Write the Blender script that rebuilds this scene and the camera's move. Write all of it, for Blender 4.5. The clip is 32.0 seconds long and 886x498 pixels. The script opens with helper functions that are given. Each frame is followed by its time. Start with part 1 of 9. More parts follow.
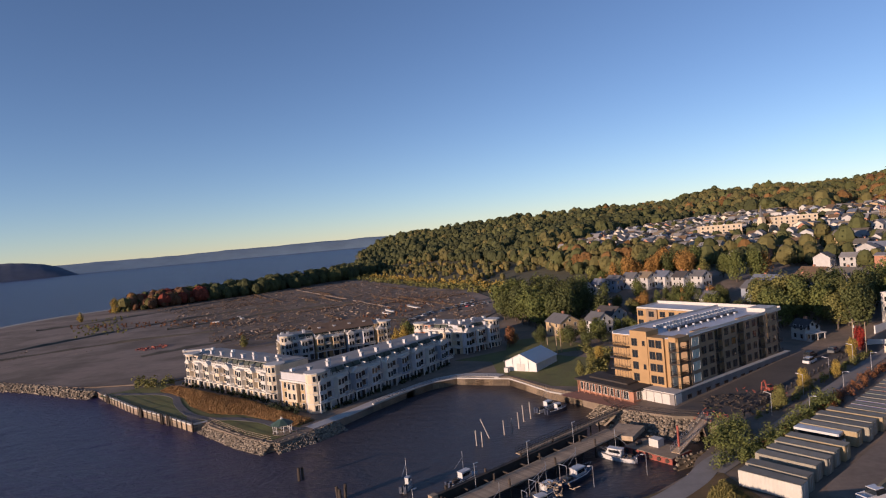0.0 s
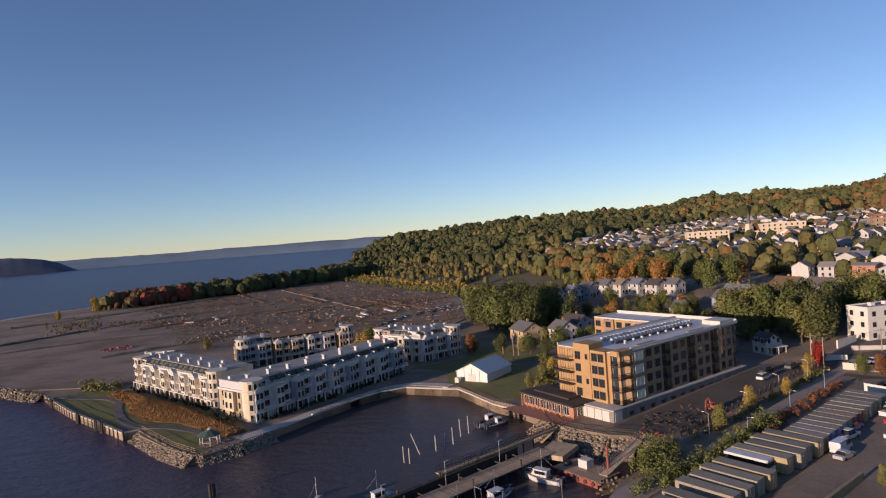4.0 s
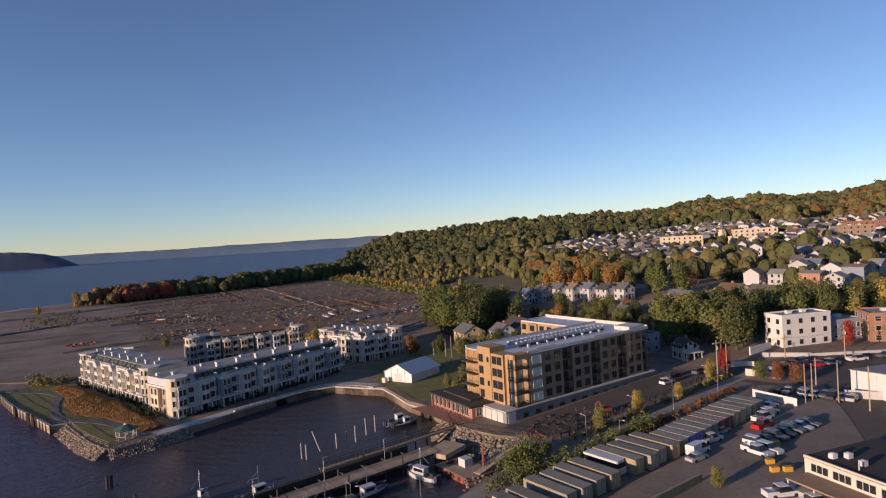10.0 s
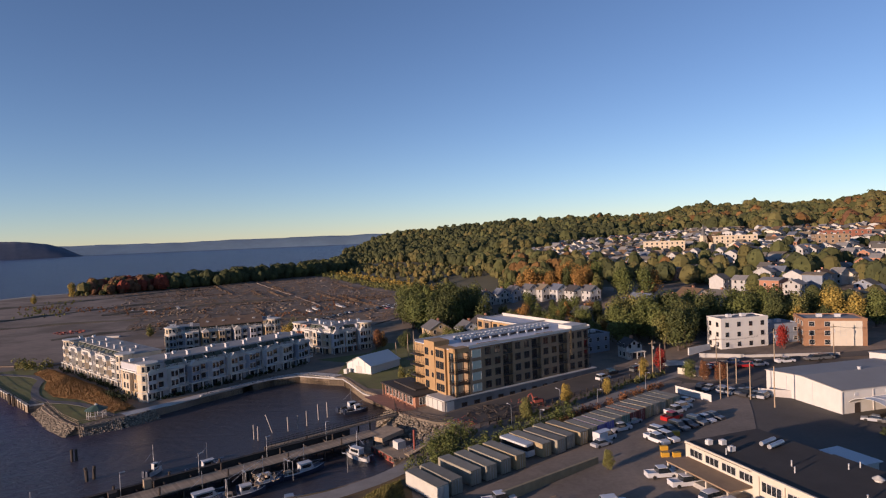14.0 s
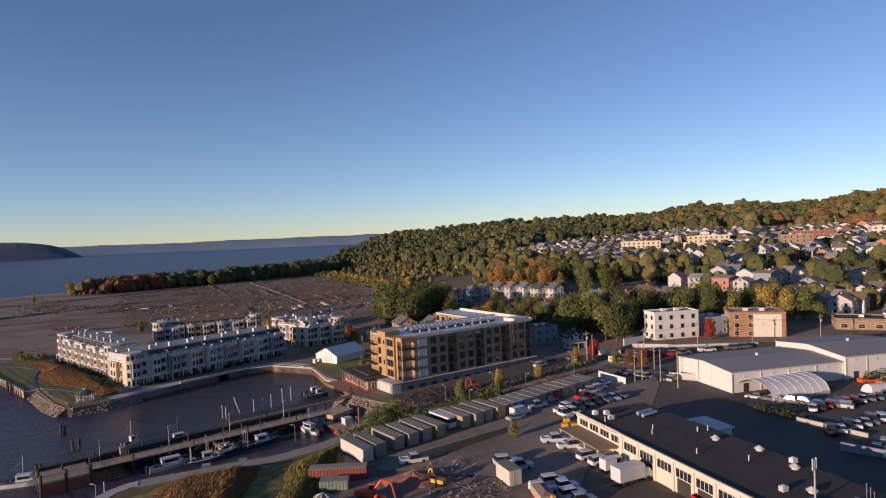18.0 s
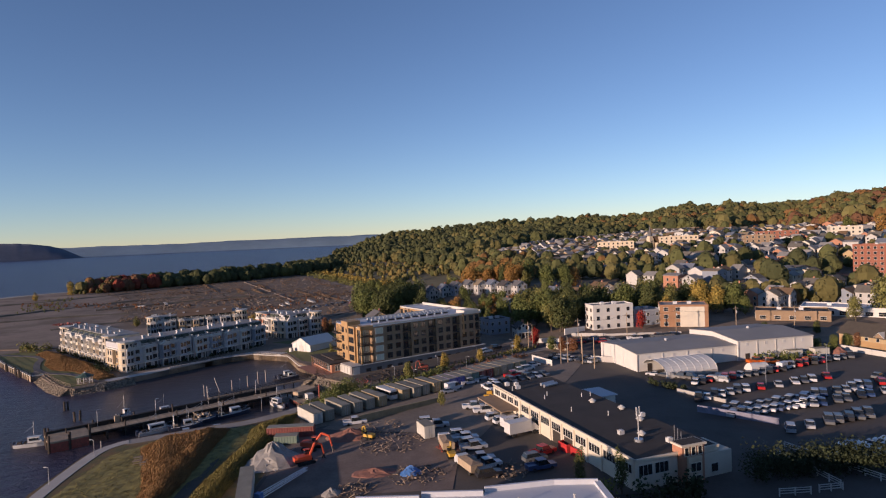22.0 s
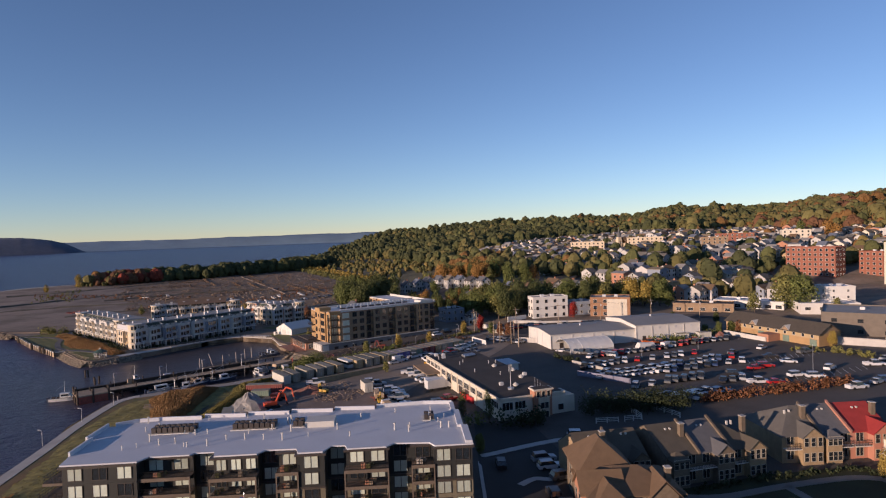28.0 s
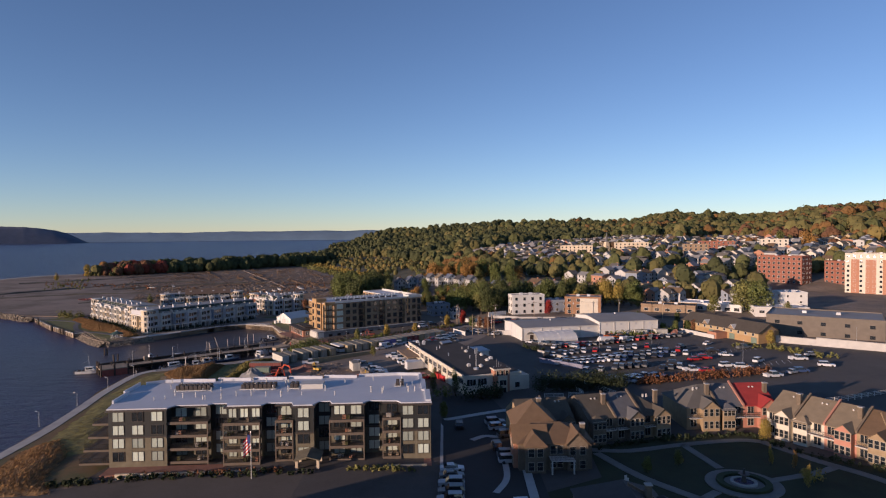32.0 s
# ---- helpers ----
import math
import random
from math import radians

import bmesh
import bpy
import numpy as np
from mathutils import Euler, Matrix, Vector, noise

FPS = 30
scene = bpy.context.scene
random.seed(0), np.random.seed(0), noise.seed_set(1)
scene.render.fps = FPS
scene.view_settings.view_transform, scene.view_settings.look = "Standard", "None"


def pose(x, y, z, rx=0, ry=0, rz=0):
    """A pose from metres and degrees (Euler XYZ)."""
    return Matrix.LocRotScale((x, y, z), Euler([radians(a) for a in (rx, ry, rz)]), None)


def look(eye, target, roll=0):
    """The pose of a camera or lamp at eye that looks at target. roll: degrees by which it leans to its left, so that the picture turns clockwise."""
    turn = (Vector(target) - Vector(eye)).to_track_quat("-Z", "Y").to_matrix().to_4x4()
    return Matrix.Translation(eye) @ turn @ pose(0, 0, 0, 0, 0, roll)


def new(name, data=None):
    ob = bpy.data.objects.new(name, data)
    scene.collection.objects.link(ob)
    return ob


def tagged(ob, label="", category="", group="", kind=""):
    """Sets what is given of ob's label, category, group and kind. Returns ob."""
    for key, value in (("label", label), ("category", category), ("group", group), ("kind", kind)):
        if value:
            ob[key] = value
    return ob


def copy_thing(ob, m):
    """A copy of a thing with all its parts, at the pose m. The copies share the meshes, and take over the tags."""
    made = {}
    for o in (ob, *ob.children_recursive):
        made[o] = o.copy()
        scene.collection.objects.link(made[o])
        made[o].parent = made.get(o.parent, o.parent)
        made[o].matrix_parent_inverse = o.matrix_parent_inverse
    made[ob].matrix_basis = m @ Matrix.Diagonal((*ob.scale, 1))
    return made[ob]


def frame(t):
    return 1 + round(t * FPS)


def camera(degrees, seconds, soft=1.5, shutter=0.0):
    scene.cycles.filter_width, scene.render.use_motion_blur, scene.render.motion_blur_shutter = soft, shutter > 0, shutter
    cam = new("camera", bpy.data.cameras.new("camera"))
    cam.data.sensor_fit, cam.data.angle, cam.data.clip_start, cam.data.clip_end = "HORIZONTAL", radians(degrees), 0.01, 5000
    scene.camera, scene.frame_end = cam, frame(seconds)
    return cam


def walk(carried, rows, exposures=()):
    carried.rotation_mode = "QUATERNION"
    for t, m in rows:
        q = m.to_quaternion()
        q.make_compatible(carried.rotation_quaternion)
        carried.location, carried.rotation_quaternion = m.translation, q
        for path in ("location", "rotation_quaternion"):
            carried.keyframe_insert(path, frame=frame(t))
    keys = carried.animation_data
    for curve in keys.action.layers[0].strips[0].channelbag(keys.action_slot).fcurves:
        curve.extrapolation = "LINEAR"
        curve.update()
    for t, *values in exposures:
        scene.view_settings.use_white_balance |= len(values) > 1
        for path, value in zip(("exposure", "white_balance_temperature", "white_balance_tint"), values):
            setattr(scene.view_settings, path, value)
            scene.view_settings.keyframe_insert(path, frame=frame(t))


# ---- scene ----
cam = camera(72.3, 32.0, 1.15)
PATH = [
    (0, (-54.072, 3.999, 47.157), (-54.038, 5.998, 47.107), -5.1),
    (0.5, (-52.422, 5.145, 47.135), (-52.388, 7.144, 47.084), -4.5),
    (1, (-50.685, 6.234, 47.105), (-50.651, 8.233, 47.056), -4.6),
    (2, (-46.551, 8.088, 47.092), (-46.52, 10.087, 47.041), -4.3),
    (3, (-42.196, 9.298, 47.054), (-42.169, 11.297, 47.005), -4.3),
    (3.5, (-40.074, 9.707, 47.054), (-40.046, 11.707, 47.006), -4.3),
    (5.5, (-31.693, 10.62, 47.057), (-31.671, 12.619, 47.014), -4.2),
    (6, (-29.643, 10.537, 47.059), (-29.622, 12.536, 47.015), -4.2),
    (7, (-25.698, 9.704, 47.061), (-25.674, 11.704, 47.015), -3.7),
    (8, (-21.793, 8.38, 46.962), (-21.772, 10.379, 46.916), -3.6),
    (9, (-18.005, 6.722, 46.914), (-17.985, 8.721, 46.868), -3.5),
    (10, (-14.323, 4.666, 46.847), (-14.308, 6.666, 46.801), -3.5),
    (11, (-10.749, 2.241, 46.775), (-10.741, 4.241, 46.729), -2.9),
    (12, (-7.271, -0.45, 46.694), (-7.265, 1.549, 46.647), -2.6),
    (13, (-3.818, -3.291, 46.709), (-3.813, -1.292, 46.662), -2.4),
    (14, (-0.271, -6.649, 46.723), (-0.267, -4.65, 46.675), -2.2),
    (14.5, (1.517, -8.648, 46.745), (1.52, -6.648, 46.697), -2.2),
    (16.5, (9.005, -17.716, 46.813), (9.007, -15.716, 46.765), -2.2),
    (17, (10.952, -20.26, 46.786), (10.952, -18.261, 46.738), -2.1),
    (18, (14.805, -25.914, 46.72), (14.805, -23.915, 46.672), -2.3),
    (19, (18.421, -31.923, 46.687), (18.422, -29.923, 46.64), -2.1),
    (20, (22.392, -38.265, 46.677), (22.392, -36.266, 46.628), -2.2),
    (21, (26.291, -45.027, 46.622), (26.291, -43.027, 46.576), -2.3),
    (22, (30.013, -51.838, 46.663), (30.014, -49.839, 46.616), -2.4),
    (23, (33.833, -58.532, 46.818), (33.832, -56.533, 46.77), -2.5),
    (24, (37.506, -65.361, 46.867), (37.504, -63.362, 46.82), -2.5),
    (25, (40.776, -72.199, 46.994), (40.773, -70.2, 46.946), -2.4),
    (25.5, (42.231, -75.631, 47.062), (42.227, -73.632, 47.015), -2.2),
    (27.5, (47.043, -89.202, 47.504), (47.04, -87.203, 47.451), -1.6),
    (28, (47.959, -92.627, 47.543), (47.956, -90.627, 47.489), -1.9),
    (29, (49.467, -99.612, 47.588), (49.461, -97.612, 47.534), -2.1),
    (30, (51.185, -105.983, 47.663), (51.177, -103.984, 47.608), -2.8),
    (30.5, (52.068, -109.063, 47.723), (52.059, -107.064, 47.668), -3.1),
    (31, (52.808, -112.144, 47.805), (52.801, -110.145, 47.751), -2.5),
    (31.5, (53.572, -115.193, 47.9), (53.565, -113.193, 47.846), -1.4),
    (32, (54.425, -118.138, 47.973), (54.419, -116.138, 47.919), -0.4),
]
walk(cam, [(t, look(eye, target, roll)) for t, eye, target, roll in PATH], [(0, 0.24, 6430, 25), (24, 0.21, 6380, 25), (32, 0.18, 6280, 25)])

# ---- world ----
SUN_EL, SUN_AZ = 8.2, 235.0          # degrees; azimuth clockwise from +y
world = bpy.data.worlds.new("sky")
scene.world = world
world.use_nodes = True
_nt = world.node_tree
_sky = _nt.nodes.new("ShaderNodeTexSky")
_sky.sky_type = 'NISHITA'
_sky.sun_disc = False
_sky.sun_elevation, _sky.sun_rotation = radians(SUN_EL), radians(SUN_AZ)
_sky.air_density, _sky.dust_density, _sky.ozone_density = 0.74, 0.0, 2.5
_bg = _nt.nodes["Background"]
_bg.inputs[1].default_value = 0.125
_nt.links.new(_sky.outputs[0], _bg.inputs[0])
sun = new("sun", bpy.data.lights.new("sun", 'SUN'))
sun.data.energy, sun.data.angle, sun.data.color = 5.0, radians(0.6), (1.0, 0.77, 0.54)
_se, _sa = radians(SUN_EL), radians(SUN_AZ)
SUN_DIR = Vector((math.sin(_sa) * math.cos(_se), math.cos(_sa) * math.cos(_se), math.sin(_se)))
sun.matrix_world = look(SUN_DIR * 900, (0, 0, 0))

# ---- mesh and node helpers ----
RND = random.Random(7)


class M:
    """Collects vertices and faces of one mesh."""

    def __init__(self):
        self.v, self.f = [], []

    def add(self, verts, faces):
        n = len(self.v)
        self.v += [tuple(p) for p in verts]
        self.f += [tuple(n + i for i in f) for f in faces]
        return self

    def box(self, x0, x1, y0, y1, z0, z1):
        return self.add([(x0, y0, z0), (x1, y0, z0), (x1, y1, z0), (x0, y1, z0), (x0, y0, z1), (x1, y0, z1), (x1, y1, z1), (x0, y1, z1)],
                        [(3, 2, 1, 0), (4, 5, 6, 7), (0, 1, 5, 4), (1, 2, 6, 5), (2, 3, 7, 6), (3, 0, 4, 7)])

    def obox(self, cx, cy, z0, sx, sy, h, a=0.0):
        """Box of plan size sx by sy on z0, turned by a degrees about its centre."""
        c, s = math.cos(radians(a)), math.sin(radians(a))
        p = [(cx + u * c - w * s, cy + u * s + w * c) for u, w in ((-sx / 2, -sy / 2), (sx / 2, -sy / 2), (sx / 2, sy / 2), (-sx / 2, sy / 2))]
        return self.prism(p, z0, z0 + h)

    def prism(self, poly, z0, z1):
        area = sum(a[0] * b[1] - b[0] * a[1] for a, b in zip(poly, poly[1:] + poly[:1]))
        poly = list(poly) if area > 0 else list(reversed(poly))
        n = len(poly)
        v = [(x, y, z0) for x, y in poly] + [(x, y, z1) for x, y in poly]
        f = [tuple(range(n - 1, -1, -1)), tuple(range(n, 2 * n))]
        f += [(i, (i + 1) % n, n + (i + 1) % n, n + i) for i in range(n)]
        return self.add(v, f)

    def cyl(self, x, y, z0, z1, r0, r1=None, n=8):
        r1 = r0 if r1 is None else r1
        v = [(x + r * math.cos(2 * math.pi * i / n), y + r * math.sin(2 * math.pi * i / n), z) for r, z in ((r0, z0), (r1, z1)) for i in range(n)]
        f = [tuple(range(n - 1, -1, -1)), tuple(range(n, 2 * n))] + [(i, (i + 1) % n, n + (i + 1) % n, n + i) for i in range(n)]
        return self.add(v, f)

    def beam(self, a, b, r, n=5):
        """Round bar from a to b."""
        a, b = Vector(a), Vector(b)
        d = (b - a).normalized()
        u = d.orthogonal().normalized()
        w = d.cross(u)
        v = [p + r * (u * math.cos(2 * math.pi * i / n) + w * math.sin(2 * math.pi * i / n)) for p in (a, b) for i in range(n)]
        f = [tuple(range(n - 1, -1, -1)), tuple(range(n, 2 * n))] + [(i, (i + 1) % n, n + (i + 1) % n, n + i) for i in range(n)]
        return self.add(v, f)

    def gable(self, x0, x1, y0, y1, z0, z1, axis="x", over=0.3, t=0.18):
        """Gable roof slab over a rectangle, ridge along axis."""
        if axis == "x":
            prof = [(y0 - over, z0 - over * (z1 - z0) / ((y1 - y0) / 2)), ((y0 + y1) / 2, z1), (y1 + over, z0 - over * (z1 - z0) / ((y1 - y0) / 2))]
            put = lambda a, u, z: (a, u, z)
            e0, e1 = x0 - over, x1 + over
        else:
            prof = [(x0 - over, z0 - over * (z1 - z0) / ((x1 - x0) / 2)), ((x0 + x1) / 2, z1), (x1 + over, z0 - over * (z1 - z0) / ((x1 - x0) / 2))]
            put = lambda a, u, z: (u, a, z)
            e0, e1 = y0 - over, y1 + over
        v = [put(e, u, z + d) for e in (e0, e1) for d in (t, 0) for u, z in prof]
        f = [(0, 1, 7, 6), (1, 2, 8, 7), (3, 9, 10, 4), (4, 10, 11, 5), (0, 3, 4, 1), (1, 4, 5, 2), (6, 7, 10, 9), (7, 8, 11, 10), (0, 6, 9, 3), (2, 5, 11, 8)]
        return self.add(v, f)

    def hip(self, x0, x1, y0, y1, z0, z1, over=0.4, t=0.2):
        """Hip roof over a rectangle with its ridge along the longer side."""
        x0, x1, y0, y1 = x0 - over, x1 + over, y0 - over, y1 + over
        w, d = x1 - x0, y1 - y0
        if w >= d:
            a, b = (x0 + d / 2, (y0 + y1) / 2, z1), (x1 - d / 2, (y0 + y1) / 2, z1)
        else:
            a, b = ((x0 + x1) / 2, y0 + w / 2, z1), ((x0 + x1) / 2, y1 - w / 2, z1)
        v = [(x0, y0, z0), (x1, y0, z0), (x1, y1, z0), (x0, y1, z0), a, b]
        v += [(x0, y0, z0 - t), (x1, y0, z0 - t), (x1, y1, z0 - t), (x0, y1, z0 - t)]
        f = ([(0, 1, 5, 4), (1, 2, 5), (2, 3, 4, 5), (3, 0, 4)] if w >= d else [(0, 1, 4), (1, 2, 5, 4), (2, 3, 5), (3, 0, 4, 5)])
        f += [(0, 6, 7, 1), (1, 7, 8, 2), (2, 8, 9, 3), (3, 9, 6, 0), (9, 8, 7, 6)]
        return self.add(v, f)

    def mesh(self, name="mesh", smooth=False):
        me = bpy.data.meshes.new(name)
        me.from_pydata(self.v, [], self.f)
        if smooth:
            me.polygons.foreach_set("use_smooth", [True] * len(me.polygons))
        me.update()
        return me


def part(name, bm, material, parent=None, label="", m=None):
    """Links a mesh (M, or mesh data to share) as one object, under a parent where one is given."""
    me = bm.mesh(name) if isinstance(bm, M) else bm
    if material is not None and not me.materials:
        me.materials.append(material)
    ob = new(name, me)
    if parent is not None:
        ob.parent = parent
    if m is not None:
        ob.matrix_basis = m
    if label:
        tagged(ob, label)
    return ob


def thing(name, label, category, m=None, group="", kind=""):
    ob = tagged(new(name), label, category, group, kind)
    if m is not None:
        ob.matrix_basis = m
    return ob


def single(name, bm, material, label, category, m=None, group="", kind=""):
    return tagged(part(name, bm, material, None, "", m), label, category, group, kind)


def mat(name, colour, rough=0.8, metal=0.0, vary=0.25, scale=0.6, fine=12.0, bump=0.15, bump_scale=None, tint=None, tint_amount=0.0,
        random_amount=0.0, spec=0.5, stretch=(1, 1, 1), island=False):
    """Surface with stains at one scale, grain at another, relief, and per-piece variation."""
    m = bpy.data.materials.new(name)
    m.use_nodes = True
    nt = m.node_tree
    n, l = nt.nodes, nt.links
    b = n["Principled BSDF"]
    b.inputs["Roughness"].default_value, b.inputs["Metallic"].default_value = rough, metal
    b.inputs["Specular IOR Level"].default_value = spec
    co = n.new("ShaderNodeTexCoord")
    mp = n.new("ShaderNodeMapping")
    mp.inputs["Scale"].default_value = stretch
    l.new(co.outputs["Object"], mp.inputs["Vector"])

    def tex(s, detail):
        t = n.new("ShaderNodeTexNoise")
        t.inputs["Scale"].default_value, t.inputs["Detail"].default_value, t.inputs["Roughness"].default_value = s, detail, 0.6
        l.new(mp.outputs[0], t.inputs["Vector"])
        return t.outputs[0]

    big, small = tex(scale, 5), tex(fine, 3)
    add = n.new("ShaderNodeMath")
    add.operation = 'MULTIPLY_ADD'
    l.new(small, add.inputs[0])
    add.inputs[1].default_value = 0.5
    l.new(big, add.inputs[2])
    ramp = n.new("ShaderNodeMapRange")
    ramp.inputs["From Min"].default_value, ramp.inputs["From Max"].default_value = 0.45, 1.05
    ramp.inputs["To Min"].default_value, ramp.inputs["To Max"].default_value = 1 - vary, 1 + vary
    l.new(add.outputs[0], ramp.inputs["Value"])
    out = ramp.outputs[0]
    if random_amount:
        info = n.new("ShaderNodeNewGeometry" if island else "ShaderNodeObjectInfo")
        r = n.new("ShaderNodeMapRange")
        r.inputs["To Min"].default_value, r.inputs["To Max"].default_value = 1 - random_amount, 1 + random_amount
        l.new(info.outputs["Random Per Island" if island else "Random"], r.inputs["Value"])
        mu = n.new("ShaderNodeMath")
        mu.operation = 'MULTIPLY'
        l.new(out, mu.inputs[0])
        l.new(r.outputs[0], mu.inputs[1])
        out = mu.outputs[0]
    hsv = n.new("ShaderNodeHueSaturation")
    hsv.inputs["Color"].default_value = (*colour, 1)
    l.new(out, hsv.inputs["Value"])
    col = hsv.outputs[0]
    if tint is not None:
        mix = n.new("ShaderNodeMix")
        mix.data_type = 'RGBA'
        tr = n.new("ShaderNodeMapRange")
        tr.inputs["From Min"].default_value, tr.inputs["From Max"].default_value = 0.45, 0.62
        tr.inputs["To Max"].default_value = tint_amount
        l.new(tex(scale * 2.3, 6), tr.inputs["Value"])
        l.new(tr.outputs[0], mix.inputs[0])
        l.new(col, mix.inputs[6])
        mix.inputs[7].default_value = (*tint, 1)
        col = mix.outputs[2]
    l.new(col, b.inputs["Base Color"])
    if bump:
        bp = n.new("ShaderNodeBump")
        bp.inputs["Strength"].default_value, bp.inputs["Distance"].default_value = bump, 0.05
        l.new(tex(bump_scale or fine, 4), bp.inputs["Height"])
        l.new(bp.outputs[0], b.inputs["Normal"])
    return m

# ---- ground heights ----
WATER_Z = -1.7
RIDGE_AZ = [-12, -9.5, -6.3, -4.2, 1, 3.8, 6.2, 11.3, 16, 19, 21, 22.9, 24.3, 26, 28.9, 31.5, 35, 40, 50, 90]
RIDGE_EL = [-1.2, -.9, .1, .52, .67, .87, .90, 1.10, 1.05, 1.12, 1.45, 1.76, 1.38, 1.86, 1.40, 1.58, 1.95, 2.3, 2.3, 2.0]


def ground_z(x, y):
    """Height of the land."""
    base = np.interp(x, [-60, 45, 100, 300], [0.3, 3.9, 4.5, 7.0])
    dx, dy = x - 20.0, y + 40.0
    r, az = math.hypot(dx, dy), math.degrees(math.atan2(dx, dy))
    if x > 30 and y < 45:
        base -= 1.5 * min(1, (x - 30) / 25) * min(1, (45 - y) / 20)
    if x > 62 and y > 165:
        base += 2.0 * min(1, (x - 62) / 14) * min(1, (y - 165) / 14)
    base += 8.5 * math.exp(-((x - 52) / 40) ** 2 - ((y - 312) / 30) ** 2)
    if y < 0 or az < -12:
        return base
    far = np.interp(az, [-10, -8, -6, -4, 2, 8], [1300, 1900, 2500, 2900, 2600, 2100])
    if az > 8:
        far = np.interp(az, [8, 18, 22.9, 26, 29, 34, 45], [2100, 2050, 1850, 1430, 1500, 1280, 1200])
    top = max(2.0, 47 + far * math.tan(radians(np.interp(az, RIDGE_AZ, RIDGE_EL))) - max(12.0, far * 0.0095))
    r0 = np.interp(az, [-12, -5, 6, 14, 25, 36, 60], [900, 620, 330, 250, 290, 400, 450])
    f = min(1, max(0, (r - r0) / (far - r0))) ** 0.85
    z = base * (1 - f) + top * f
    return z - max(0, r - far) * 0.02


COAST = [(-40, -160), (-40, -60), (-42, 11), (-46, 45), (-50, 62), (-52, 85), (-49, 91), (-45, 93.5), (-38.6, 95.5), (-31.5, 98.5), (-22, 101.5), (-13, 107.5), (-9.5, 113), (-3, 119),
         (2, 127), (0, 135), (-4, 137), (-9, 142), (-13, 147), (-14, 155), (-18, 163), (-25, 172), (-30, 183), (-34, 191), (-39, 193), (-50, 198), (-58, 195),
         (-66, 187), (-75, 176), (-82, 166), (-88, 157), (-95, 150), (-98, 151), (-106, 157), (-119, 170), (-122, 175), (-125, 173), (-134, 181), (-154, 199),
         (-176, 222), (-182, 229), (-193, 235), (-215, 249), (-260, 272), (-330, 310)]
FAR_COAST = [(-330, 310), (-400, 400), (-428, 500), (-424, 560), (-404, 600), (-330, 660), (-262, 760), (-190, 870), (-190, 1150), (-265, 1700), (-420, 2600), (-760, 4700)]


def inside(x, y, poly):
    hit = False
    for (x0, y0), (x1, y1) in zip(poly, poly[1:] + poly[:1]):
        if (y0 > y) != (y1 > y) and x < x0 + (y - y0) * (x1 - x0) / (y1 - y0):
            hit = not hit
    return hit


def draped(poly, dz, step=14.0, sides=0.0):
    """A flat sheet over a plan polygon that follows the land; sides: depth of its edge."""
    bm = bmesh.new()
    vs = [bm.verts.new((x, y, 0)) for x, y in poly]
    bm.faces.new(vs)
    xs, ys = [p[0] for p in poly], [p[1] for p in poly]
    for axis, lo, hi in ((0, min(xs), max(xs)), (1, min(ys), max(ys))):
        k = math.ceil(lo / step) * step
        while k < hi:
            no = (1, 0, 0) if axis == 0 else (0, 1, 0)
            bmesh.ops.bisect_plane(bm, geom=bm.verts[:] + bm.edges[:] + bm.faces[:], plane_co=(k, k, 0), plane_no=no, dist=1e-4)
            k += step
    bmesh.ops.triangulate(bm, faces=bm.faces[:])
    for v in bm.verts:
        v.co.z = ground_z(v.co.x, v.co.y) + dz
    bmesh.ops.recalc_face_normals(bm, faces=bm.faces[:])
    if sum(f.normal.z for f in bm.faces) < 0:
        bmesh.ops.reverse_faces(bm, faces=bm.faces[:])
    if sides:
        edges = [e for e in bm.edges if len(e.link_faces) == 1]
        ext = bmesh.ops.extrude_edge_only(bm, edges=edges)["geom"]
        for v in ext:
            if isinstance(v, bmesh.types.BMVert):
                v.co.z -= sides
        bmesh.ops.recalc_face_normals(bm, faces=bm.faces[:])
    me = bpy.data.meshes.new("sheet")
    bm.to_mesh(me)
    bm.free()
    return me


def sheet(name, poly, dz, material, label, category, sides=0.0, step=14.0):
    return single(name, draped(poly, dz, step, sides), material, label, category, kind="structure")

# ---- materials ----
ASPHALT = mat("asphalt", (0.078, 0.068, 0.060), 0.9, vary=0.35, scale=0.09, fine=2, bump=0.2, tint=(0.085, 0.074, 0.065), tint_amount=0.6)
ROOF_DARK = mat("dark_roof", (0.042, 0.034, 0.029), 0.9, vary=0.3, scale=0.2, fine=4)
ROOF_WHITE = mat("white_roof", (0.53, 0.54, 0.57), 0.65, vary=0.08, scale=0.15, fine=3, bump=0.05)
ROOF_GREY = mat("grey_roof", (0.27, 0.26, 0.245), 0.75, vary=0.12, scale=0.1, fine=5)
CREAM = mat("cream_wall", (0.58, 0.52, 0.42), 0.85, vary=0.08, scale=0.5)
WHITE = mat("white_paint", (0.60, 0.58, 0.54), 0.8, vary=0.08, scale=0.5)
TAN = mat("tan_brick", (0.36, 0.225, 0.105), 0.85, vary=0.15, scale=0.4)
CONCRETE = mat("concrete", (0.38, 0.36, 0.33), 0.9, vary=0.2, scale=0.3)
DIRT = mat("dirt", (0.205, 0.155, 0.115), 0.95, vary=0.35, scale=0.05, fine=1.2, bump=0.4, tint=(0.10, 0.09, 0.065), tint_amount=0.6)
FIELD = mat("bare_field", (0.225, 0.168, 0.128), 0.95, vary=0.3, scale=0.012, fine=0.25, bump=0.5, bump_scale=0.4, tint=(0.085, 0.062, 0.042), tint_amount=0.75)
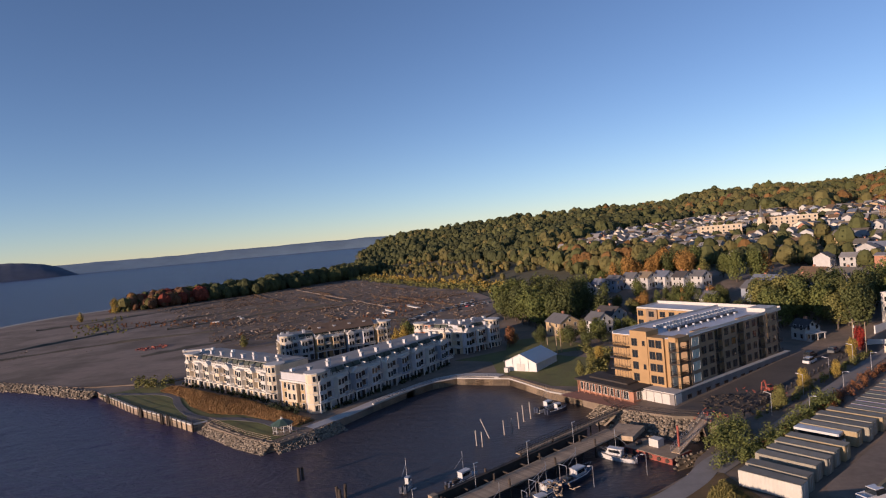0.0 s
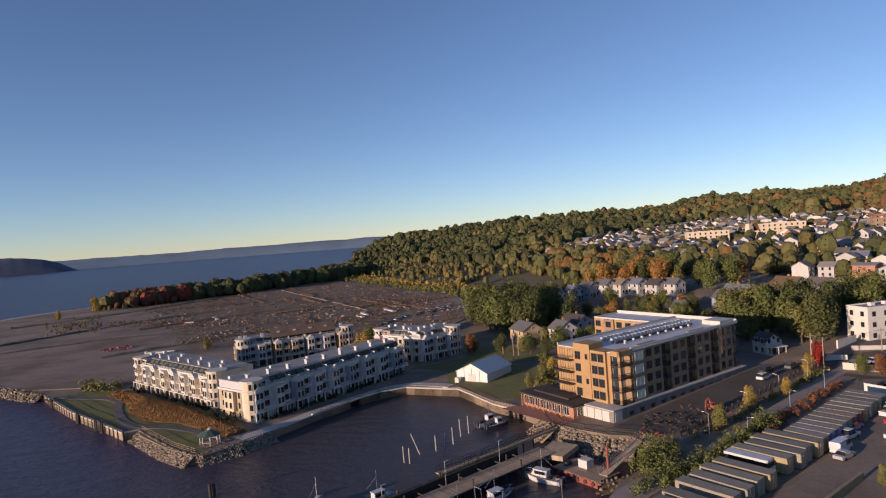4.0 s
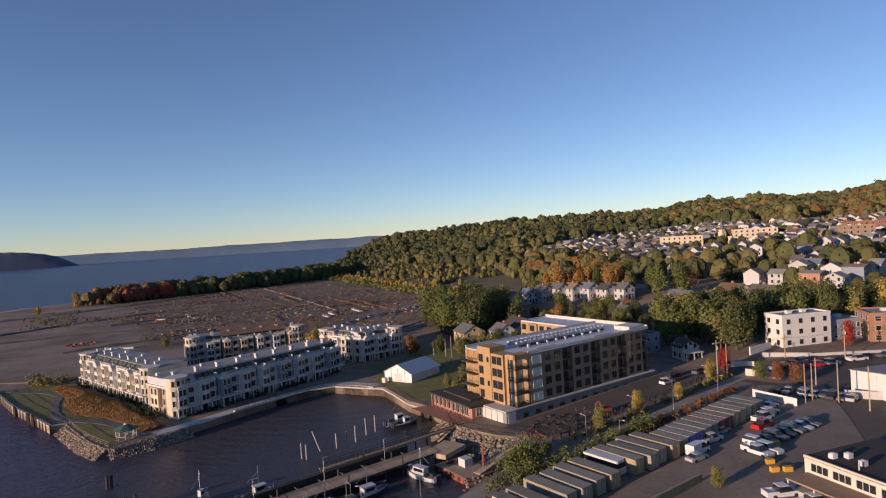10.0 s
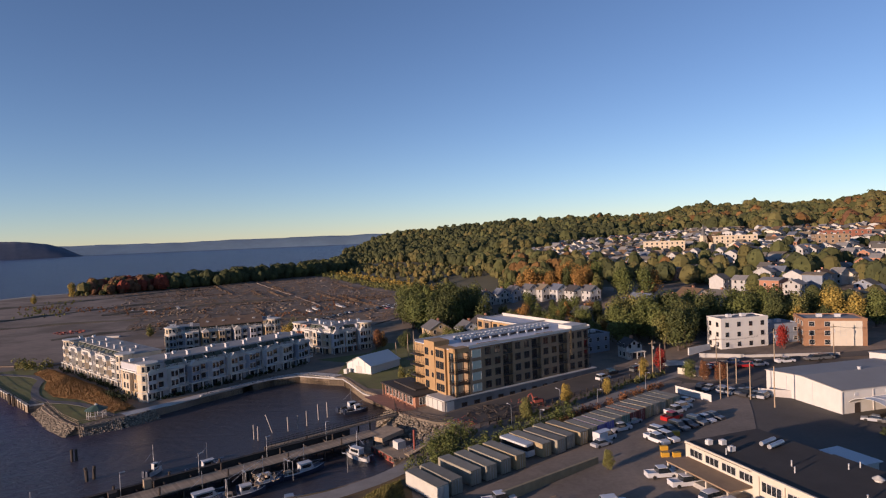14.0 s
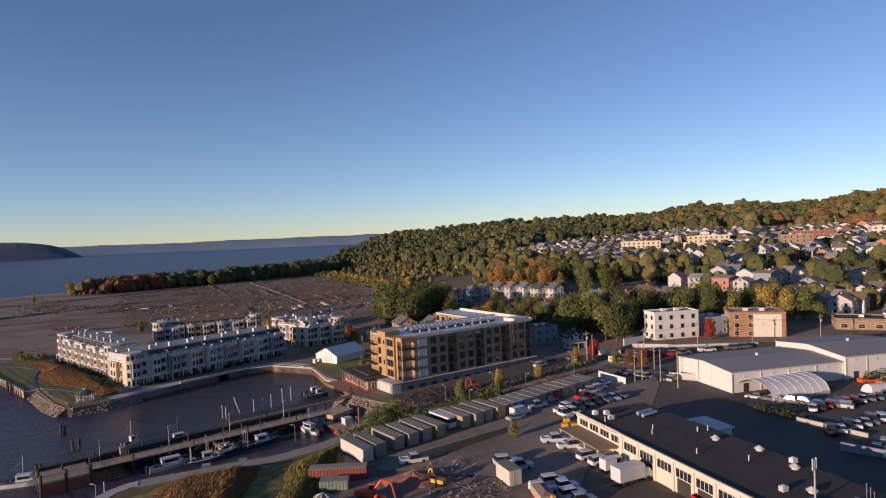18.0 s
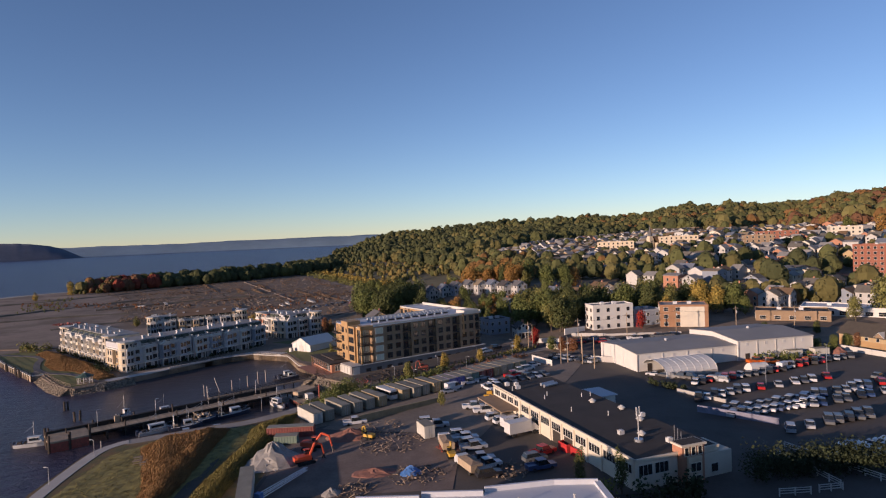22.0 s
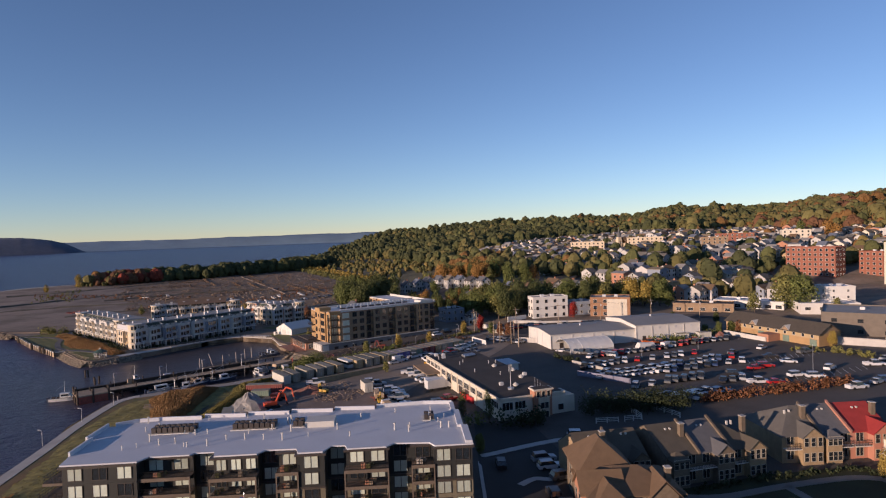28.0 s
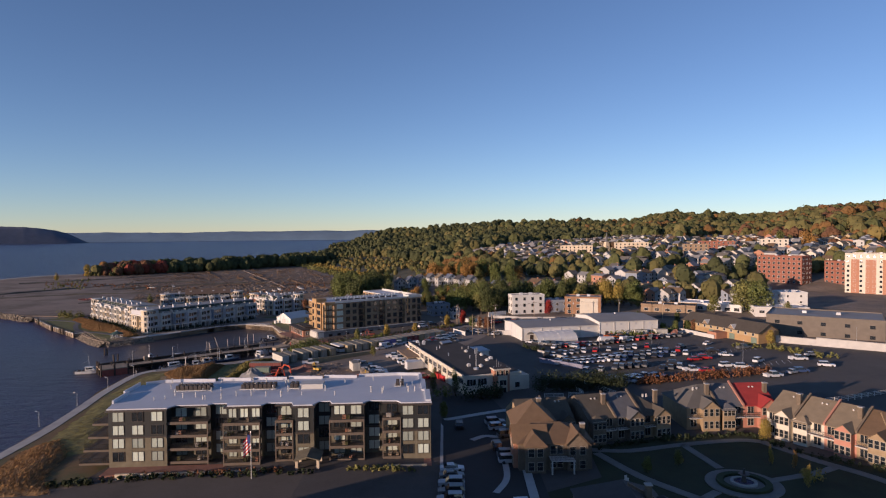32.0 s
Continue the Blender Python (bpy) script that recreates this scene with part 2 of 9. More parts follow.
HILL = mat("wooded_floor", (0.085, 0.078, 0.04), 0.95, vary=0.4, scale=0.01, fine=0.1)
GRASS = mat("lawn_grass", (0.125, 0.130, 0.036), 0.95, vary=0.4, scale=0.12, fine=2, tint=(0.14, 0.115, 0.045), tint_amount=0.5)
BRICK = mat("red_brick", (0.25, 0.095, 0.06), 0.85, vary=0.15, scale=0.4)
# Backdrop hills: distance haze is painted as a blue base colour.
FAR_BLUE = mat("distant_hills_hazed", (0.15, 0.225, 0.29), 1.0, vary=0.2, scale=0.002, fine=0.02, bump=0)
# Bluish tone of the far woods is haze put into the colour.
FAR_WOOD = mat("headland_woods_hazed", (0.075, 0.09, 0.125), 1.0, vary=0.3, scale=0.004, fine=0.04, bump=0)


def water_material():
    m = bpy.data.materials.new("river_water")
    m.use_nodes = True
    n, l = m.node_tree.nodes, m.node_tree.links
    b = n["Principled BSDF"]
    b.inputs["Roughness"].default_value, b.inputs["IOR"].default_value = 0.3, 1.33
    b.inputs["Specular IOR Level"].default_value = 0.25
    co = n.new("ShaderNodeTexCoord")
    heights = []
    for scale, dist in ((0.05, 2.0), (0.35, 1.2), (1.6, 1.0)):
        mp = n.new("ShaderNodeMapping")
        mp.inputs["Rotation"].default_value = (0, 0, radians(25))
        mp.inputs["Scale"].default_value = (1.0, 2.2, 1.0)
        t = n.new("ShaderNodeTexNoise")
        t.inputs["Scale"].default_value, t.inputs["Detail"].default_value, t.inputs["Distortion"].default_value = scale, 4, dist
        l.new(co.outputs["Object"], mp.inputs[0])
        l.new(mp.outputs[0], t.inputs[0])
        heights.append(t.outputs[0])
    # sheltered basin: short low ripples, rising to the open river
    off = n.new("ShaderNodeVectorMath")
    off.operation = 'DISTANCE'
    off.inputs[1].default_value = (-30, 150, WATER_Z)
    l.new(co.outputs["Object"], off.inputs[0])
    calm = n.new("ShaderNodeMapRange")
    calm.inputs["From Min"].default_value, calm.inputs["From Max"].default_value = 45, 110
    calm.inputs["To Min"].default_value, calm.inputs["To Max"].default_value = 0.16, 1.0
    l.new(off.outputs["Value"], calm.inputs["Value"])
    silt = n.new("ShaderNodeMix")
    silt.data_type = 'RGBA'
    # Silty brown in the basin; the river's blue paints in the sky's reflection.
    silt.inputs[6].default_value, silt.inputs[7].default_value = (0.066, 0.058, 0.052, 1), (0.040, 0.036, 0.090, 1)
    l.new(calm.outputs[0], silt.inputs[0])
    l.new(silt.outputs[2], b.inputs["Base Color"])
    last = None
    for h, (k, d) in zip(heights, ((0.55, 3.0), (0.8, 1.0), (0.9, 0.3))):
        bp = n.new("ShaderNodeBump")
        bp.inputs["Distance"].default_value = d
        mu = n.new("ShaderNodeMath")
        mu.operation = 'MULTIPLY'
        mu.inputs[1].default_value = k
        l.new(calm.outputs[0], mu.inputs[0])
        l.new(mu.outputs[0], bp.inputs["Strength"])
        l.new(h, bp.inputs["Height"])
        if last:
            l.new(last.outputs[0], bp.inputs["Normal"])
        last = bp
    l.new(last.outputs[0], b.inputs["Normal"])
    return m


WATER = water_material()

# ---- ground, water, hills ----
single("water", M().add([(-4900, -900, WATER_Z), (1500, -900, WATER_Z), (1500, 4950, WATER_Z), (-4900, 4950, WATER_Z)], [(0, 1, 2, 3)]), WATER,
       "dark blue rippled river water", "water", kind="structure")
NEAR = COAST + [(-350, 340), (520, 340), (520, -160)]
single("ground", draped(NEAR, 0.0, 14.0, 5.0), DIRT, "bare grey-brown earth of the waterfront", "ground", kind="structure")
LAND = COAST + FAR_COAST[1:] + [(4800, 4700), (4800, -160)]


def terrain():
    azs = np.arange(-40, 76, 0.5)
    rs = [300.0]
    while rs[-1] < 4700:
        rs.append(rs[-1] * 1.028)
    v, keep = [], []
    for r in rs:
        for a in azs:
            x, y = 20 + r * math.sin(radians(a)), -40 + r * math.cos(radians(a))
            land = inside(x, y, LAND)
            z = ground_z(x, y) if land else -6.0
            if land and y < 345 and x < 525:
                z -= 0.6 if y < 330 else 0.25
            elif land and r > 420:
                z += 1.2 * noise.noise((x * 0.02, y * 0.02, 0)) * min(1, (r - 420) / 300) * (1 if a > -2 else 0)
            v.append((x, y, z))
            keep.append(land)
    n = len(azs)
    f = []
    for i in range(len(rs) - 1):
        for j in range(n - 1):
            q = (i * n + j, i * n + j + 1, (i + 1) * n + j + 1, (i + 1) * n + j)
            if any(keep[k] for k in q):
                f.append(q[::-1])
    m = M()
    m.v, m.f = v, f
    return m.mesh("hills", True)


single("hillside", terrain(), HILL, "rolling wooded valley side in autumn", "hillside", kind="structure")


def ridge(name, az0, az1, dist, els, azs, material, label):
    """Far hills as a long rounded bank."""
    m = M()
    k = 90
    rows = []
    for i in range(k + 1):
        a = az0 + (az1 - az0) * i / k
        e = float(np.interp(a, azs, els)) + 0.07 * noise.noise((a * 0.5, 3.1, 0)) + 0.03 * noise.noise((a * 2.1, 1.1, 0))
        top = max(0.5, 47 + dist * math.tan(radians(e)))
        s, c = math.sin(radians(a)), math.cos(radians(a))
        rows.append([(20 + d * s, -40 + d * c, z) for d, z in ((dist - 260, -3), (dist - 190, top * 0.45), (dist - 90, top * 0.85), (dist, top), (dist + 60, -3))])
    for r in rows:
        m.v += r
    for i in range(k):
        for j in range(4):
            m.f.append((i * 5 + j, (i + 1) * 5 + j, (i + 1) * 5 + j + 1, i * 5 + j + 1))
    single(name, m.mesh(name, True), material, label, "hills", kind="structure")


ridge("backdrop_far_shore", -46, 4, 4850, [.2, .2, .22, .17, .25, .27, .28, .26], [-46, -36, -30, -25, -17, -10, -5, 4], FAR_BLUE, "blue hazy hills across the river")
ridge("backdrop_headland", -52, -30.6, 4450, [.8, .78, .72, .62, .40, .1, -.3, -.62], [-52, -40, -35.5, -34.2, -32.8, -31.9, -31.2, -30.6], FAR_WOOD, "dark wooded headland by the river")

# ---- more materials ----
GLASS = mat("window_glass", (0.02, 0.025, 0.03), 0.08, vary=0.3, scale=0.8, bump=0.02, spec=0.9)
BLIND = mat("window_with_blinds", (0.47, 0.52, 0.44), 0.35, vary=0.15, scale=1.5, bump=0.02, random_amount=0.35, spec=0.8)
TRIM = mat("white_trim", (0.51, 0.49, 0.45), 0.8, vary=0.1)
DARK_TRIM = mat("dark_bronze_trim", (0.05, 0.04, 0.035), 0.5, vary=0.15)
STONE = mat("cream_stone", (0.56, 0.46, 0.33), 0.9, vary=0.18, scale=0.5, random_amount=0.06)
SIDING_BLUE = mat("grey_blue_siding", (0.22, 0.25, 0.30), 0.8, vary=0.12, random_amount=0.08)
SIDING_WHITE = mat("white_siding", (0.46, 0.46, 0.48), 0.8, vary=0.08, random_amount=0.06)
SIDING_TAN = mat("tan_siding", (0.40, 0.29, 0.16), 0.8, vary=0.12, random_amount=0.08)
BRICK_PINK = mat("rose_brick", (0.38, 0.18, 0.11), 0.85, vary=0.15)
FLATS_BRICK = mat("weathered_orange_brick", (0.29, 0.155, 0.085), 0.85, vary=0.2, scale=0.4, fine=8)
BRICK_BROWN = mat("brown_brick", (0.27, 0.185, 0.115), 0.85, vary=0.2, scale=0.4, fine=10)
AWNING = mat("dark_awning", (0.055, 0.065, 0.05), 0.8, vary=0.2)
METAL_RAIL = mat("dark_rail_metal", (0.03, 0.03, 0.03), 0.45, metal=0.6)
LIGHT_METAL = mat("galvanised_metal", (0.45, 0.46, 0.48), 0.4, metal=0.7, vary=0.15)
AC_GREY = mat("appliance_grey", (0.52, 0.52, 0.52), 0.55, vary=0.12, random_amount=0.15)
WOOD_GREY = mat("weathered_planks", (0.33, 0.25, 0.17), 0.9, vary=0.3, scale=0.8, fine=6, random_amount=0.2)
WOOD_DARK = mat("dark_piling_wood", (0.05, 0.038, 0.03), 0.9, vary=0.35)
ROCK = mat("riprap_rock", (0.19, 0.155, 0.115), 0.95, vary=0.3, scale=1.2, fine=6, random_amount=0.5, island=True)
REED = mat("dry_reed", (0.27, 0.155, 0.062), 0.95, vary=0.3, random_amount=0.2, island=True)
REED_GREEN = mat("green_reed", (0.185, 0.155, 0.045), 0.95, vary=0.3, random_amount=0.3, island=True)
TENT_WHITE = mat("tent_canvas", (0.62, 0.61, 0.58), 0.6, vary=0.05, scale=0.4, bump=0.05)
PAVER = mat("brick_paving", (0.27, 0.13, 0.09), 0.9, vary=0.2, scale=0.6)
PATH_GREY = mat("path_asphalt", (0.11, 0.105, 0.105), 0.9, vary=0.15, scale=0.3)
KERB = mat("pale_concrete", (0.46, 0.44, 0.41), 0.9, vary=0.15, scale=0.4)
HULL_WHITE = mat("boat_white", (0.55, 0.55, 0.54), 0.35, vary=0.08)
HULL_DARK = mat("boat_dark", (0.04, 0.05, 0.08), 0.4, vary=0.2)
RUST_RED = mat("red_barge_steel", (0.30, 0.07, 0.05), 0.75, vary=0.35, scale=0.8, tint=(0.12, 0.05, 0.03), tint_amount=0.6)

_shared = {}


def shared(key, make):
    if key not in _shared:
        _shared[key] = make()
    return _shared[key]


def window(parent, x, y, z, rz, w, h, frame_m=None, pane_m=None, style="plain", name="window", whole=False):
    """A window whose outer face looks along local -y turned by rz; z is its sill."""
    frame_m, pane_m = frame_m or TRIM, pane_m or GLASS

    def frame_mesh():
        m, b = M(), 0.09
        m.box(-w / 2 - b, w / 2 + b, -0.10, 0.02, -b, 0)
        m.box(-w / 2 - b, w / 2 + b, -0.10, 0.02, h, h + b)
        m.box(-w / 2 - b, -w / 2, -0.10, 0.02, 0, h)
        m.box(w / 2, w / 2 + b, -0.10, 0.02, 0, h)
        if style == "double":
            m.box(-0.05, 0.05, -0.09, 0.02, 0, h)
        if style == "sash":
            m.box(-w / 2, w / 2, -0.09, 0.02, h * 0.5 - 0.03, h * 0.5 + 0.03)
        if style == "grid":
            for i in range(1, max(2, round(w / 0.8))):
                u = -w / 2 + w * i / max(2, round(w / 0.8))
                m.box(u - 0.04, u + 0.04, -0.09, 0.02, 0, h)
        me = m.mesh("window")
        me.materials.append(frame_m)
        return me

    def pane_mesh():
        me = M().box(-w / 2, w / 2, -0.05, 0.01, 0, h).mesh("pane")
        me.materials.append(pane_m)
        return me

    def whole_mesh():
        b = 0.09
        q = lambda g, y: [(-w / 2 - g, y, -g), (w / 2 + g, y, -g), (w / 2 + g, y, h + g), (-w / 2 - g, y, h + g)]
        v = q(b, 0.02) + q(b, -0.10) + q(0, -0.10) + q(0, -0.04)
        f = [(a + i, a + (i + 1) % 4, a + 4 + (i + 1) % 4, a + 4 + i) for a in (0, 4, 8) for i in range(4)] + [(12, 13, 14, 15)]
        me = bpy.data.meshes.new("window")
        me.from_pydata(v, [], f)
        me.materials.append(frame_m)
        me.materials.append(pane_m)
        me.polygons.foreach_set("material_index", [0] * 12 + [1])
        return me

    if whole:
        return part(name, shared(("ww", w, h, style, frame_m.name, pane_m.name), whole_mesh), None, parent, "", pose(x, y, z, 0, 0, rz))
    f = part(name, shared(("wf", w, h, style, frame_m.name), frame_mesh), None, parent, "", pose(x, y, z, 0, 0, rz))
    part("pane", shared(("wp", w, h, pane_m.name), pane_mesh), None, f)
    return f


def door(parent, x, y, z, rz, w=1.1, h=2.1, material=None, name="door"):
    material = material or DARK_TRIM

    def mk():
        m = M().box(-w / 2, w / 2, -0.05, 0.02, 0, h)
        for u in (-w / 2 - 0.1, w / 2):
            m.box(u, u + 0.1, -0.1, 0.02, 0, h + 0.1)
        m.box(-w / 2, w / 2, -0.1, 0.02, h, h + 0.1)
        m.box(-w * 0.3, w * 0.3, -0.07, -0.05, h * 0.15, h * 0.45)
        m.box(-w * 0.3, w * 0.3, -0.07, -0.05, h * 0.55, h * 0.9)
        me = m.mesh("door")
        me.materials.append(material)
        return me
    return part(name, shared(("door", w, h, material.name), mk), None, parent, "", pose(x, y, z, 0, 0, rz))


def railing_mesh(length, h=1.0, gap=0.5, r=0.03):
    m = M()
    for z in (h, h * 0.55, 0.12):
        m.box(0, length, -r, r, z - r, z + r)
    n = max(1, round(length / gap))
    for i in range(n + 1):
        u = length * i / n
        m.box(u - r * 0.7, u + r * 0.7, -r * 0.7, r * 0.7, 0, h)
    return m


def railing(parent, x0, y0, x1, y1, z, material, h=1.0, gap=0.5, name="railing"):
    length = math.hypot(x1 - x0, y1 - y0)
    return part(name, railing_mesh(length, h, gap), material, parent, "", pose(x0, y0, z, 0, 0, math.degrees(math.atan2(y1 - y0, x1 - x0))))


def frame_of(p0, p1, z=0.0):
    """Pose whose x axis runs from p0 to p1."""
    return pose(p0[0], p0[1], z, 0, 0, math.degrees(math.atan2(p1[1] - p0[1], p1[0] - p0[0])))


# ---- waterside terraces ----
BROWN_SHINGLE = mat("brown_shingle", (0.16, 0.105, 0.07), 0.9, vary=0.2, scale=0.5, fine=6)

def pediment(x0, x1, y, z, rise, t=0.35):
    """Small gabled front."""
    xm = (x0 + x1) / 2
    return M().add([(x0, y, z), (x1, y, z), (xm, y, z + rise), (x0, y + t, z), (x1, y + t, z), (xm, y + t, z + rise)], [(0, 1, 2), (5, 4, 3), (0, 2, 5, 3), (1, 4, 5, 2), (0, 3, 4, 1)])


def barrel(x0, x1, y, z, r):
    """Half-round awning along x."""
    m, n = M(), 6
    for i in range(n + 1):
        a = math.pi * 0.5 * i / n
        m.v += [(x0, y - r * math.cos(a), z + r * math.sin(a)), (x1, y - r * math.cos(a), z + r * math.sin(a))]
    k = len(m.v)
    m.v += [(x0, y, z), (x1, y, z)]
    m.f = [(2 * i, 2 * i + 1, 2 * i + 3, 2 * i + 2) for i in range(n)] + [tuple([k] + [2 * i for i in range(n + 1)]), tuple([k + 1] + [2 * i + 1 for i in range(n, -1, -1)])]
    return m


def terrace(label, p0, p1, depth, z0, units, walls, end_tower=(True, True), rear_windows=False, h=8.5, gabled=(), end_m=None):
    """Row of joined town houses: bays, arcades, balconies, a set-back top storey, chimneys."""
    length = math.hypot(p1[0] - p0[0], p1[1] - p0[1])
    row = thing("terrace_building", label, "building", frame_of(p0, p1, z0), group="waterside terraces")
    w = length / units
    for i in range(units):
        u0, u1 = i * w, (i + 1) * w
        um = (u0 + u1) / 2
        wall_m = walls[i % len(walls)]
        gap = 0.75 if i % 2 and i < units - 1 else 0.0
        part("wall", M().box(u0, u1 - gap, 0.0, depth, -1.5, h), wall_m, row)
        # Recess in dark siding, so the gap's shadow is partly in its colour.
        if gap:
            part("recess_wall", M().box(u1 - gap, u1, 2.6, depth, -1.5, h), SIDING_BLUE, row)
        b0, b1 = u0 + 0.35, u0 + w * 0.56
        bay_m = wall_m if i % 3 != 1 else TRIM
        part("bay", M().prism([(b0, 0.05), (b0 + 0.5, -1.3), (b1 - 0.5, -1.3), (b1, 0.05)], 2.75, h - 0.3), bay_m, row)
        part("cornice", M().box(u0, u1 - gap, -0.3, 0, h - 0.35, h + 0.15), TRIM, row)
        part("bay_cornice", M().prism([(b0 - 0.15, 0.05), (b0 + 0.35, -1.55), (b1 - 0.35, -1.55), (b1 + 0.15, 0.05)], h - 0.35, h + 0.1), TRIM, row)
        bx = (b0 + b1) / 2
        for fl in (1, 2):
            z = 0.7 + fl * 2.75
            for k in (-0.62, 0.62):
                window(row, bx + k, -1.3, z, 0, 0.9, 1.6, style="sash", whole=True)
            window(row, u0 + w * 0.77 - gap * 0.5, 0, z, 0, 1.5, 1.6, style="double", whole=True)
        # ground floor: arcade with columns and dark openings
        por = part("porch", M().box(u0 + 0.2, u1 - gap - 0.1, -1.9, 0, 2.6, 2.85), TRIM, row)
        for k in (0.06, 0.6):
            part("column", M().box(u0 + (w - gap) * k - 0.16, u0 + (w - gap) * k + 0.16, -1.85, -1.5, -0.6, 2.6), TRIM, por)
        window(row, u0 + w * 0.3, 0, 0.1, 0, 2.2, 2.2, TRIM, GLASS, "double", whole=True)
        door(row, u0 + w * 0.72, 0, 0.0, 0, 1.2, 2.2)
        part("balcony_rail", railing_mesh(w * 0.42 - gap, 1.0, 0.3, 0.04), TRIM, por, "", pose(b1, -1.85, 2.85))
        bal = part("balcony", M().box(b1 + 0.1, u1 - gap - 0.25, -1.1, 0, 5.45, 5.6), TRIM, row)
        part("balcony_rail", railing_mesh(max(1.2, u1 - gap - b1 - 0.4), 0.95, 0.3, 0.04), TRIM, bal, "", pose(b1 + 0.1, -1.05, 5.6))
        # set-back top storey
        tower = (i == 0 and end_tower[0]) or (i == units - 1 and end_tower[1])
        t0 = 0.6 if tower else 3.0
        part("top_storey", M().box(u0 + 0.02, u1 - 0.02, t0, depth - 0.4, h, h + 2.2), SIDING_WHITE if t0 > 1 else wall_m, row)
        if t0 > 1:
            for k in (0.08, 0.54):
                part("awning", barrel(u0 + w * k, u0 + w * (k + 0.38), t0, h + 1.0, 1.25), AWNING, row)
            part("party_screen", M().box(u0 - 0.12, u0 + 0.12, 0.2, t0, h, h + 1.7), TRIM, row)
        for k in (0.3, 0.7):
            window(row, u0 + w * k, t0, h + 0.15, 0, 1.5, 1.6, style="double", whole=True)
        part("parapet", M().box(u0, u1 - gap, 0, 0.22, h + 0.15, h + 0.55), TRIM, row)
        part("terrace_rail", railing_mesh(w - gap, 0.75, 0.4, 0.04), TRIM, row, "", pose(u0, 0.1, h + 0.5))
        if i % 2 == 0:
            part("pediment", pediment(b0 + 0.3, b1 - 0.3, -1.4, h + 0.1, 1.2, 1.6), TRIM, row)
        if i in gabled:
            part("gable_roof", M().gable(u0, u1, 0.8, depth + 1.5, h + 1.9, h + 4.6, "x", 0.1, 0.2), BROWN_SHINGLE, row)
        part("roof", M().box(u0, u1, t0 - 0.4, depth, h + 2.2, h + 2.38), ROOF_GREY, row)
        c = part("chimney", M().box(um - 0.7, um + 0.3, depth * 0.3, depth * 0.3 + 1.1, h + 2.3, h + 3.6), SIDING_WHITE, row)
        part("chimney_cap", M().box(um - 0.85, um + 0.45, depth * 0.3 - 0.15, depth * 0.3 + 1.25, h + 3.6, h + 3.8), TRIM, c)
        if i % 2 == 0:
            part("roof_unit", M().box(u0 + 1, u0 + 2.2, depth * 0.7, depth * 0.7 + 1, h + 2.38, h + 3.2), AC_GREY, row)
    for side, at, rz in ((0, 0.0, -90), (1, length, 90)):
        o = -1 if side == 0 else 1
        if end_m:
            part("end_wall", M().box(min(at, at + o * 0.1), max(at, at + o * 0.1), 4.0, depth - 0.5, -1, h - 0.35), end_m, row)
        part("end_bay", M().box(min(at, at + o * 1.2), max(at, at + o * 1.2), depth * 0.42, depth * 0.72, 2.7, h - 0.4), STONE, row)
        part("end_cornice", M().box(min(at, at + o * 0.4), max(at, at + o * 0.4), 0, depth, h - 0.35, h + 0.15), TRIM, row)
        for fl in range(3):
            for k, q in ((0.33, 0.1), (0.5, 1.2 if fl else 0.1), (0.64, 1.2 if fl else 0.1), (0.85, 0.1)):
                window(row, at + o * q, depth * k, 0.75 + fl * 2.75, rz, 1.0, 1.65, style="sash", whole=True)
        if end_tower[side]:
            x0 = at - 0.6 if side == 0 else at - 4.2
            ring = lambda g, r=2.7: [(x0 + 2.4 + (r + g) * math.cos(radians(t)), 1.4 + (r + g) * math.sin(radians(t))) for t in range(0, 360, 30)]
            tw = part("corner_tower", M().prism(ring(0), -0.3, h + 2.6), STONE, row)
            part("tower_cornice", M().prism(ring(0.45), h + 2.6, h + 2.95), TRIM, tw)
            part("tower_band", M().prism(ring(0.2), h - 0.3, h + 0.05).prism(ring(0.15), 2.6, 2.85).prism(ring(0.12), 5.4, 5.6), TRIM, tw)
            for fl in range(4):
                for t in (-135, -105, -75, -45) if side == 0 else (-135, -105, -75, -45):
                    q = 2.7 * math.cos(radians(15))
                    window(tw, x0 + 2.4 + q * math.cos(radians(t)), 1.4 + q * math.sin(radians(t)), 0.75 + fl * 2.75, t + 90, 0.8, 1.55, style="sash", whole=True)
    return row


terrace("long cream stone terrace with dark awnings on its roof terraces", (-148, 229), (-106, 191), 13, 0.2, 8, [STONE, STONE, CREAM])
terrace("long white and blue-grey terrace along the basin wall", (-90.5, 173), (-51.5, 221), 15, 0.2, 9, [SIDING_WHITE, SIDING_WHITE, SIDING_BLUE], (True, False), end_m=SIDING_TAN)
terrace("tan and grey terrace behind the inner drive", (-118, 250), (-76, 269), 12, 0.2, 7, [SIDING_BLUE, SIDING_WHITE, SIDING_TAN, SIDING_TAN], (True, True), gabled=(2, 3, 4, 5))
terrace("rose brick and cream terrace by the yellow trees", (-64, 250), (-46, 234), 14, 0.6, 3, [BRICK_PINK, STONE, STONE], (True, False))
terrace("white and rose brick terrace facing the tent lawn", (-45.6, 233.7), (-31, 243), 14, 0.7, 3, [SIDING_WHITE, BRICK_PINK, SIDING_WHITE], (False, True))


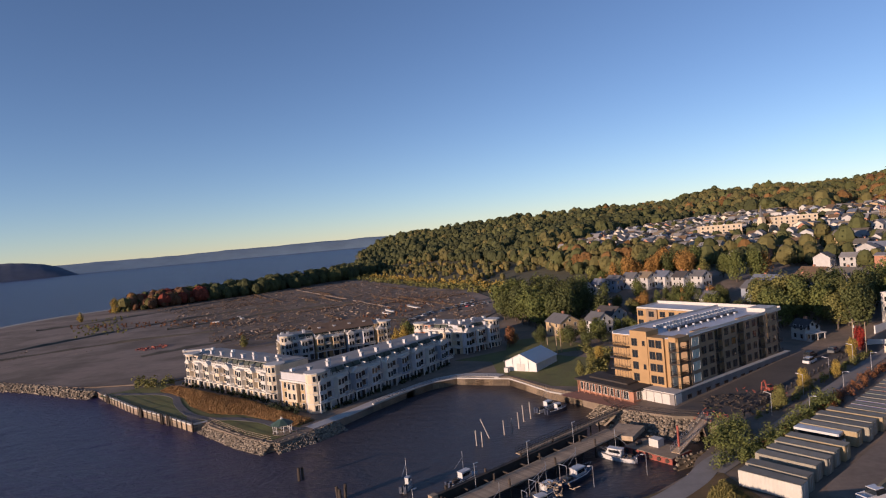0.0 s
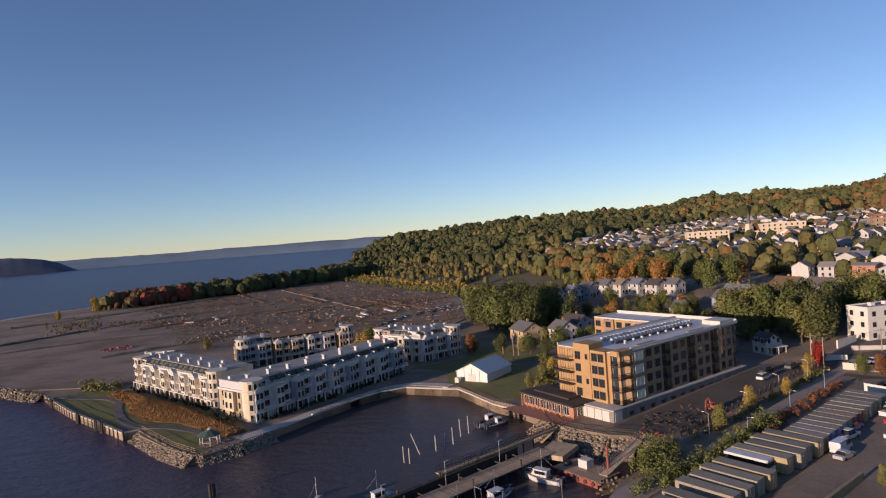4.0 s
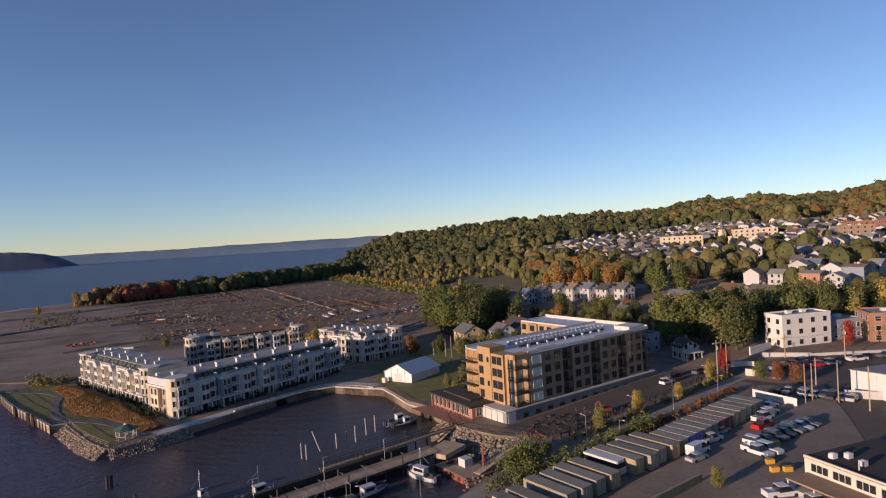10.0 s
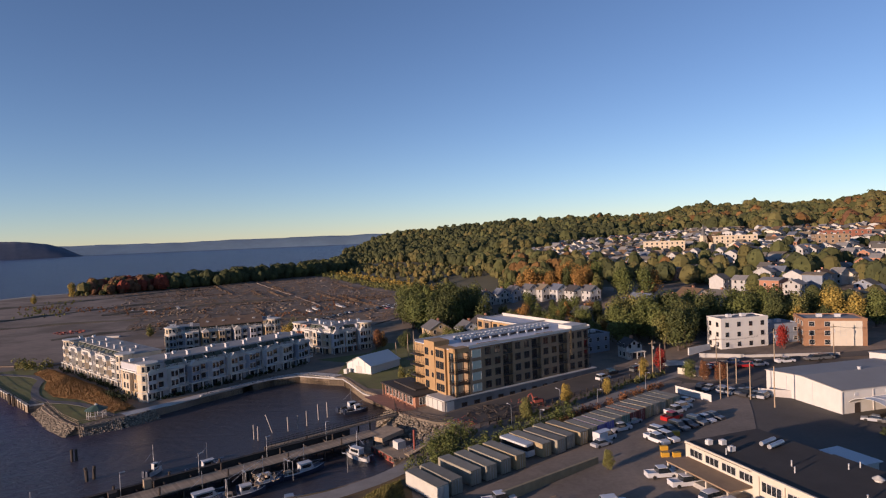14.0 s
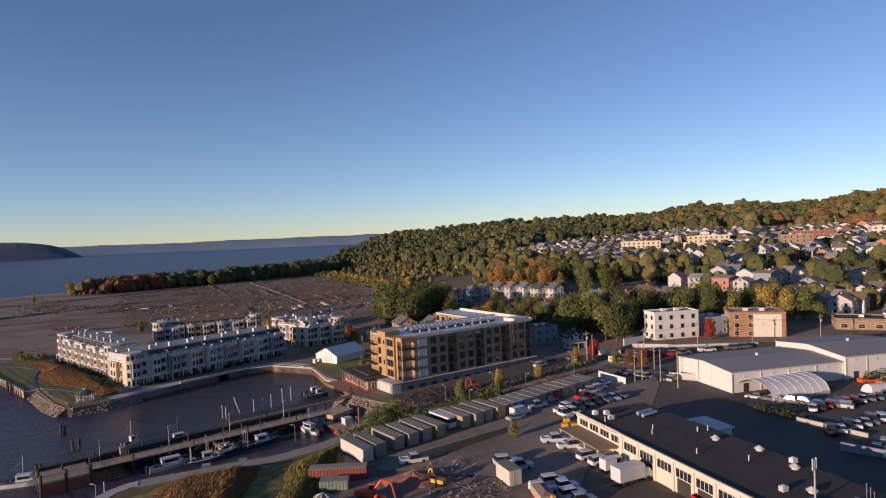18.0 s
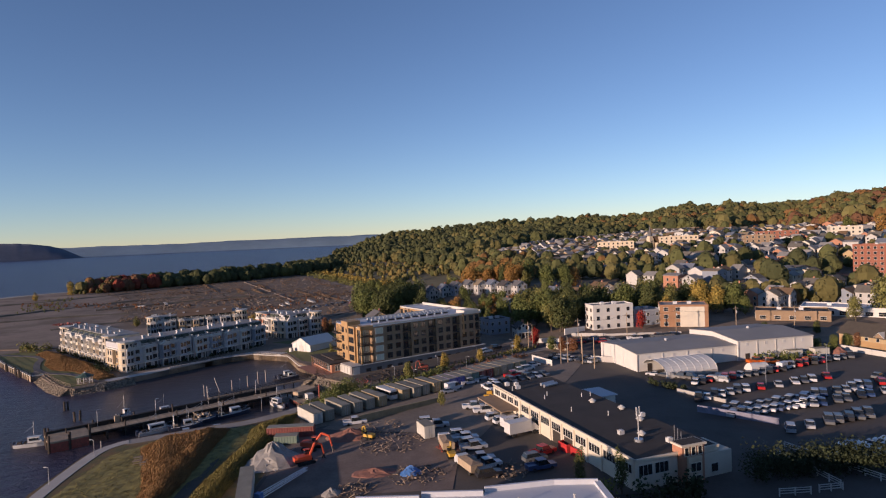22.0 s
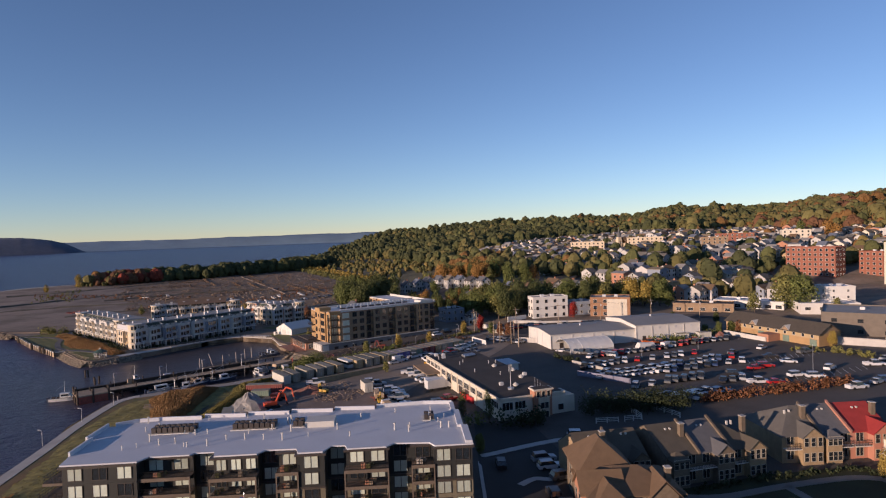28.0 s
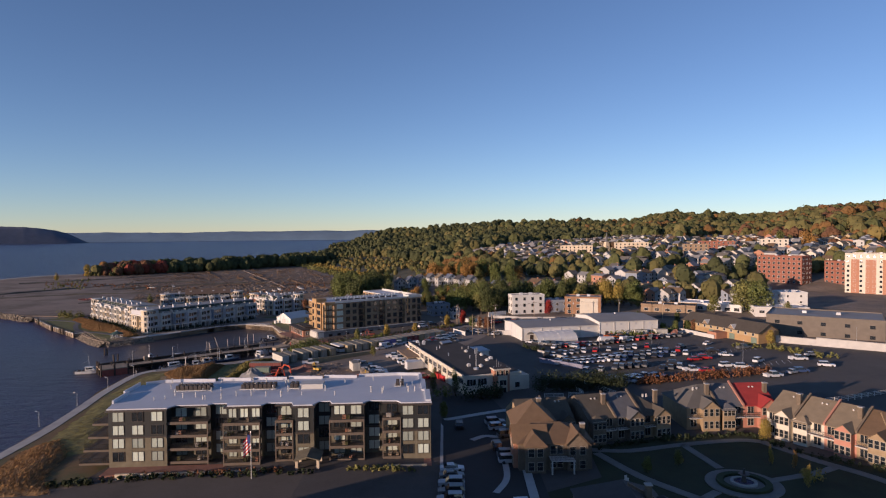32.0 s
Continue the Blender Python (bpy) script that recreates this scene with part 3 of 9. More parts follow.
# ---- tan apartment house on its podium ----
def tan_apartments():
    X, Y = 50.0, 19.5
    b = thing("apartment_building", "tan brick five-storey apartment house with a white roof", "building", frame_of((2, 146.4), (43.3, 174.2), 2.0))
    z0, fh = 3.2, 2.95
    top = z0 + 4 * fh
    part("podium", M().box(-4, X + 1, -0.6, Y + 1, -2, 3.0), mat("podium_block", (0.22, 0.20, 0.19), 0.9, vary=0.2, scale=0.5), b, "grey concrete garage podium")
    part("podium_cap", M().box(-4.3, X + 1, -0.9, Y + 1, 3.0, 3.2), KERB, b)
    for i in range(12):
        window(b, 2 + i * 4, -0.6, 0.8, 0, 1.6, 0.9, DARK_TRIM)
    for i in range(4):
        part("shop_front_panel", M().box(-4.08, -4.0, 0.6 + i * 2.2, 2.6 + i * 2.2, 0.3, 2.7), TRIM, b)
    part("shop_front_panel", M().box(-3.6, -1.2, -0.68, -0.6, 0.3, 2.7), TRIM, b)
    # lit end: the tan brick here stands for sunlight on this side
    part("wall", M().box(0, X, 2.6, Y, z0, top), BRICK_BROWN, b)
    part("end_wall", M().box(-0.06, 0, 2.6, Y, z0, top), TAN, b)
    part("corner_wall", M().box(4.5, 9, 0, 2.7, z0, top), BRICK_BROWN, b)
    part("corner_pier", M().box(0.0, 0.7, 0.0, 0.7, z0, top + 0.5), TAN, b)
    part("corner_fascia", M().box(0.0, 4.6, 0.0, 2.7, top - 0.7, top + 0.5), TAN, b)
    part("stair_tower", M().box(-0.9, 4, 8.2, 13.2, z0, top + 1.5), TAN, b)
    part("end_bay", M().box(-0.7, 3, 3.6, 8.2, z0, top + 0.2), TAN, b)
    for fl in range(4):
        z = z0 + fl * fh
        for y, x in ((6.9, -0.7), (5.0, -0.7), (11.9, -0.9), (17.8, 0.0), (15.2, 0.0)):
            window(b, x, y, z + 0.7, -90, 1.5, 1.75, DARK_TRIM, style="double")
        if fl in (1, 3):
            window(b, -0.9, 9.2, z + 0.9, -90, 0.6, 1.1, DARK_TRIM)
        s = part("balcony", M().box(-0.2, 4.5, -0.2, 2.7, z - 0.12, z + 0.1), DARK_TRIM, b)
        part("balcony_rail", railing_mesh(4.6, 1.05, 0.3), METAL_RAIL, s, "", pose(-0.15, -0.12, z + 0.1))
        part("balcony_rail", railing_mesh(2.7, 1.05, 0.3), METAL_RAIL, s, "", pose(-0.15, -0.12, z + 0.1, 0, 0, 90))
        window(b, 1.4, 2.6, z + 0.15, 0, 1.6, 2.1, TRIM, BLIND, "double")
        window(b, 3.4, 2.6, z + 0.15, 0, 1.4, 2.1, TRIM, BLIND, "double")
        window(b, 6.8, 0, z + 0.5, 0, 2.8, 1.9, TRIM, BLIND, "double")
        s2 = part("balcony", M().box(-1.8, 0, 14.0, 19.3, z - 0.12, z + 0.1), DARK_TRIM, b)
        part("balcony_rail", railing_mesh(5.3, 1.05, 0.3), METAL_RAIL, s2, "", pose(-1.75, 14.0, z + 0.1, 0, 0, 90))
    # long side in bays; its browner brick has the shade in the colour
    x = 9.0
    k = 0
    while x < X - 1:
        wbay = min(7.0 if k % 2 == 0 else 3.4, X - x)
        yy = 1.2 if k % 2 == 0 else 2.6
        if k % 2 == 0:
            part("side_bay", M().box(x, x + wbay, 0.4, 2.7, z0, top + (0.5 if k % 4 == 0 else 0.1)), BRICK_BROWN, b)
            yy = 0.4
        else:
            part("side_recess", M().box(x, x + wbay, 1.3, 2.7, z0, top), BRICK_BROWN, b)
        for fl in range(4):
            z = z0 + fl * fh
            if k % 2 == 0:
                window(b, x + wbay * 0.27, yy, z + 0.7, 0, 1.7, 1.7, DARK_TRIM, style="double")
                window(b, x + wbay * 0.73, yy, z + 0.7, 0, 1.7, 1.7, DARK_TRIM, style="double")
            else:
                window(b, x + wbay * 0.5, 1.3, z + 0.2, 0, 1.6, 2.1, DARK_TRIM)
                s = part("balcony", M().box(x + 0.1, x + wbay - 0.1, 0.3, 1.3, z - 0.1, z + 0.08), DARK_TRIM, b)
                part("balcony_rail", railing_mesh(wbay - 0.2, 1.0, 0.3), METAL_RAIL, s, "", pose(x + 0.1, 0.35, z + 0.08))
        x += wbay
        k += 1
    # rear wing
    part("wing_wall", M().box(38.5, X, Y, 41, z0, top), TAN, b)
    part("wing_bay", M().box(37.9, 39, 33, 37, z0, top), BRICK_BROWN, b)
    for fl in range(4):
        for i, y in enumerate((39.5, 35, 31.3, 28, 24.5)):
            window(b, 38.5 if i != 1 else 37.9, y, z0 + fl * fh + 0.7, -90, 1.8, 1.6, DARK_TRIM, style="double")
    # roofs
    part("roof", M().prism([(0, 2.6), (4.5, 0.1), (X, 0.5), (X, 41), (38.5, 41), (38.5, Y), (0, Y)], top, top + 0.18), ROOF_WHITE, b, "white roof membrane")
    part("parapet", M().box(0, X, Y - 0.3, Y, top, top + 0.7).box(4.5, X, 0.35, 0.65, top, top + 0.75).box(38.5, 38.8, Y, 41, top, top + 0.6).box(X - 0.3, X, 0.5, 41, top, top + 1.1)
         .box(38.5, X, 40.7, 41, top, top + 0.6), TRIM, b, "white roof-edge parapet")
    part("lift_house", M().box(43, 49.4, 1.2, 6.5, top, top + 1.3), TRIM, b)
    part("lift_house_fin", M().box(41.5, 42.2, 0.3, 0.6, top - 7, top + 0.4), TAN, b)
    for i in range(22):
        for j in range(2):
            part("roof_unit", shared("tan_ac", lambda: _ac_mesh()), None, b, "", pose(9 + i * 1.55, 9.3 + j * 3.2, top + 0.18))
    for i in range(9):
        part("roof_vent", M().box(10 + i * 3.3, 10.5 + i * 3.3, 6.2, 6.7, top, top + 1.0), AC_GREY, b)
    part("roof_duct", M().box(8, 40, 7.5, 8.1, top + 0.3, top + 0.8), DARK_TRIM, b)
    return b


def _ac_mesh():
    me = M().box(0, 0.8, 0, 0.8, 0.15, 1.0).cyl(0.4, 0.4, 1.0, 1.08, 0.33, n=8).box(0.05, 0.15, 0, 0.8, 0, 0.15).box(0.65, 0.75, 0, 0.8, 0, 0.15).mesh("roof_unit")
    me.materials.append(AC_GREY)
    return me


tan_apartments()


# ---- restaurant pavilion and tent ----
def restaurant():
    b = thing("restaurant_pavilion", "low brick restaurant with a dark flat roof and many windows", "restaurant", frame_of((-18, 165.5), (-8.6, 149.5), 1.9))
    part("wall", M().box(0, 18.5, 0, 8, -1, 3.1), BRICK_PINK, b)
    part("roof", M().box(-0.7, 19.2, -1.0, 8.7, 3.1, 3.5), ROOF_DARK, b)
    part("roof_step", M().box(2, 15, 2, 7, 3.5, 3.9), ROOF_DARK, b)
    for i in range(8):
        window(b, 1.5 + i * 2.1, 0, 0.7, 0, 1.5, 1.9, TRIM, style="double")
        part("post", M().box(0.35 + i * 2.1, 0.55 + i * 2.1, -0.9, -0.7, -1, 3.1), BRICK_PINK, b)
    for k in (2, 5.5):
        window(b, 18.5, k, 0.8, 90, 1.6, 1.8, TRIM, style="double")
    return b


restaurant()
sheet("terrace_paving", [(-24, 164), (-13, 146.5), (-8, 148), (-18, 166)], 0.12, PAVER, "rose brick paved terrace by the water", "paving")


def event_tent():
    b = thing("event_tent", "white gabled event tent on the lawn", "tent", frame_of((-34, 199), (-25, 192), 1.3))
    W, D = 11.4, 14.0
    m = M()
    m.add([(0, 0, 0), (W, 0, 0), (W, 0, 3), (W / 2, 0, 5.6), (0, 0, 3)], [(0, 1, 2, 3, 4)])
    part("front_wall", m, TENT_WHITE, b)
    part("side_wall", M().box(0, 0.08, 0, D, 0, 3), TENT_WHITE, b)
    part("side_wall", M().box(W - 0.08, W, 0, D, 0, 3), TENT_WHITE, b)
    part("back_wall", M().add([(0, D, 0), (W, D, 0), (W, D, 3), (W / 2, D, 5.6), (0, D, 3)], [(4, 3, 2, 1, 0)]), TENT_WHITE, b)
    part("canopy", M().gable(0, W, 0, D, 3, 5.6, "y", 0.35, 0.08), TENT_WHITE, b)
    for x in (0, W * 0.25, W * 0.5, W * 0.75, W):
        part("pole", M().cyl(x, -0.06, 0, 3 if x in (0, W) else 4.2, 0.07), LIGHT_METAL, b)
    part("entrance_flap", M().box(W * 0.38, W * 0.62, -0.08, -0.03, 0, 2.5), TRIM, b)
    part("side_box", M().box(1.0, 2.4, -2.6, -1.4, 0, 1.5), TRIM, b)
    return b


event_tent()

# ---- shore: walls, rocks, lawn, piers ----
def along(pts, step):
    """Points every step along a polyline, with the direction in degrees."""
    out, left = [], 0.0
    for (x0, y0), (x1, y1) in zip(pts, pts[1:]):
        d = math.hypot(x1 - x0, y1 - y0)
        a = math.degrees(math.atan2(y1 - y0, x1 - x0))
        s = left
        while s < d:
            out.append((x0 + (x1 - x0) * s / d, y0 + (y1 - y0) * s / d, a))
            s += step
        left = s - d
    return out


def rocks(name, pts, width, z0, z1, count, size, label, seed):
    """Tumbled riprap on a bank that falls from the line pts to its right side."""
    rnd = random.Random(seed)
    m = M()
    line = along(pts, 0.5)
    for _ in range(count):
        x, y, a = rnd.choice(line)
        u = rnd.random()
        px, py = x + width * u * math.sin(radians(a)), y - width * u * math.cos(radians(a))
        z = z1 + (z0 - z1) * u
        r = size * rnd.uniform(0.5, 1.2)
        k = 6
        ring = [(px + r * rnd.uniform(0.7, 1.1) * math.cos(i * 2 * math.pi / k), py + r * rnd.uniform(0.6, 1.1) * math.sin(i * 2 * math.pi / k), z + r * rnd.uniform(-0.3, 0.25)) for i in range(k)]
        topp = [(px + (q[0] - px) * 0.55, py + (q[1] - py) * 0.55, z + r * rnd.uniform(0.4, 0.75)) for q in ring]
        m.add(ring + topp, [tuple(range(k, 2 * k))] + [(i, (i + 1) % k, k + (i + 1) % k, k + i) for i in range(k)])
    for (x0, y0, a0), (x1, y1, a1) in zip(line[::6], line[6::6]):
        q = [(x0, y0, z1 - 0.25), (x1, y1, z1 - 0.25), (x1 + width * math.sin(radians(a0)), y1 - width * math.cos(radians(a0)), z0 - 0.4), (x0 + width * math.sin(radians(a0)), y0 - width * math.cos(radians(a0)), z0 - 0.4)]
        m.add(q, [(3, 2, 1, 0)])
    single(name, m, ROCK, label, "rocks", kind="stuff")


rocks("riprap", [(-330, 310), (-260, 272), (-215, 249), (-193, 235), (-182, 229)][::1], 3.4, -2.1, 0.8, 1500, 0.75, "pale tumbled rocks along the field shore", 1)
rocks("riprap", [(-121, 174), (-106, 158), (-97, 150.5), (-89, 156.5), (-83, 164)], 3.6, -2.2, 0.3, 1900, 0.5, "grey riprap round the lawn point", 2)
rocks("riprap", [(-14, 155), (-13.4, 147), (-9, 142), (-4, 137.5), (1, 134.5)], 5.6, -2.2, 1.7, 1100, 0.5, "riprap bank below the terrace", 3)
rocks("riprap", [(2, 127), (-3, 119.5), (-12, 116)], 1.2, -2.2, 1.4, 120, 0.5, "riprap bank beside the barge", 4)

rocks("riprap", [(-9.5, 112.5), (-13, 107), (-22, 101), (-31.5, 98), (-38.6, 95), (-45, 93)], 3.0, -2.2, 0.9, 420, 0.4, "dark stony bank below the gravel track", 5)

LAWN = [(-178, 222), (-154, 200), (-134, 182.5), (-125, 174.5), (-121, 175.5), (-106, 159), (-97.5, 152.5), (-93, 158), (-92, 168), (-108, 184), (-150, 224), (-160, 232)]
sheet("lawn", LAWN, 0.05, GRASS, "green lawn of the point park", "lawn")


def ribbon(pts, width):
    left, right = [], []
    for i, (x, y) in enumerate(pts):
        x0, y0 = pts[max(0, i - 1)]
        x1, y1 = pts[min(len(pts) - 1, i + 1)]
        d = math.hypot(x1 - x0, y1 - y0)
        nx, ny = -(y1 - y0) / d * width / 2, (x1 - x0) / d * width / 2
        left.append((x + nx, y + ny))
        right.append((x - nx, y - ny))
    return left + right[::-1]


def curve(pts, n=5):
    """Smooth line through the points."""
    out = []
    p = [pts[0]] + list(pts) + [pts[-1]]
    for a, b, c, d in zip(p, p[1:], p[2:], p[3:]):
        for i in range(n):
            t = i / n
            out.append(tuple(0.5 * (2 * b[k] + (c[k] - a[k]) * t + (2 * a[k] - 5 * b[k] + 4 * c[k] - d[k]) * t * t + (3 * b[k] - a[k] - 3 * c[k] + d[k]) * t ** 3) for k in (0, 1)))
    return out + [tuple(pts[-1])]


def path_strip(name, pts, width, material, label, category="path", dz=0.10, smooth=True):
    line = curve(pts) if smooth else pts
    v = []
    for (x, y) in ribbon(line, width):
        v.append((x, y, ground_z(x, y) + dz))
    n = len(line)
    f = [(i, 2 * n - 1 - i, 2 * n - 2 - i, i + 1) for i in range(n - 1)]
    m = M()
    m.add(v, f)
    k = len(m.v)
    m.add([(x, y, z - 0.3) for x, y, z in v], [])
    m.f += [(i, i + 1, k + i + 1, k + i) for i in range(n - 1)] + [(n + i, n + i + 1, k + n + i + 1, k + n + i) for i in range(n - 1)]
    return single(name, m, material, label, category, kind="structure")


path_strip("park_path", [(-172, 222), (-160, 218), (-152, 215), (-145, 209), (-141, 201), (-137, 194), (-130, 184), (-122, 177.5), (-114, 175), (-105, 170), (-99, 164), (-92, 159)], 2.3, PATH_GREY, "winding grey asphalt park path", dz=0.16)
path_strip("park_path", [(-130, 184), (-127, 178), (-124.5, 175.5)], 2.2, PATH_GREY, "short grey path to the landing deck")
path_strip("basin_quay", [(-90, 160), (-82, 169), (-75, 178.5), (-66, 189.5), (-57.5, 198), (-49, 200.5), (-40, 196), (-36, 193)], 3.6, KERB, "pale concrete quay walk along the basin", dz=0.14)
path_strip("promenade", [(-40, -60), (-40.5, 10), (-44, 40), (-48, 62), (-50, 83), (-48, 89), (-46, 90.5)], 2.8, CONCRETE, "pale promenade along the river edge", dz=0.14)
path_strip("gravel_track", [(-46, 90.5), (-38.5, 93), (-31, 95.8), (-22, 98.6), (-14, 104), (-8, 110), (-2, 114)], 4.0, mat("gravel", (0.24, 0.22, 0.20), 0.95, vary=0.2, scale=0.4, fine=8), "grey gravel track by the dock", dz=0.08)


path_strip("ditch_track", [(-21.8, 96), (-21, 86), (-19.5, 70), (-18.5, 52), (-19, 38)], 2.6, mat("ditch_mud", (0.055, 0.048, 0.04), 0.95, vary=0.3, scale=0.4), "dark muddy track between the reed beds", dz=0.1)


def quay_wall(name, pts, z_top, label, post_step=3.0, material=None):
    """Timber bulkhead: plank panels, cap beam, posts."""
    b = thing(name, label, "bulkhead", kind="structure")
    for (p0, p1) in zip(pts, pts[1:]):
        d = math.hypot(p1[0] - p0[0], p1[1] - p0[1])
        f = frame_of(p0, p1)
        part("cap_beam", M().box(0, d, -0.35, 0.45, z_top - 0.25, z_top + 0.1), KERB, b, "", f)
        n = max(1, int(d / post_step))
        for i in range(n):
            part("panel", shared(("qp", round(d / n, 2), z_top), lambda: M().box(0.05, d / n - 0.05, -0.2, 0.0, -4, z_top - 0.25).box(0, d / n, -0.3, -0.2, z_top - 1.0, z_top - 0.75).mesh("panel")), material or WOOD_GREY, b, "", f @ pose(d * i / n, 0, 0))
            part("post", shared(("qpost", z_top), lambda: M().cyl(0, -0.35, -5, z_top + 0.25, 0.2, n=7).mesh("post")), WOOD_DARK, b, "", f @ pose(d * i / n, 0, 0))
        railing(b, p0[0], p0[1], p1[0], p1[1], z_top + 0.1, METAL_RAIL, 1.05, 1.2)
    return b


quay_wall("bulkhead", [(-176, 222.4), (-154, 199.4), (-134, 181.4), (-125.2, 173.2), (-121.8, 175.2)][::1], 0.5, "grey timber bulkhead round the park lawn")
quay_wall("bulkhead", [(-75, 176), (-66, 187), (-58, 195), (-50, 198), (-39, 193), (-34, 191), (-30, 183), (-25, 172), (-18, 163)][::-1], 0.7, "pale timber quay wall of the basin")
for x, y in ((-172, 217), (-150, 194.5), (-139, 184.5), (-136, 182)):
    single("mooring_post", M().cyl(x, y, -5, 1.6, 0.3, n=9).cyl(x + 0.6, y - 0.4, -5, 1.3, 0.27, n=9), WOOD_DARK, "dark timber mooring pile at the bulkhead", "timber_post", group="mooring piles")
PALE_POST = mat("bleached_post_wood", (0.33, 0.30, 0.27), 0.9, vary=0.3)
for x, y, lean, h in ((-48, 141, 0.1, 3.6), (-46.8, 140.2, 0.0, 3.4), (-43.5, 145, 3.0, 4.6), (-41, 146.4, 0.1, 3.6), (-39, 148, -0.1, 3.4), (-37, 150, 0.1, 4.0), (-35, 155, 0.2, 4.2), (-33, 157, 0.1, 4.2),
                      (-85.5, 131, 0.1, 2.6), (-86.2, 130.4, 0.0, 2.8), (-76, 119, 0.5, 2.6), (-75.2, 119.6, -0.4, 2.8), (-75.6, 118.2, 0.2, 2.4), (-54, 93, 0.1, 2.2)):
    single("timber_post", M().beam((x, y, -5), (x - lean, y + lean * 0.3, WATER_Z + h), 0.15 if x > -70 else 0.3, 7), PALE_POST if x > -70 else WOOD_DARK, "weathered timber pile standing in the water", "timber_post", group="standing piles")


def gazebo():
    g = thing("gazebo", "small white park gazebo with a dark green roof", "gazebo", pose(-96.3, 158.2, 0.3))
    part("deck", M().cyl(0, 0, -0.4, 0.15, 2.6, n=8), WOOD_GREY, g)
    for i in range(8):
        a = radians(45 * i + 22.5)
        part("post", M().cyl(2.3 * math.cos(a), 2.3 * math.sin(a), 0.1, 2.4, 0.1), TRIM, g)
        part("rail", M().beam((2.3 * math.cos(a), 2.3 * math.sin(a), 0.9), (2.3 * math.cos(a + radians(45)), 2.3 * math.sin(a + radians(45)), 0.9), 0.06), TRIM, g)
    part("roof", M().cyl(0, 0, 2.4, 3.6, 3.0, 0.5, 8), mat("green_roof", (0.05, 0.09, 0.07), 0.6), g)
    part("cupola", M().cyl(0, 0, 3.6, 4.1, 0.5, 0.05, 8), TRIM, g)


gazebo()


def pier():
    d = math.hypot(48, 38)
    p = thing("timber_pier", "long weathered timber pier with a dark breakwater screen", "pier", frame_of((-64.5, 95.5), (-16.5, 133.5), 0.0))
    n = 180
    deck = shared("plank", lambda: M().box(0, d / n - 0.03, -0.2, 4.4, 0.75, 0.85).mesh("plank"))
    for i in range(n):
        part("plank", deck, WOOD_GREY, p, "", pose(i * d / n, 0, 0))
    part("deck_beam", M().box(0, d, 0, 0.3, 0.4, 0.74).box(0, d, 3.9, 4.2, 0.4, 0.74), WOOD_DARK, p)
    for i in range(15):
        for y in (0.1, 4.1):
            part("timber_post", M().cyl(1 + i * 4.2, y, -5, 0.75 if i % 3 else 2.2, 0.2, n=7), WOOD_DARK, p)
    # breakwater screen along the outer side
    part("screen_wall", M().box(-3, d - 4, 6.6, 7.0, -4, 1.3), WOOD_DARK, p, "dark timber wave screen")
    part("screen_cap", M().box(-3, d - 4, 6.4, 7.2, 1.3, 1.5), WOOD_DARK, p)
    for i in range(24):
        part("screen_post", M().cyl(-2.5 + i * 2.45, 7.2, -5, 1.5 + (0.7 if i % 4 == 0 else 0), 0.22, n=7), WOOD_DARK, p)
    for i in range(12):
        part("brace", M().box(1 + i * 4.9, 1.25 + i * 4.9, 4.2, 6.6, 0.5, 0.75), WOOD_DARK, p)
    r = part("walkway", M().box(d - 24, d + 12, 7.4, 9.2, 1.4, 1.6), WOOD_GREY, p)
    railing(p, d - 24, 7.5, d + 12, 7.5, 1.6, METAL_RAIL, 1.1, 1.0)
    railing(p, d - 24, 9.1, d + 12, 9.1, 1.6, METAL_RAIL, 1.1, 1.0)
    for i in range(9):
        part("walkway_post", M().cyl(d - 23 + i * 3.2, 8.3, -5, 1.4, 0.18, n=6), WOOD_DARK, p)
    part("end_platform", M().box(-3.5, 5.5, -2.0, 6.6, 0.55, 0.9), WOOD_GREY, p, "broad pale plank platform")
    for x, y in ((-3.3, -1.8), (-3.3, 6.4), (1.0, -1.9), (5.3, -1.8), (-3.4, 2.2)):
        part("platform_post", M().cyl(x, y, -5, 2.6, 0.3, n=8), WOOD_DARK, p)
    part("platform_skirt", M().box(-3.3, 5.2, -1.9, -1.6, -2.5, 0.5), RUST_RED, p)
    for x in (8, 22, 36, 50):
        lp = part("lamp_post", M().cyl(x, 4.6, 0.8, 5.2, 0.06, n=6), LIGHT_METAL, p)
        part("lamp_head", M().box(x - 0.1, x + 0.9, 4.5, 4.7, 5.1, 5.25), LIGHT_METAL, lp)
    part("shed", M().box(12, 13.3, 4.6, 5.8, 0.85, 2.6), WOOD_GREY, p, "small grey plank dock shed")
    part("storage_box", M().box(6, 7.5, 4.5, 5.8, 0.85, 1.8), WOOD_DARK, p)
    return p


pier()


DECK_GREY = mat("boat_deck", (0.16, 0.15, 0.14), 0.8, vary=0.25)


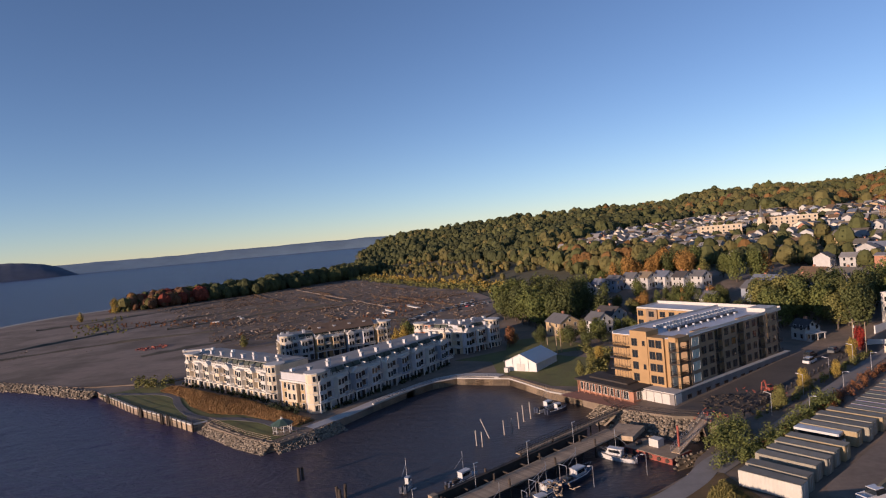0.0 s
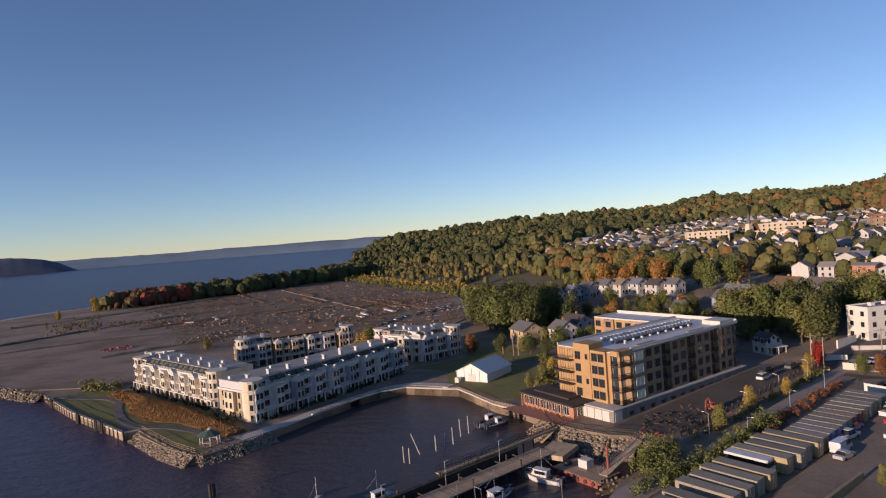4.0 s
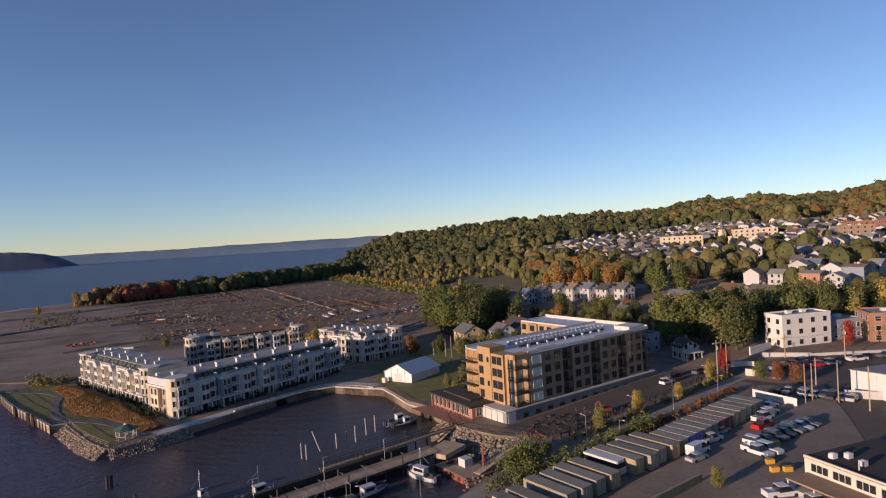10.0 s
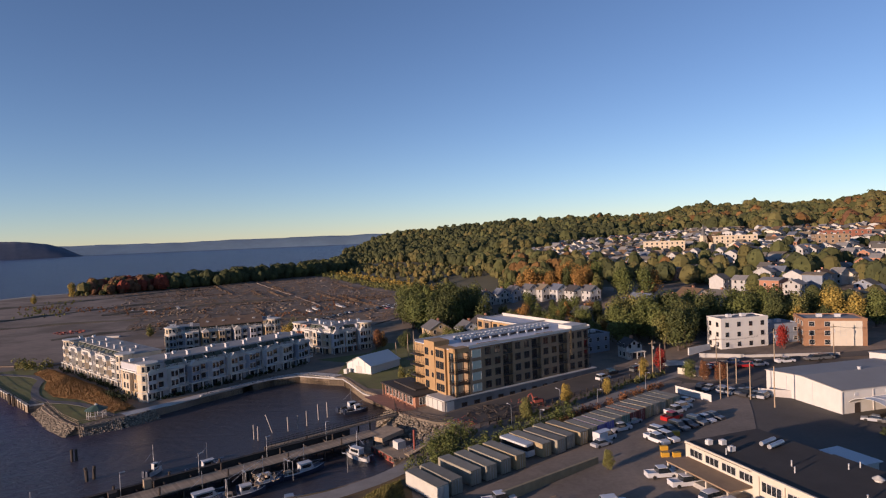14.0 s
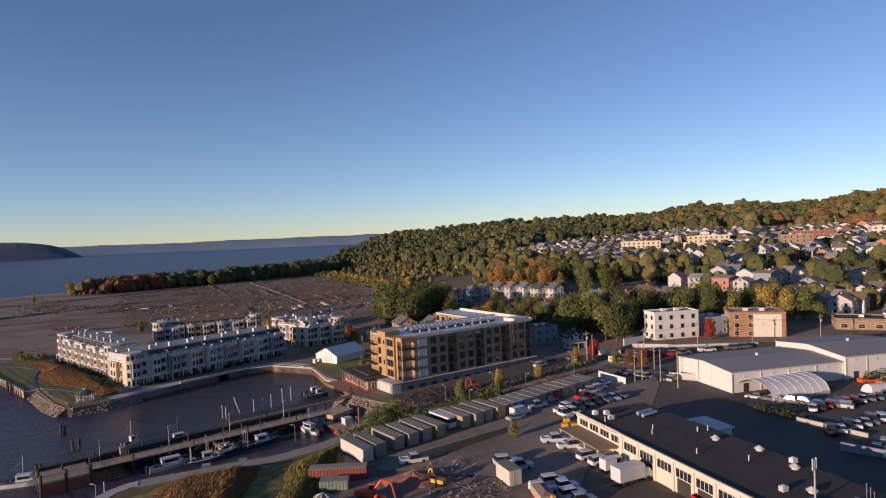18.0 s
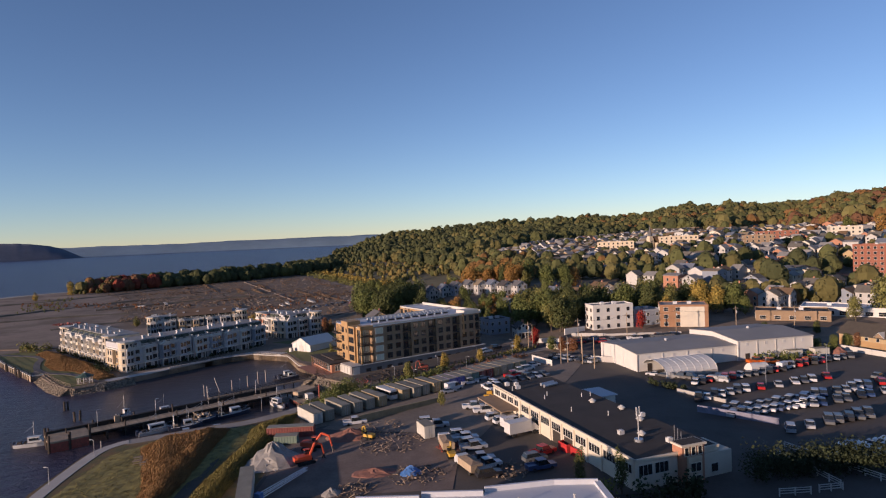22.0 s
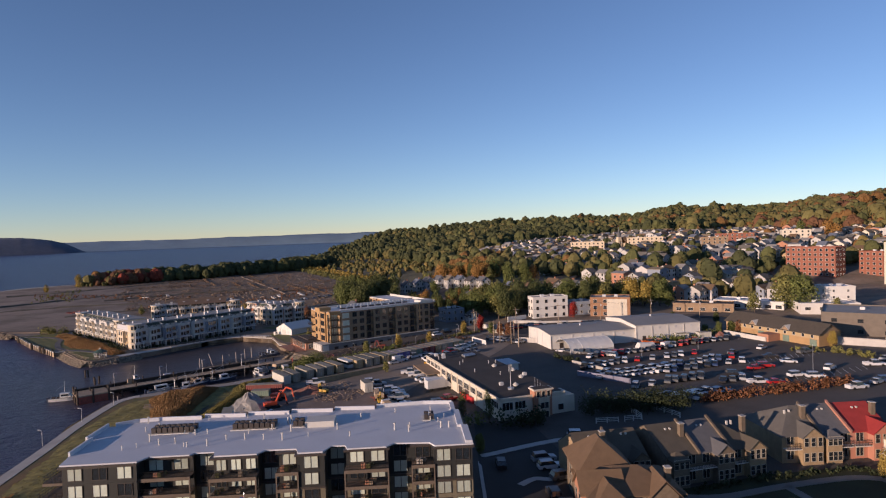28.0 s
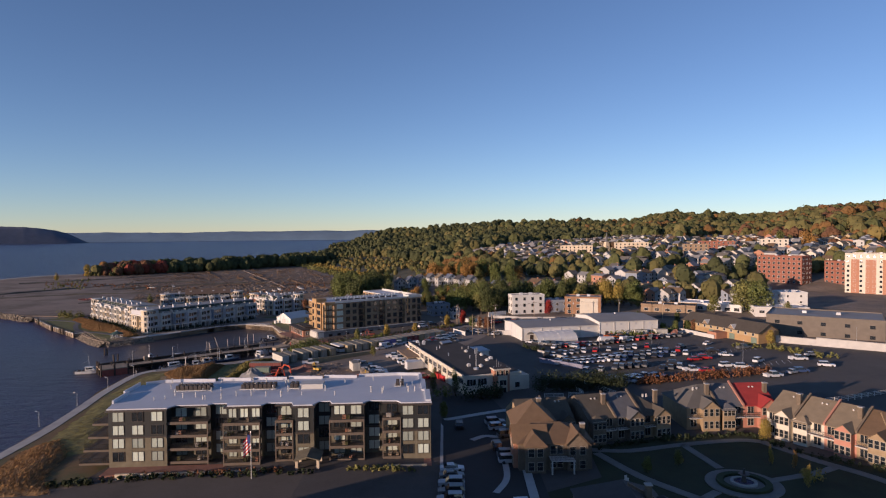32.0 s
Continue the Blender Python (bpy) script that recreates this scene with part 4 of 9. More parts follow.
def boat(x, y, rz, length, label, cabin=0.4, dark=False, gear=True, z=WATER_Z):
    b = thing("boat", label, "boat", pose(x, y, z, 0, 0, rz), group="moored boats")
    L, W = length, length * 0.3
    st = [(-L / 2, W * 0.42), (-L / 4, W * 0.5), (L / 8, W * 0.5), (L * 0.35, W * 0.3), (L / 2, 0.03)]
    v = []
    for u, w in st:
        rise = 0.25 * max(0, u / L) * 2
        v += [(u, -w, 0.9 + rise), (u, -w * 0.7, -0.3), (u, w * 0.7, -0.3), (u, w, 0.9 + rise)]
    f = [(0, 1, 2, 3)]
    for i in range(len(st) - 1):
        a = i * 4
        f += [(a, a + 4, a + 5, a + 1), (a + 1, a + 5, a + 6, a + 2), (a + 2, a + 6, a + 7, a + 3), (a + 3, a + 7, a + 4, a)]
    part("hull", M().add(v, f), HULL_DARK if dark else HULL_WHITE, b)
    part("gunwale", M().add([(u, s * w, 1.0 + 0.5 * max(0, u / L)) for u, w in st for s in (-1, 1)] + [(u, s * w * 0.9, 1.08 + 0.5 * max(0, u / L)) for u, w in st for s in (-1, 1)],
                            [(2 * i, 2 * i + 2, 10 + 2 * i + 2, 10 + 2 * i) for i in range(4)] + [(2 * i + 1, 10 + 2 * i + 1, 10 + 2 * i + 3, 2 * i + 3) for i in range(4)]), HULL_WHITE if dark else DARK_TRIM, b)
    part("deck", M().add([(u * 0.96, sd * w * 0.9, 0.72 + 0.4 * max(0, u / L)) for u, w in st for sd in (-1, 1)], [(2 * i, 2 * i + 2, 2 * i + 3, 2 * i + 1) for i in range(4)]), DECK_GREY, b)
    c0 = L * 0.05
    k, q = L * cabin / 2, W * 0.32
    cab = part("cabin", M().add([(c0 - k, -q, 0.7), (c0 + k * 1.25, -q * 0.8, 0.8), (c0 + k * 1.25, q * 0.8, 0.8), (c0 - k, q, 0.7), (c0 - k, -q * 0.92, 2.3), (c0 + k * 0.7, -q * 0.8, 2.3), (c0 + k * 0.7, q * 0.8, 2.3), (c0 - k, q * 0.92, 2.3)],
                                [(4, 5, 6, 7), (0, 1, 5, 4), (1, 2, 6, 5), (2, 3, 7, 6), (3, 0, 4, 7)]), HULL_WHITE, b)
    part("cabin_roof", M().box(c0 - k - 0.15, c0 + k * 0.8, -q, q, 2.3, 2.4), HULL_WHITE, cab)
    part("windscreen", M().add([(c0 + k * 1.03, -q * 0.74, 1.5), (c0 + k * 1.03, q * 0.74, 1.5), (c0 + k * 0.76, q * 0.74, 2.22), (c0 + k * 0.76, -q * 0.74, 2.22)], [(0, 1, 2, 3)]), GLASS, cab)
    for sd in (-1, 1):
        part("side_window", M().box(c0 - k * 0.8, c0 + k * 0.6, sd * q * 0.93 - 0.03, sd * q * 0.93 + 0.03, 1.5, 2.1), GLASS, cab)
    part("outboard_motor", M().box(-L / 2 - 0.6, -L / 2, -0.75, -0.2, 0.2, 1.5).box(-L / 2 - 0.6, -L / 2, 0.2, 0.75, 0.2, 1.5), HULL_DARK, b)
    part("stern_gear", M().box(-L * 0.4, -L * 0.3, -W * 0.3, W * 0.1, 0.7, 1.4).box(-L * 0.25, -L * 0.18, -W * 0.2, W * 0.32, 0.7, 1.2), WOOD_DARK, b)
    if gear:
        part("mast", M().cyl(c0 - 0.3, 0, 2.7, 6.2, 0.05, n=5).beam((c0 - 0.3, 0, 5.0), (c0 - 2.6, 0, 3.4), 0.04), LIGHT_METAL, b)
        part("bow_rail", M().beam((L * 0.1, -W * 0.47, 1.8), (L * 0.48, 0, 2.1), 0.03).beam((L * 0.1, W * 0.47, 1.8), (L * 0.48, 0, 2.1), 0.03)
             .beam((L * 0.1, -W * 0.47, 1.0), (L * 0.1, -W * 0.47, 1.8), 0.03).beam((L * 0.1, W * 0.47, 1.0), (L * 0.1, W * 0.47, 1.8), 0.03).beam((L * 0.3, -W * 0.35, 1.1), (L * 0.3, -W * 0.3, 1.95), 0.03), LIGHT_METAL, b)
    if gear and dark:
        part("gear_frame", M().beam((-L * 0.4, -W * 0.3, 1), (-L * 0.4, -W * 0.3, 4), 0.06).beam((-L * 0.4, W * 0.3, 1), (-L * 0.4, W * 0.3, 4), 0.06).beam((-L * 0.4, -W * 0.3, 4), (-L * 0.4, W * 0.3, 4), 0.06)
             .beam((-L * 0.4, 0, 4), (c0, 0, 5.5), 0.03), LIGHT_METAL, b)
        part("gear_crate", M().box(-L * 0.42, -L * 0.28, -W * 0.3, W * 0.3, 0.9, 1.5), WOOD_GREY, b)
    return b


boat(-20.5, 125.6, 140, 8.0, "white patrol boat with a wheelhouse at the pier", 0.42)
boat(-30.6, 117.8, 38, 9.5, "grey-hulled patrol boat with a white wheelhouse", 0.3, True)
boat(-37.4, 112.2, 38, 9.0, "dark fishing boat with gear frames on deck", 0.3, True)
boat(-39.5, 107.5, 30, 8.0, "dark work boat crowded with gear and masts", 0.28, True)
boat(-46.6, 105.2, 38, 8.5, "white cabin cruiser with two decks at the pier", 0.5)
boat(-27.5, 163, 35, 7.5, "small white boat at the quay corner", 0.3)
boat(-25.5, 160, 30, 6.5, "small dark skiff at the quay corner", 0.25, True, False)
boat(-63, 121, 70, 4.0, "small white boat with a raised outrigger", 0.3)
boat(-74, 98.5, 15, 8.5, "white patrol launch under way on the river", 0.35)
boat(-52, 121.5, 40, 7.5, "white work boat with a tall mast outside the screen", 0.35)


def floating_dock(x, y, rz, l, w):
    d = thing("floating_dock", "low grey floating dock beside the gravel track", "dock", pose(x, y, WATER_Z, 0, 0, rz), group="floating docks")
    part("deck", M().box(-l / 2, l / 2, -w / 2, w / 2, 0.2, 0.5), WOOD_GREY, d)
    part("float", M().box(-l / 2 + 0.1, l / 2 - 0.1, -w / 2 + 0.1, w / 2 - 0.1, -0.3, 0.2), WOOD_DARK, d)
    railing(d, -l / 2, w / 2 - 0.1, l / 2, w / 2 - 0.1, 0.5, LIGHT_METAL, 0.9, 1.0)
    part("locker", M().box(-l / 2 + 0.3, -l / 2 + 1.9, -0.8, 0.6, 0.5, 2.2), LIGHT_METAL, d)


floating_dock(-27.5, 103.4, 20, 7, 2.4)
floating_dock(-35, 101.2, 24, 6, 2.2)


def barge():
    b = thing("work_barge", "rusty red steel work barge with a small white deckhouse", "barge", frame_of((-18, 129.5), (-11.3, 120), WATER_Z))
    part("hull", M().box(0, 11.6, 0, 6.8, -0.6, 1.1), RUST_RED, b)
    part("deck", M().box(0.2, 11.4, 0.2, 6.6, 1.1, 1.18), WOOD_GREY, b)
    for i in range(6):
        part("tyre", M().beam((1 + i * 1.9, -0.18, 0.6), (1 + i * 1.9, 0.02, 0.6), 0.42, 9), WOOD_DARK, b)
    part("deckhouse", M().box(4, 6.2, 3.4, 5.4, 1.18, 2.8), TRIM, b)
    part("spud", M().cyl(9.5, 5.6, -4, 6, 0.22, n=7), RUST_RED, b)
    part("winch", M().beam((2, 2, 1.6), (2, 3.4, 1.6), 0.45, 8), DARK_TRIM, b)
    return b


barge()


def gangway(p0, p1, z0, z1, w, label):
    d = math.hypot(p1[0] - p0[0], p1[1] - p0[1])
    g = thing("gangway", label, "gangway", frame_of(p0, p1, 0) @ pose(0, 0, z0, 0, -math.degrees(math.atan2(z1 - z0, d)), 0))
    part("deck", M().box(0, d, -w / 2, w / 2, -0.15, 0), WOOD_GREY, g)
    for y in (-w / 2, w / 2):
        railing(g, 0, y, d, y, 0, LIGHT_METAL, 1.1, 0.9)


gangway((-9.5, 123), (2.5, 134), -0.4, 2.6, 1.8, "railed metal gangway down to the barge")
sheet("dock_apron", [(-20, 134), (-15.5, 130.5), (-11, 136), (-15.5, 140)], -0.98, WOOD_GREY, "plank dock apron at the pier head", "dock", sides=1.0)

# ---- streets, yards and lots ----
sheet("street_asphalt", [(-6, 52), (-5, 88), (12, 99), (34, 115), (58, 146), (64, 158), (80, 172), (112, 172), (150, 165), (160, 145), (176, 114), (206, 92), (330, 60), (330, -150), (-36, -150), (-34, -16), (-14, -9)],
      0.04, ASPHALT, "worn dark asphalt of streets, yard and car park", "asphalt")
sheet("lot_asphalt", [(-2, 141.5), (52, 178.5), (61, 172), (12, 134), (4, 134)], 0.05, ASPHALT, "dark asphalt lot beside the tan apartments", "asphalt")
sheet("street_asphalt", [(64, 158), (56, 172), (60, 178), (80, 176), (118, 176), (190, 182), (192, 174), (112, 172), (80, 172)], 0.05, ASPHALT, "street below the hillside houses", "asphalt")
path_strip("rail_path", [(-9, 107), (3, 116), (22, 131), (41, 146), (62, 163), (74, 171)], 3.6, mat("path_gravel", (0.23, 0.21, 0.19), 0.95, vary=0.2, scale=0.3), "pale path between hedges by the yard", dz=0.12)
sheet("scrap_ground", [(-5, 52), (-5, 86), (8, 84), (26, 80), (31, 60), (30, 50)], 0.09, mat("scrapyard_earth", (0.16, 0.12, 0.10), 0.95, vary=0.4, scale=0.15, fine=2, bump=0.5), "rutted brown earth of the scrap yard", "earth")
sheet("yard_gravel", [(0, 89), (4, 97), (14, 104), (34, 119), (56, 148), (64, 156), (78, 152), (68, 128), (58, 106), (44, 92), (40, 84), (30, 60), (26, 80), (8, 86)], 0.10, mat("yard_dirt", (0.19, 0.155, 0.125), 0.95, vary=0.35, scale=0.08, fine=1.2, bump=0.3), "brown gravelled strip of the yard", "gravel")
sheet("field", [(-326, 312), (-396, 402), (-423, 500), (-419, 560), (-400, 594), (-330, 640), (-258, 740), (-190, 800), (-132, 702), (-72, 562), (-26, 462), (-18, 400), (-20, 338), (-40, 300), (-76, 284), (-118, 268), (-140, 243), (-160, 233), (-193, 238), (-260, 275)], 0.4, FIELD, "bare grey-brown cleared field", "field", sides=0.6, step=20.0)
sheet("bank_grass", [(-50.5, 62), (-52, 83), (-48.5, 89.5), (-44, 92.5), (-36, 95.5), (-14, 105), (-8, 106), (-6, 88), (-6, 52), (-14, -8), (-34, -14), (-40, 10), (-44, 42)], 0.06, mat("dry_bank_grass", (0.135, 0.084, 0.034), 0.95, vary=0.35, scale=0.12, fine=2, tint=(0.07, 0.078, 0.025), tint_amount=0.8), "rough brown grass bank behind the promenade", "grass")
sheet("tent_lawn", [(-37, 214), (-37, 196), (-32, 190), (-24, 174), (-17, 170), (-10, 180), (-4, 200), (-16, 214)], 0.06, GRASS, "lawn round the event tent", "lawn")
# Pale concrete lowered in tone, with the court's shade put into the colour.
COURT_PAVING = mat("court_paving", (0.19, 0.175, 0.155), 0.9, vary=0.2, scale=0.4)
ROUGH = mat("rough_brown_ground", (0.135, 0.092, 0.056), 0.95, vary=0.45, scale=0.05, fine=0.6, bump=0.6, bump_scale=0.5, tint=(0.20, 0.150, 0.115), tint_amount=0.7)
sheet("rough_field_ground", [(-76, 286), (-150, 300), (-178, 330), (-196, 380), (-236, 410), (-236, 470), (-280, 520), (-318, 560), (-330, 622), (-258, 726), (-190, 786), (-138, 700), (-78, 560), (-34, 460), (-26, 390), (-24, 338), (-44, 304)], 0.47, ROUGH, "rough brown rubble-strewn part of the field", "field", step=20.0)
# Darker sheet over the street asphalt; it paints the shade on the drive.
sheet("drive_asphalt", [(53.5, 44), (66, 44), (72, 20), (72, -60), (53, -60)], 0.07, mat("shade_toned_asphalt", (0.036, 0.034, 0.033), 0.85, vary=0.25, scale=0.12, fine=3), "condominium drive asphalt darkened to stand for shade", "asphalt")
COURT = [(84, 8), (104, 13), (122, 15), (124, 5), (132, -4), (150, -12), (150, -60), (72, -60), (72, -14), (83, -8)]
# Turf darker than the other lawns: the court's shade is in its colour.
sheet("court_lawn", COURT, 0.10, mat("shade_toned_turf", (0.030, 0.036, 0.013), 0.95, vary=0.4, scale=0.2, fine=3), "courtyard lawn darkened to stand for shade, with crossing paths", "lawn", sides=0.1)
for pts, w in (([(84, 6), (92, 5), (104, 8), (116, 10), (121, 9)], 1.8), ([(121, 9), (126, -2), (131, -10), (136, -22)], 2.0), ([(85, 4), (90, -8), (97, -18)], 1.8), ([(104, 8), (106, -5)], 1.6), ([(112, -11), (122, -8), (128, -5)], 1.6), ([(97, -18), (101, -15)], 1.6)):
    path_strip("court_path", pts, w, COURT_PAVING, "pale concrete courtyard path", dz=0.2)


def fountain():
    z = ground_z(107, -12) + 0.15
    g = thing("fountain", "round stone courtyard fountain in paved rings", "fountain", pose(107, -12, z))

    def ring(r0, r1, z0, z1, n=36):
        m = M()
        for i in range(n):
            a, b = 2 * math.pi * i / n, 2 * math.pi * (i + 1) / n
            q = [(r * math.cos(t), r * math.sin(t)) for r, t in ((r0, a), (r1, a), (r1, b), (r0, b))]
            m.add([(x, y, z1) for x, y in q] + [(x, y, z0) for x, y in q], [(0, 1, 2, 3), (1, 5, 6, 2), (0, 3, 7, 4)])
        return m
    part("outer_paving", ring(4.6, 6.4, -0.1, 0.08), COURT_PAVING, g)
    part("hedge_ring", ring(3.4, 4.5, 0, 0.5), mat("hedge", (0.03, 0.045, 0.015), 0.95, vary=0.4), g)
    part("inner_paving", ring(2.2, 3.3, -0.1, 0.1), COURT_PAVING, g)
    part("basin_rim", ring(1.7, 2.2, 0, 0.55), CONCRETE, g)
    part("basin_water", M().cyl(0, 0, 0.1, 0.35, 1.7, n=20), WATER, g)
    part("column", M().cyl(0, 0, 0.2, 1.6, 0.5, 0.3, 10).cyl(0, 0, 1.6, 1.8, 0.3, 1.0, 10).cyl(0, 0, 1.8, 2.7, 0.25, 0.15, 8), DARK_TRIM, g)


fountain()

# ---- vehicles ----
PAINTS = [mat(n, c, 0.3, vary=0.06, bump=0.0, spec=0.7) for n, c in (("white_car_paint", (0.60, 0.60, 0.61)), ("silver_car_paint", (0.36, 0.37, 0.39)), ("black_car_paint", (0.025, 0.025, 0.03)),
          ("grey_car_paint", (0.12, 0.125, 0.13)), ("red_car_paint", (0.42, 0.02, 0.02)), ("blue_car_paint", (0.04, 0.07, 0.16)), ("orange_truck_paint", (0.55, 0.12, 0.02)))]
PAINT_NAMES = ["white", "silver", "black", "grey", "red", "blue", "orange"]
TYRE = mat("tyre_rubber", (0.02, 0.02, 0.02), 0.9)


def car_meshes(kind):
    """Body and glass of a car of one kind, pointing along +x."""
    if kind == "pickup":
        L, W, H = 5.6, 1.95, 1.85
        low = [(-L / 2, 0.95), (-0.3, 0.95), (1.35, 1.0), (L / 2, 0.92)]
        cab = [(-0.9, 0.95), (-0.8, H), (0.75, H), (1.5, 1.0)]
    elif kind == "van":
        L, W, H = 5.3, 1.95, 2.15
        low = [(-L / 2, 1.15), (0, 1.15), (1.8, 1.1), (L / 2, 0.95)]
        cab = [(-L / 2 + 0.02, 1.1), (-L / 2 + 0.1, H), (1.0, H), (1.95, 1.1)]
    elif kind == "suv":
        L, W, H = 4.7, 1.9, 1.72
        low = [(-L / 2, 1.0), (-1.0, 1.02), (0.9, 1.0), (L / 2, 0.85)]
        cab = [(-L / 2 + 0.1, 1.0), (-L / 2 + 0.45, H), (0.35, H), (1.1, 1.0)]
    else:
        L, W, H = 4.6, 1.82, 1.43
        low = [(-L / 2, 0.85), (-1.2, 0.92), (0.9, 0.88), (L / 2, 0.7)]
        cab = [(-1.65, 0.88), (-0.95, H), (0.3, H), (1.1, 0.88)]
    body = M()
    v = []
    for x, z in low:
        e = 0.1 if abs(x) > L / 2 - 0.01 else 0.0
        v += [(x, -W / 2 + e, 0.3), (x, -W / 2 + 0.03 + e, z), (x, W / 2 - 0.03 - e, z), (x, W / 2 - e, 0.3)]
    f = [(0, 3, 2, 1)]
    for i in range(3):
        a = 4 * i
        f += [(a, a + 1, a + 5, a + 4), (a + 1, a + 2, a + 6, a + 5), (a + 2, a + 3, a + 7, a + 6), (a, a + 4, a + 7, a + 3)]
    f += [(12, 13, 14, 15)]
    body.add(v, f)
    glass = M()
    g = [(cab[0][0], W / 2 - 0.06, cab[0][1] - 0.02), (cab[1][0], W / 2 - 0.22, cab[1][1] - 0.06), (cab[2][0], W / 2 - 0.22, cab[2][1] - 0.06), (cab[3][0], W / 2 - 0.06, cab[3][1] - 0.02)]
    glass.add([(x, -y, z) for x, y, z in g] + g, [(0, 3, 2, 1), (4, 5, 6, 7), (0, 1, 5, 4), (2, 3, 7, 6), (1, 2, 6, 5)])
    roof = M()
    roof.add([(x, s * (W / 2 - 0.2), z) for z in (H - 0.08, H) for x in (cab[1][0] - 0.05, cab[2][0] + 0.05) for s in (-1, 1)], [(0, 2, 3, 1), (4, 5, 7, 6), (0, 4, 6, 2), (1, 3, 7, 5), (0, 1, 5, 4), (2, 6, 7, 3)])
    if kind == "pickup":
        body.box(-L / 2, -0.95, -W / 2 + 0.05, -W / 2 + 0.15, 0.9, 1.15).box(-L / 2, -0.95, W / 2 - 0.15, W / 2 - 0.05, 0.9, 1.15).box(-L / 2, -L / 2 + 0.1, -W / 2 + 0.1, W / 2 - 0.1, 0.9, 1.15)
    if kind == "van":
        roof.add([(-L / 2, s * (W / 2 - 0.04), z) for z in (1.1, H - 0.05) for s in (-1, 1)] + [(-0.2, s * (W / 2 - 0.04), z) for z in (1.1, H - 0.05) for s in (-1, 1)], [(0, 2, 6, 4), (1, 5, 7, 3), (0, 1, 3, 2)])
    return L, W, body, glass, roof


_cars = {}


def car(kind, paint, x, y, rz, group="parked cars", z=None):
    key = (kind, paint)
    z = ground_z(x, y) + 0.06 if z is None else z
    if key in _cars:
        return tagged(copy_thing(_cars[key], pose(x, y, z, 0, 0, rz)), group=group)
    noun = {"sedan": "saloon car", "suv": "sport utility car", "pickup": "pickup truck", "van": "van"}[kind]
    c = thing("car" if kind in ("sedan", "suv") else noun.replace(" ", "_"), f"{PAINT_NAMES[paint]} {noun} parked on asphalt", "car" if kind in ("sedan", "suv") else noun.split()[0], pose(x, y, z, 0, 0, rz), group)
    L, W, body, glass, roof = car_meshes(kind)
    part("body", body.add(roof.v, roof.f), PAINTS[paint], c)
    part("cabin_glass", glass, GLASS, c)
    wm = shared("wheel", lambda: M().beam((0, -0.11, 0.33), (0, 0.11, 0.33), 0.33, 10).mesh("wheel"))
    for u in (-L * 0.3, L * 0.31):
        for s in (-1, 1):
            part("wheel", wm, TYRE, c, "", pose(u, s * (W / 2 - 0.1), 0))
    _cars[key] = c
    return c


def car_row(p0, p1, n, rz, rnd, kinds=("sedan", "suv", "sedan", "sedan", "suv", "sedan", "suv", "pickup"), colours=(0, 1, 1, 2, 2, 3, 3, 4, 5), skip=0.12, group="cars in the big lot"):
    for i in range(n):
        if rnd.random() < skip:
            continue
        t = i / max(1, n - 1)
        car(rnd.choice(kinds), rnd.choice(colours), p0[0] + (p1[0] - p0[0]) * t + rnd.uniform(-.2, .2), p0[1] + (p1[1] - p0[1]) * t + rnd.uniform(-.3, .3), rz + rnd.uniform(-4, 4) + (180 if rnd.random() < 0.4 else 0), group)


def trailer(x, y, rz, length, colour, label, h=2.6, kind="storage_trailer"):
    z = ground_z(x, y) + 0.05
    t = thing(kind, label, "container", pose(x, y, z, 0, 0, rz), group="storage containers")
    lift = 0.15
    part("body", M().box(-length / 2, length / 2, -1.2, 1.2, lift, lift + h), colour, t)
    part("roof", M().box(-length / 2 - 0.03, length / 2 + 0.03, -1.23, 1.23, lift + h, lift + h + 0.06), shared_mat("container_roof"), t)
    for sd in (-1, 1):
        m, k = M(), int(length / 0.3)
        for i in range(k + 1):
            u = -length / 2 + length * i / k
            y = sd * (1.21 + (0.05 if i % 2 else 0.0))
            m.v += [(u, y, lift + 0.08), (u, y, lift + h - 0.08)]
        m.f = [(2 * i, 2 * i + 2, 2 * i + 3, 2 * i + 1) if sd < 0 else (2 * i + 1, 2 * i + 3, 2 * i + 2, 2 * i) for i in range(k)]
        part("corrugated_side", m, colour, t)
    part("door", M().box(-length / 2 - 0.06, -length / 2, -1.1, -0.03, lift + 0.1, lift + h - 0.1), colour, t)
    part("door", M().box(-length / 2 - 0.06, -length / 2, 0.03, 1.1, lift + 0.1, lift + h - 0.1), colour, t)
    part("lock_bar", M().box(-length / 2 - 0.1, -length / 2 - 0.06, -0.3, -0.25, lift + 0.1, lift + h - 0.1).box(-length / 2 - 0.1, -length / 2 - 0.06, 0.25, 0.3, lift + 0.1, lift + h - 0.1), LIGHT_METAL, t)
    part("sill", M().box(-length / 2, length / 2, -1.0, 1.0, 0, lift), DARK_TRIM, t)
    return t


_mats = {}


def shared_mat(name):
    if name not in _mats:
        _mats[name] = {"container_roof": lambda: mat("container_roof", (0.25, 0.225, 0.17), 0.7, vary=0.25, scale=0.4, random_amount=0.2),
                       "container_grey": lambda: mat("container_grey", (0.27, 0.245, 0.19), 0.7, vary=0.2),
                       "container_white": lambda: mat("container_white", (0.50, 0.48, 0.42), 0.65, vary=0.12),
                       "container_tan": lambda: mat("container_tan", (0.33, 0.25, 0.14), 0.7, vary=0.2),
                       "container_blue": lambda: mat("container_blue", (0.13, 0.12, 0.32), 0.7, vary=0.2),
                       "container_red": lambda: mat("container_red", (0.19, 0.055, 0.045), 0.8, vary=0.25),
                       "container_green": lambda: mat("container_green", (0.14, 0.19, 0.15), 0.7, vary=0.25)}[name]()
    return _mats[name]


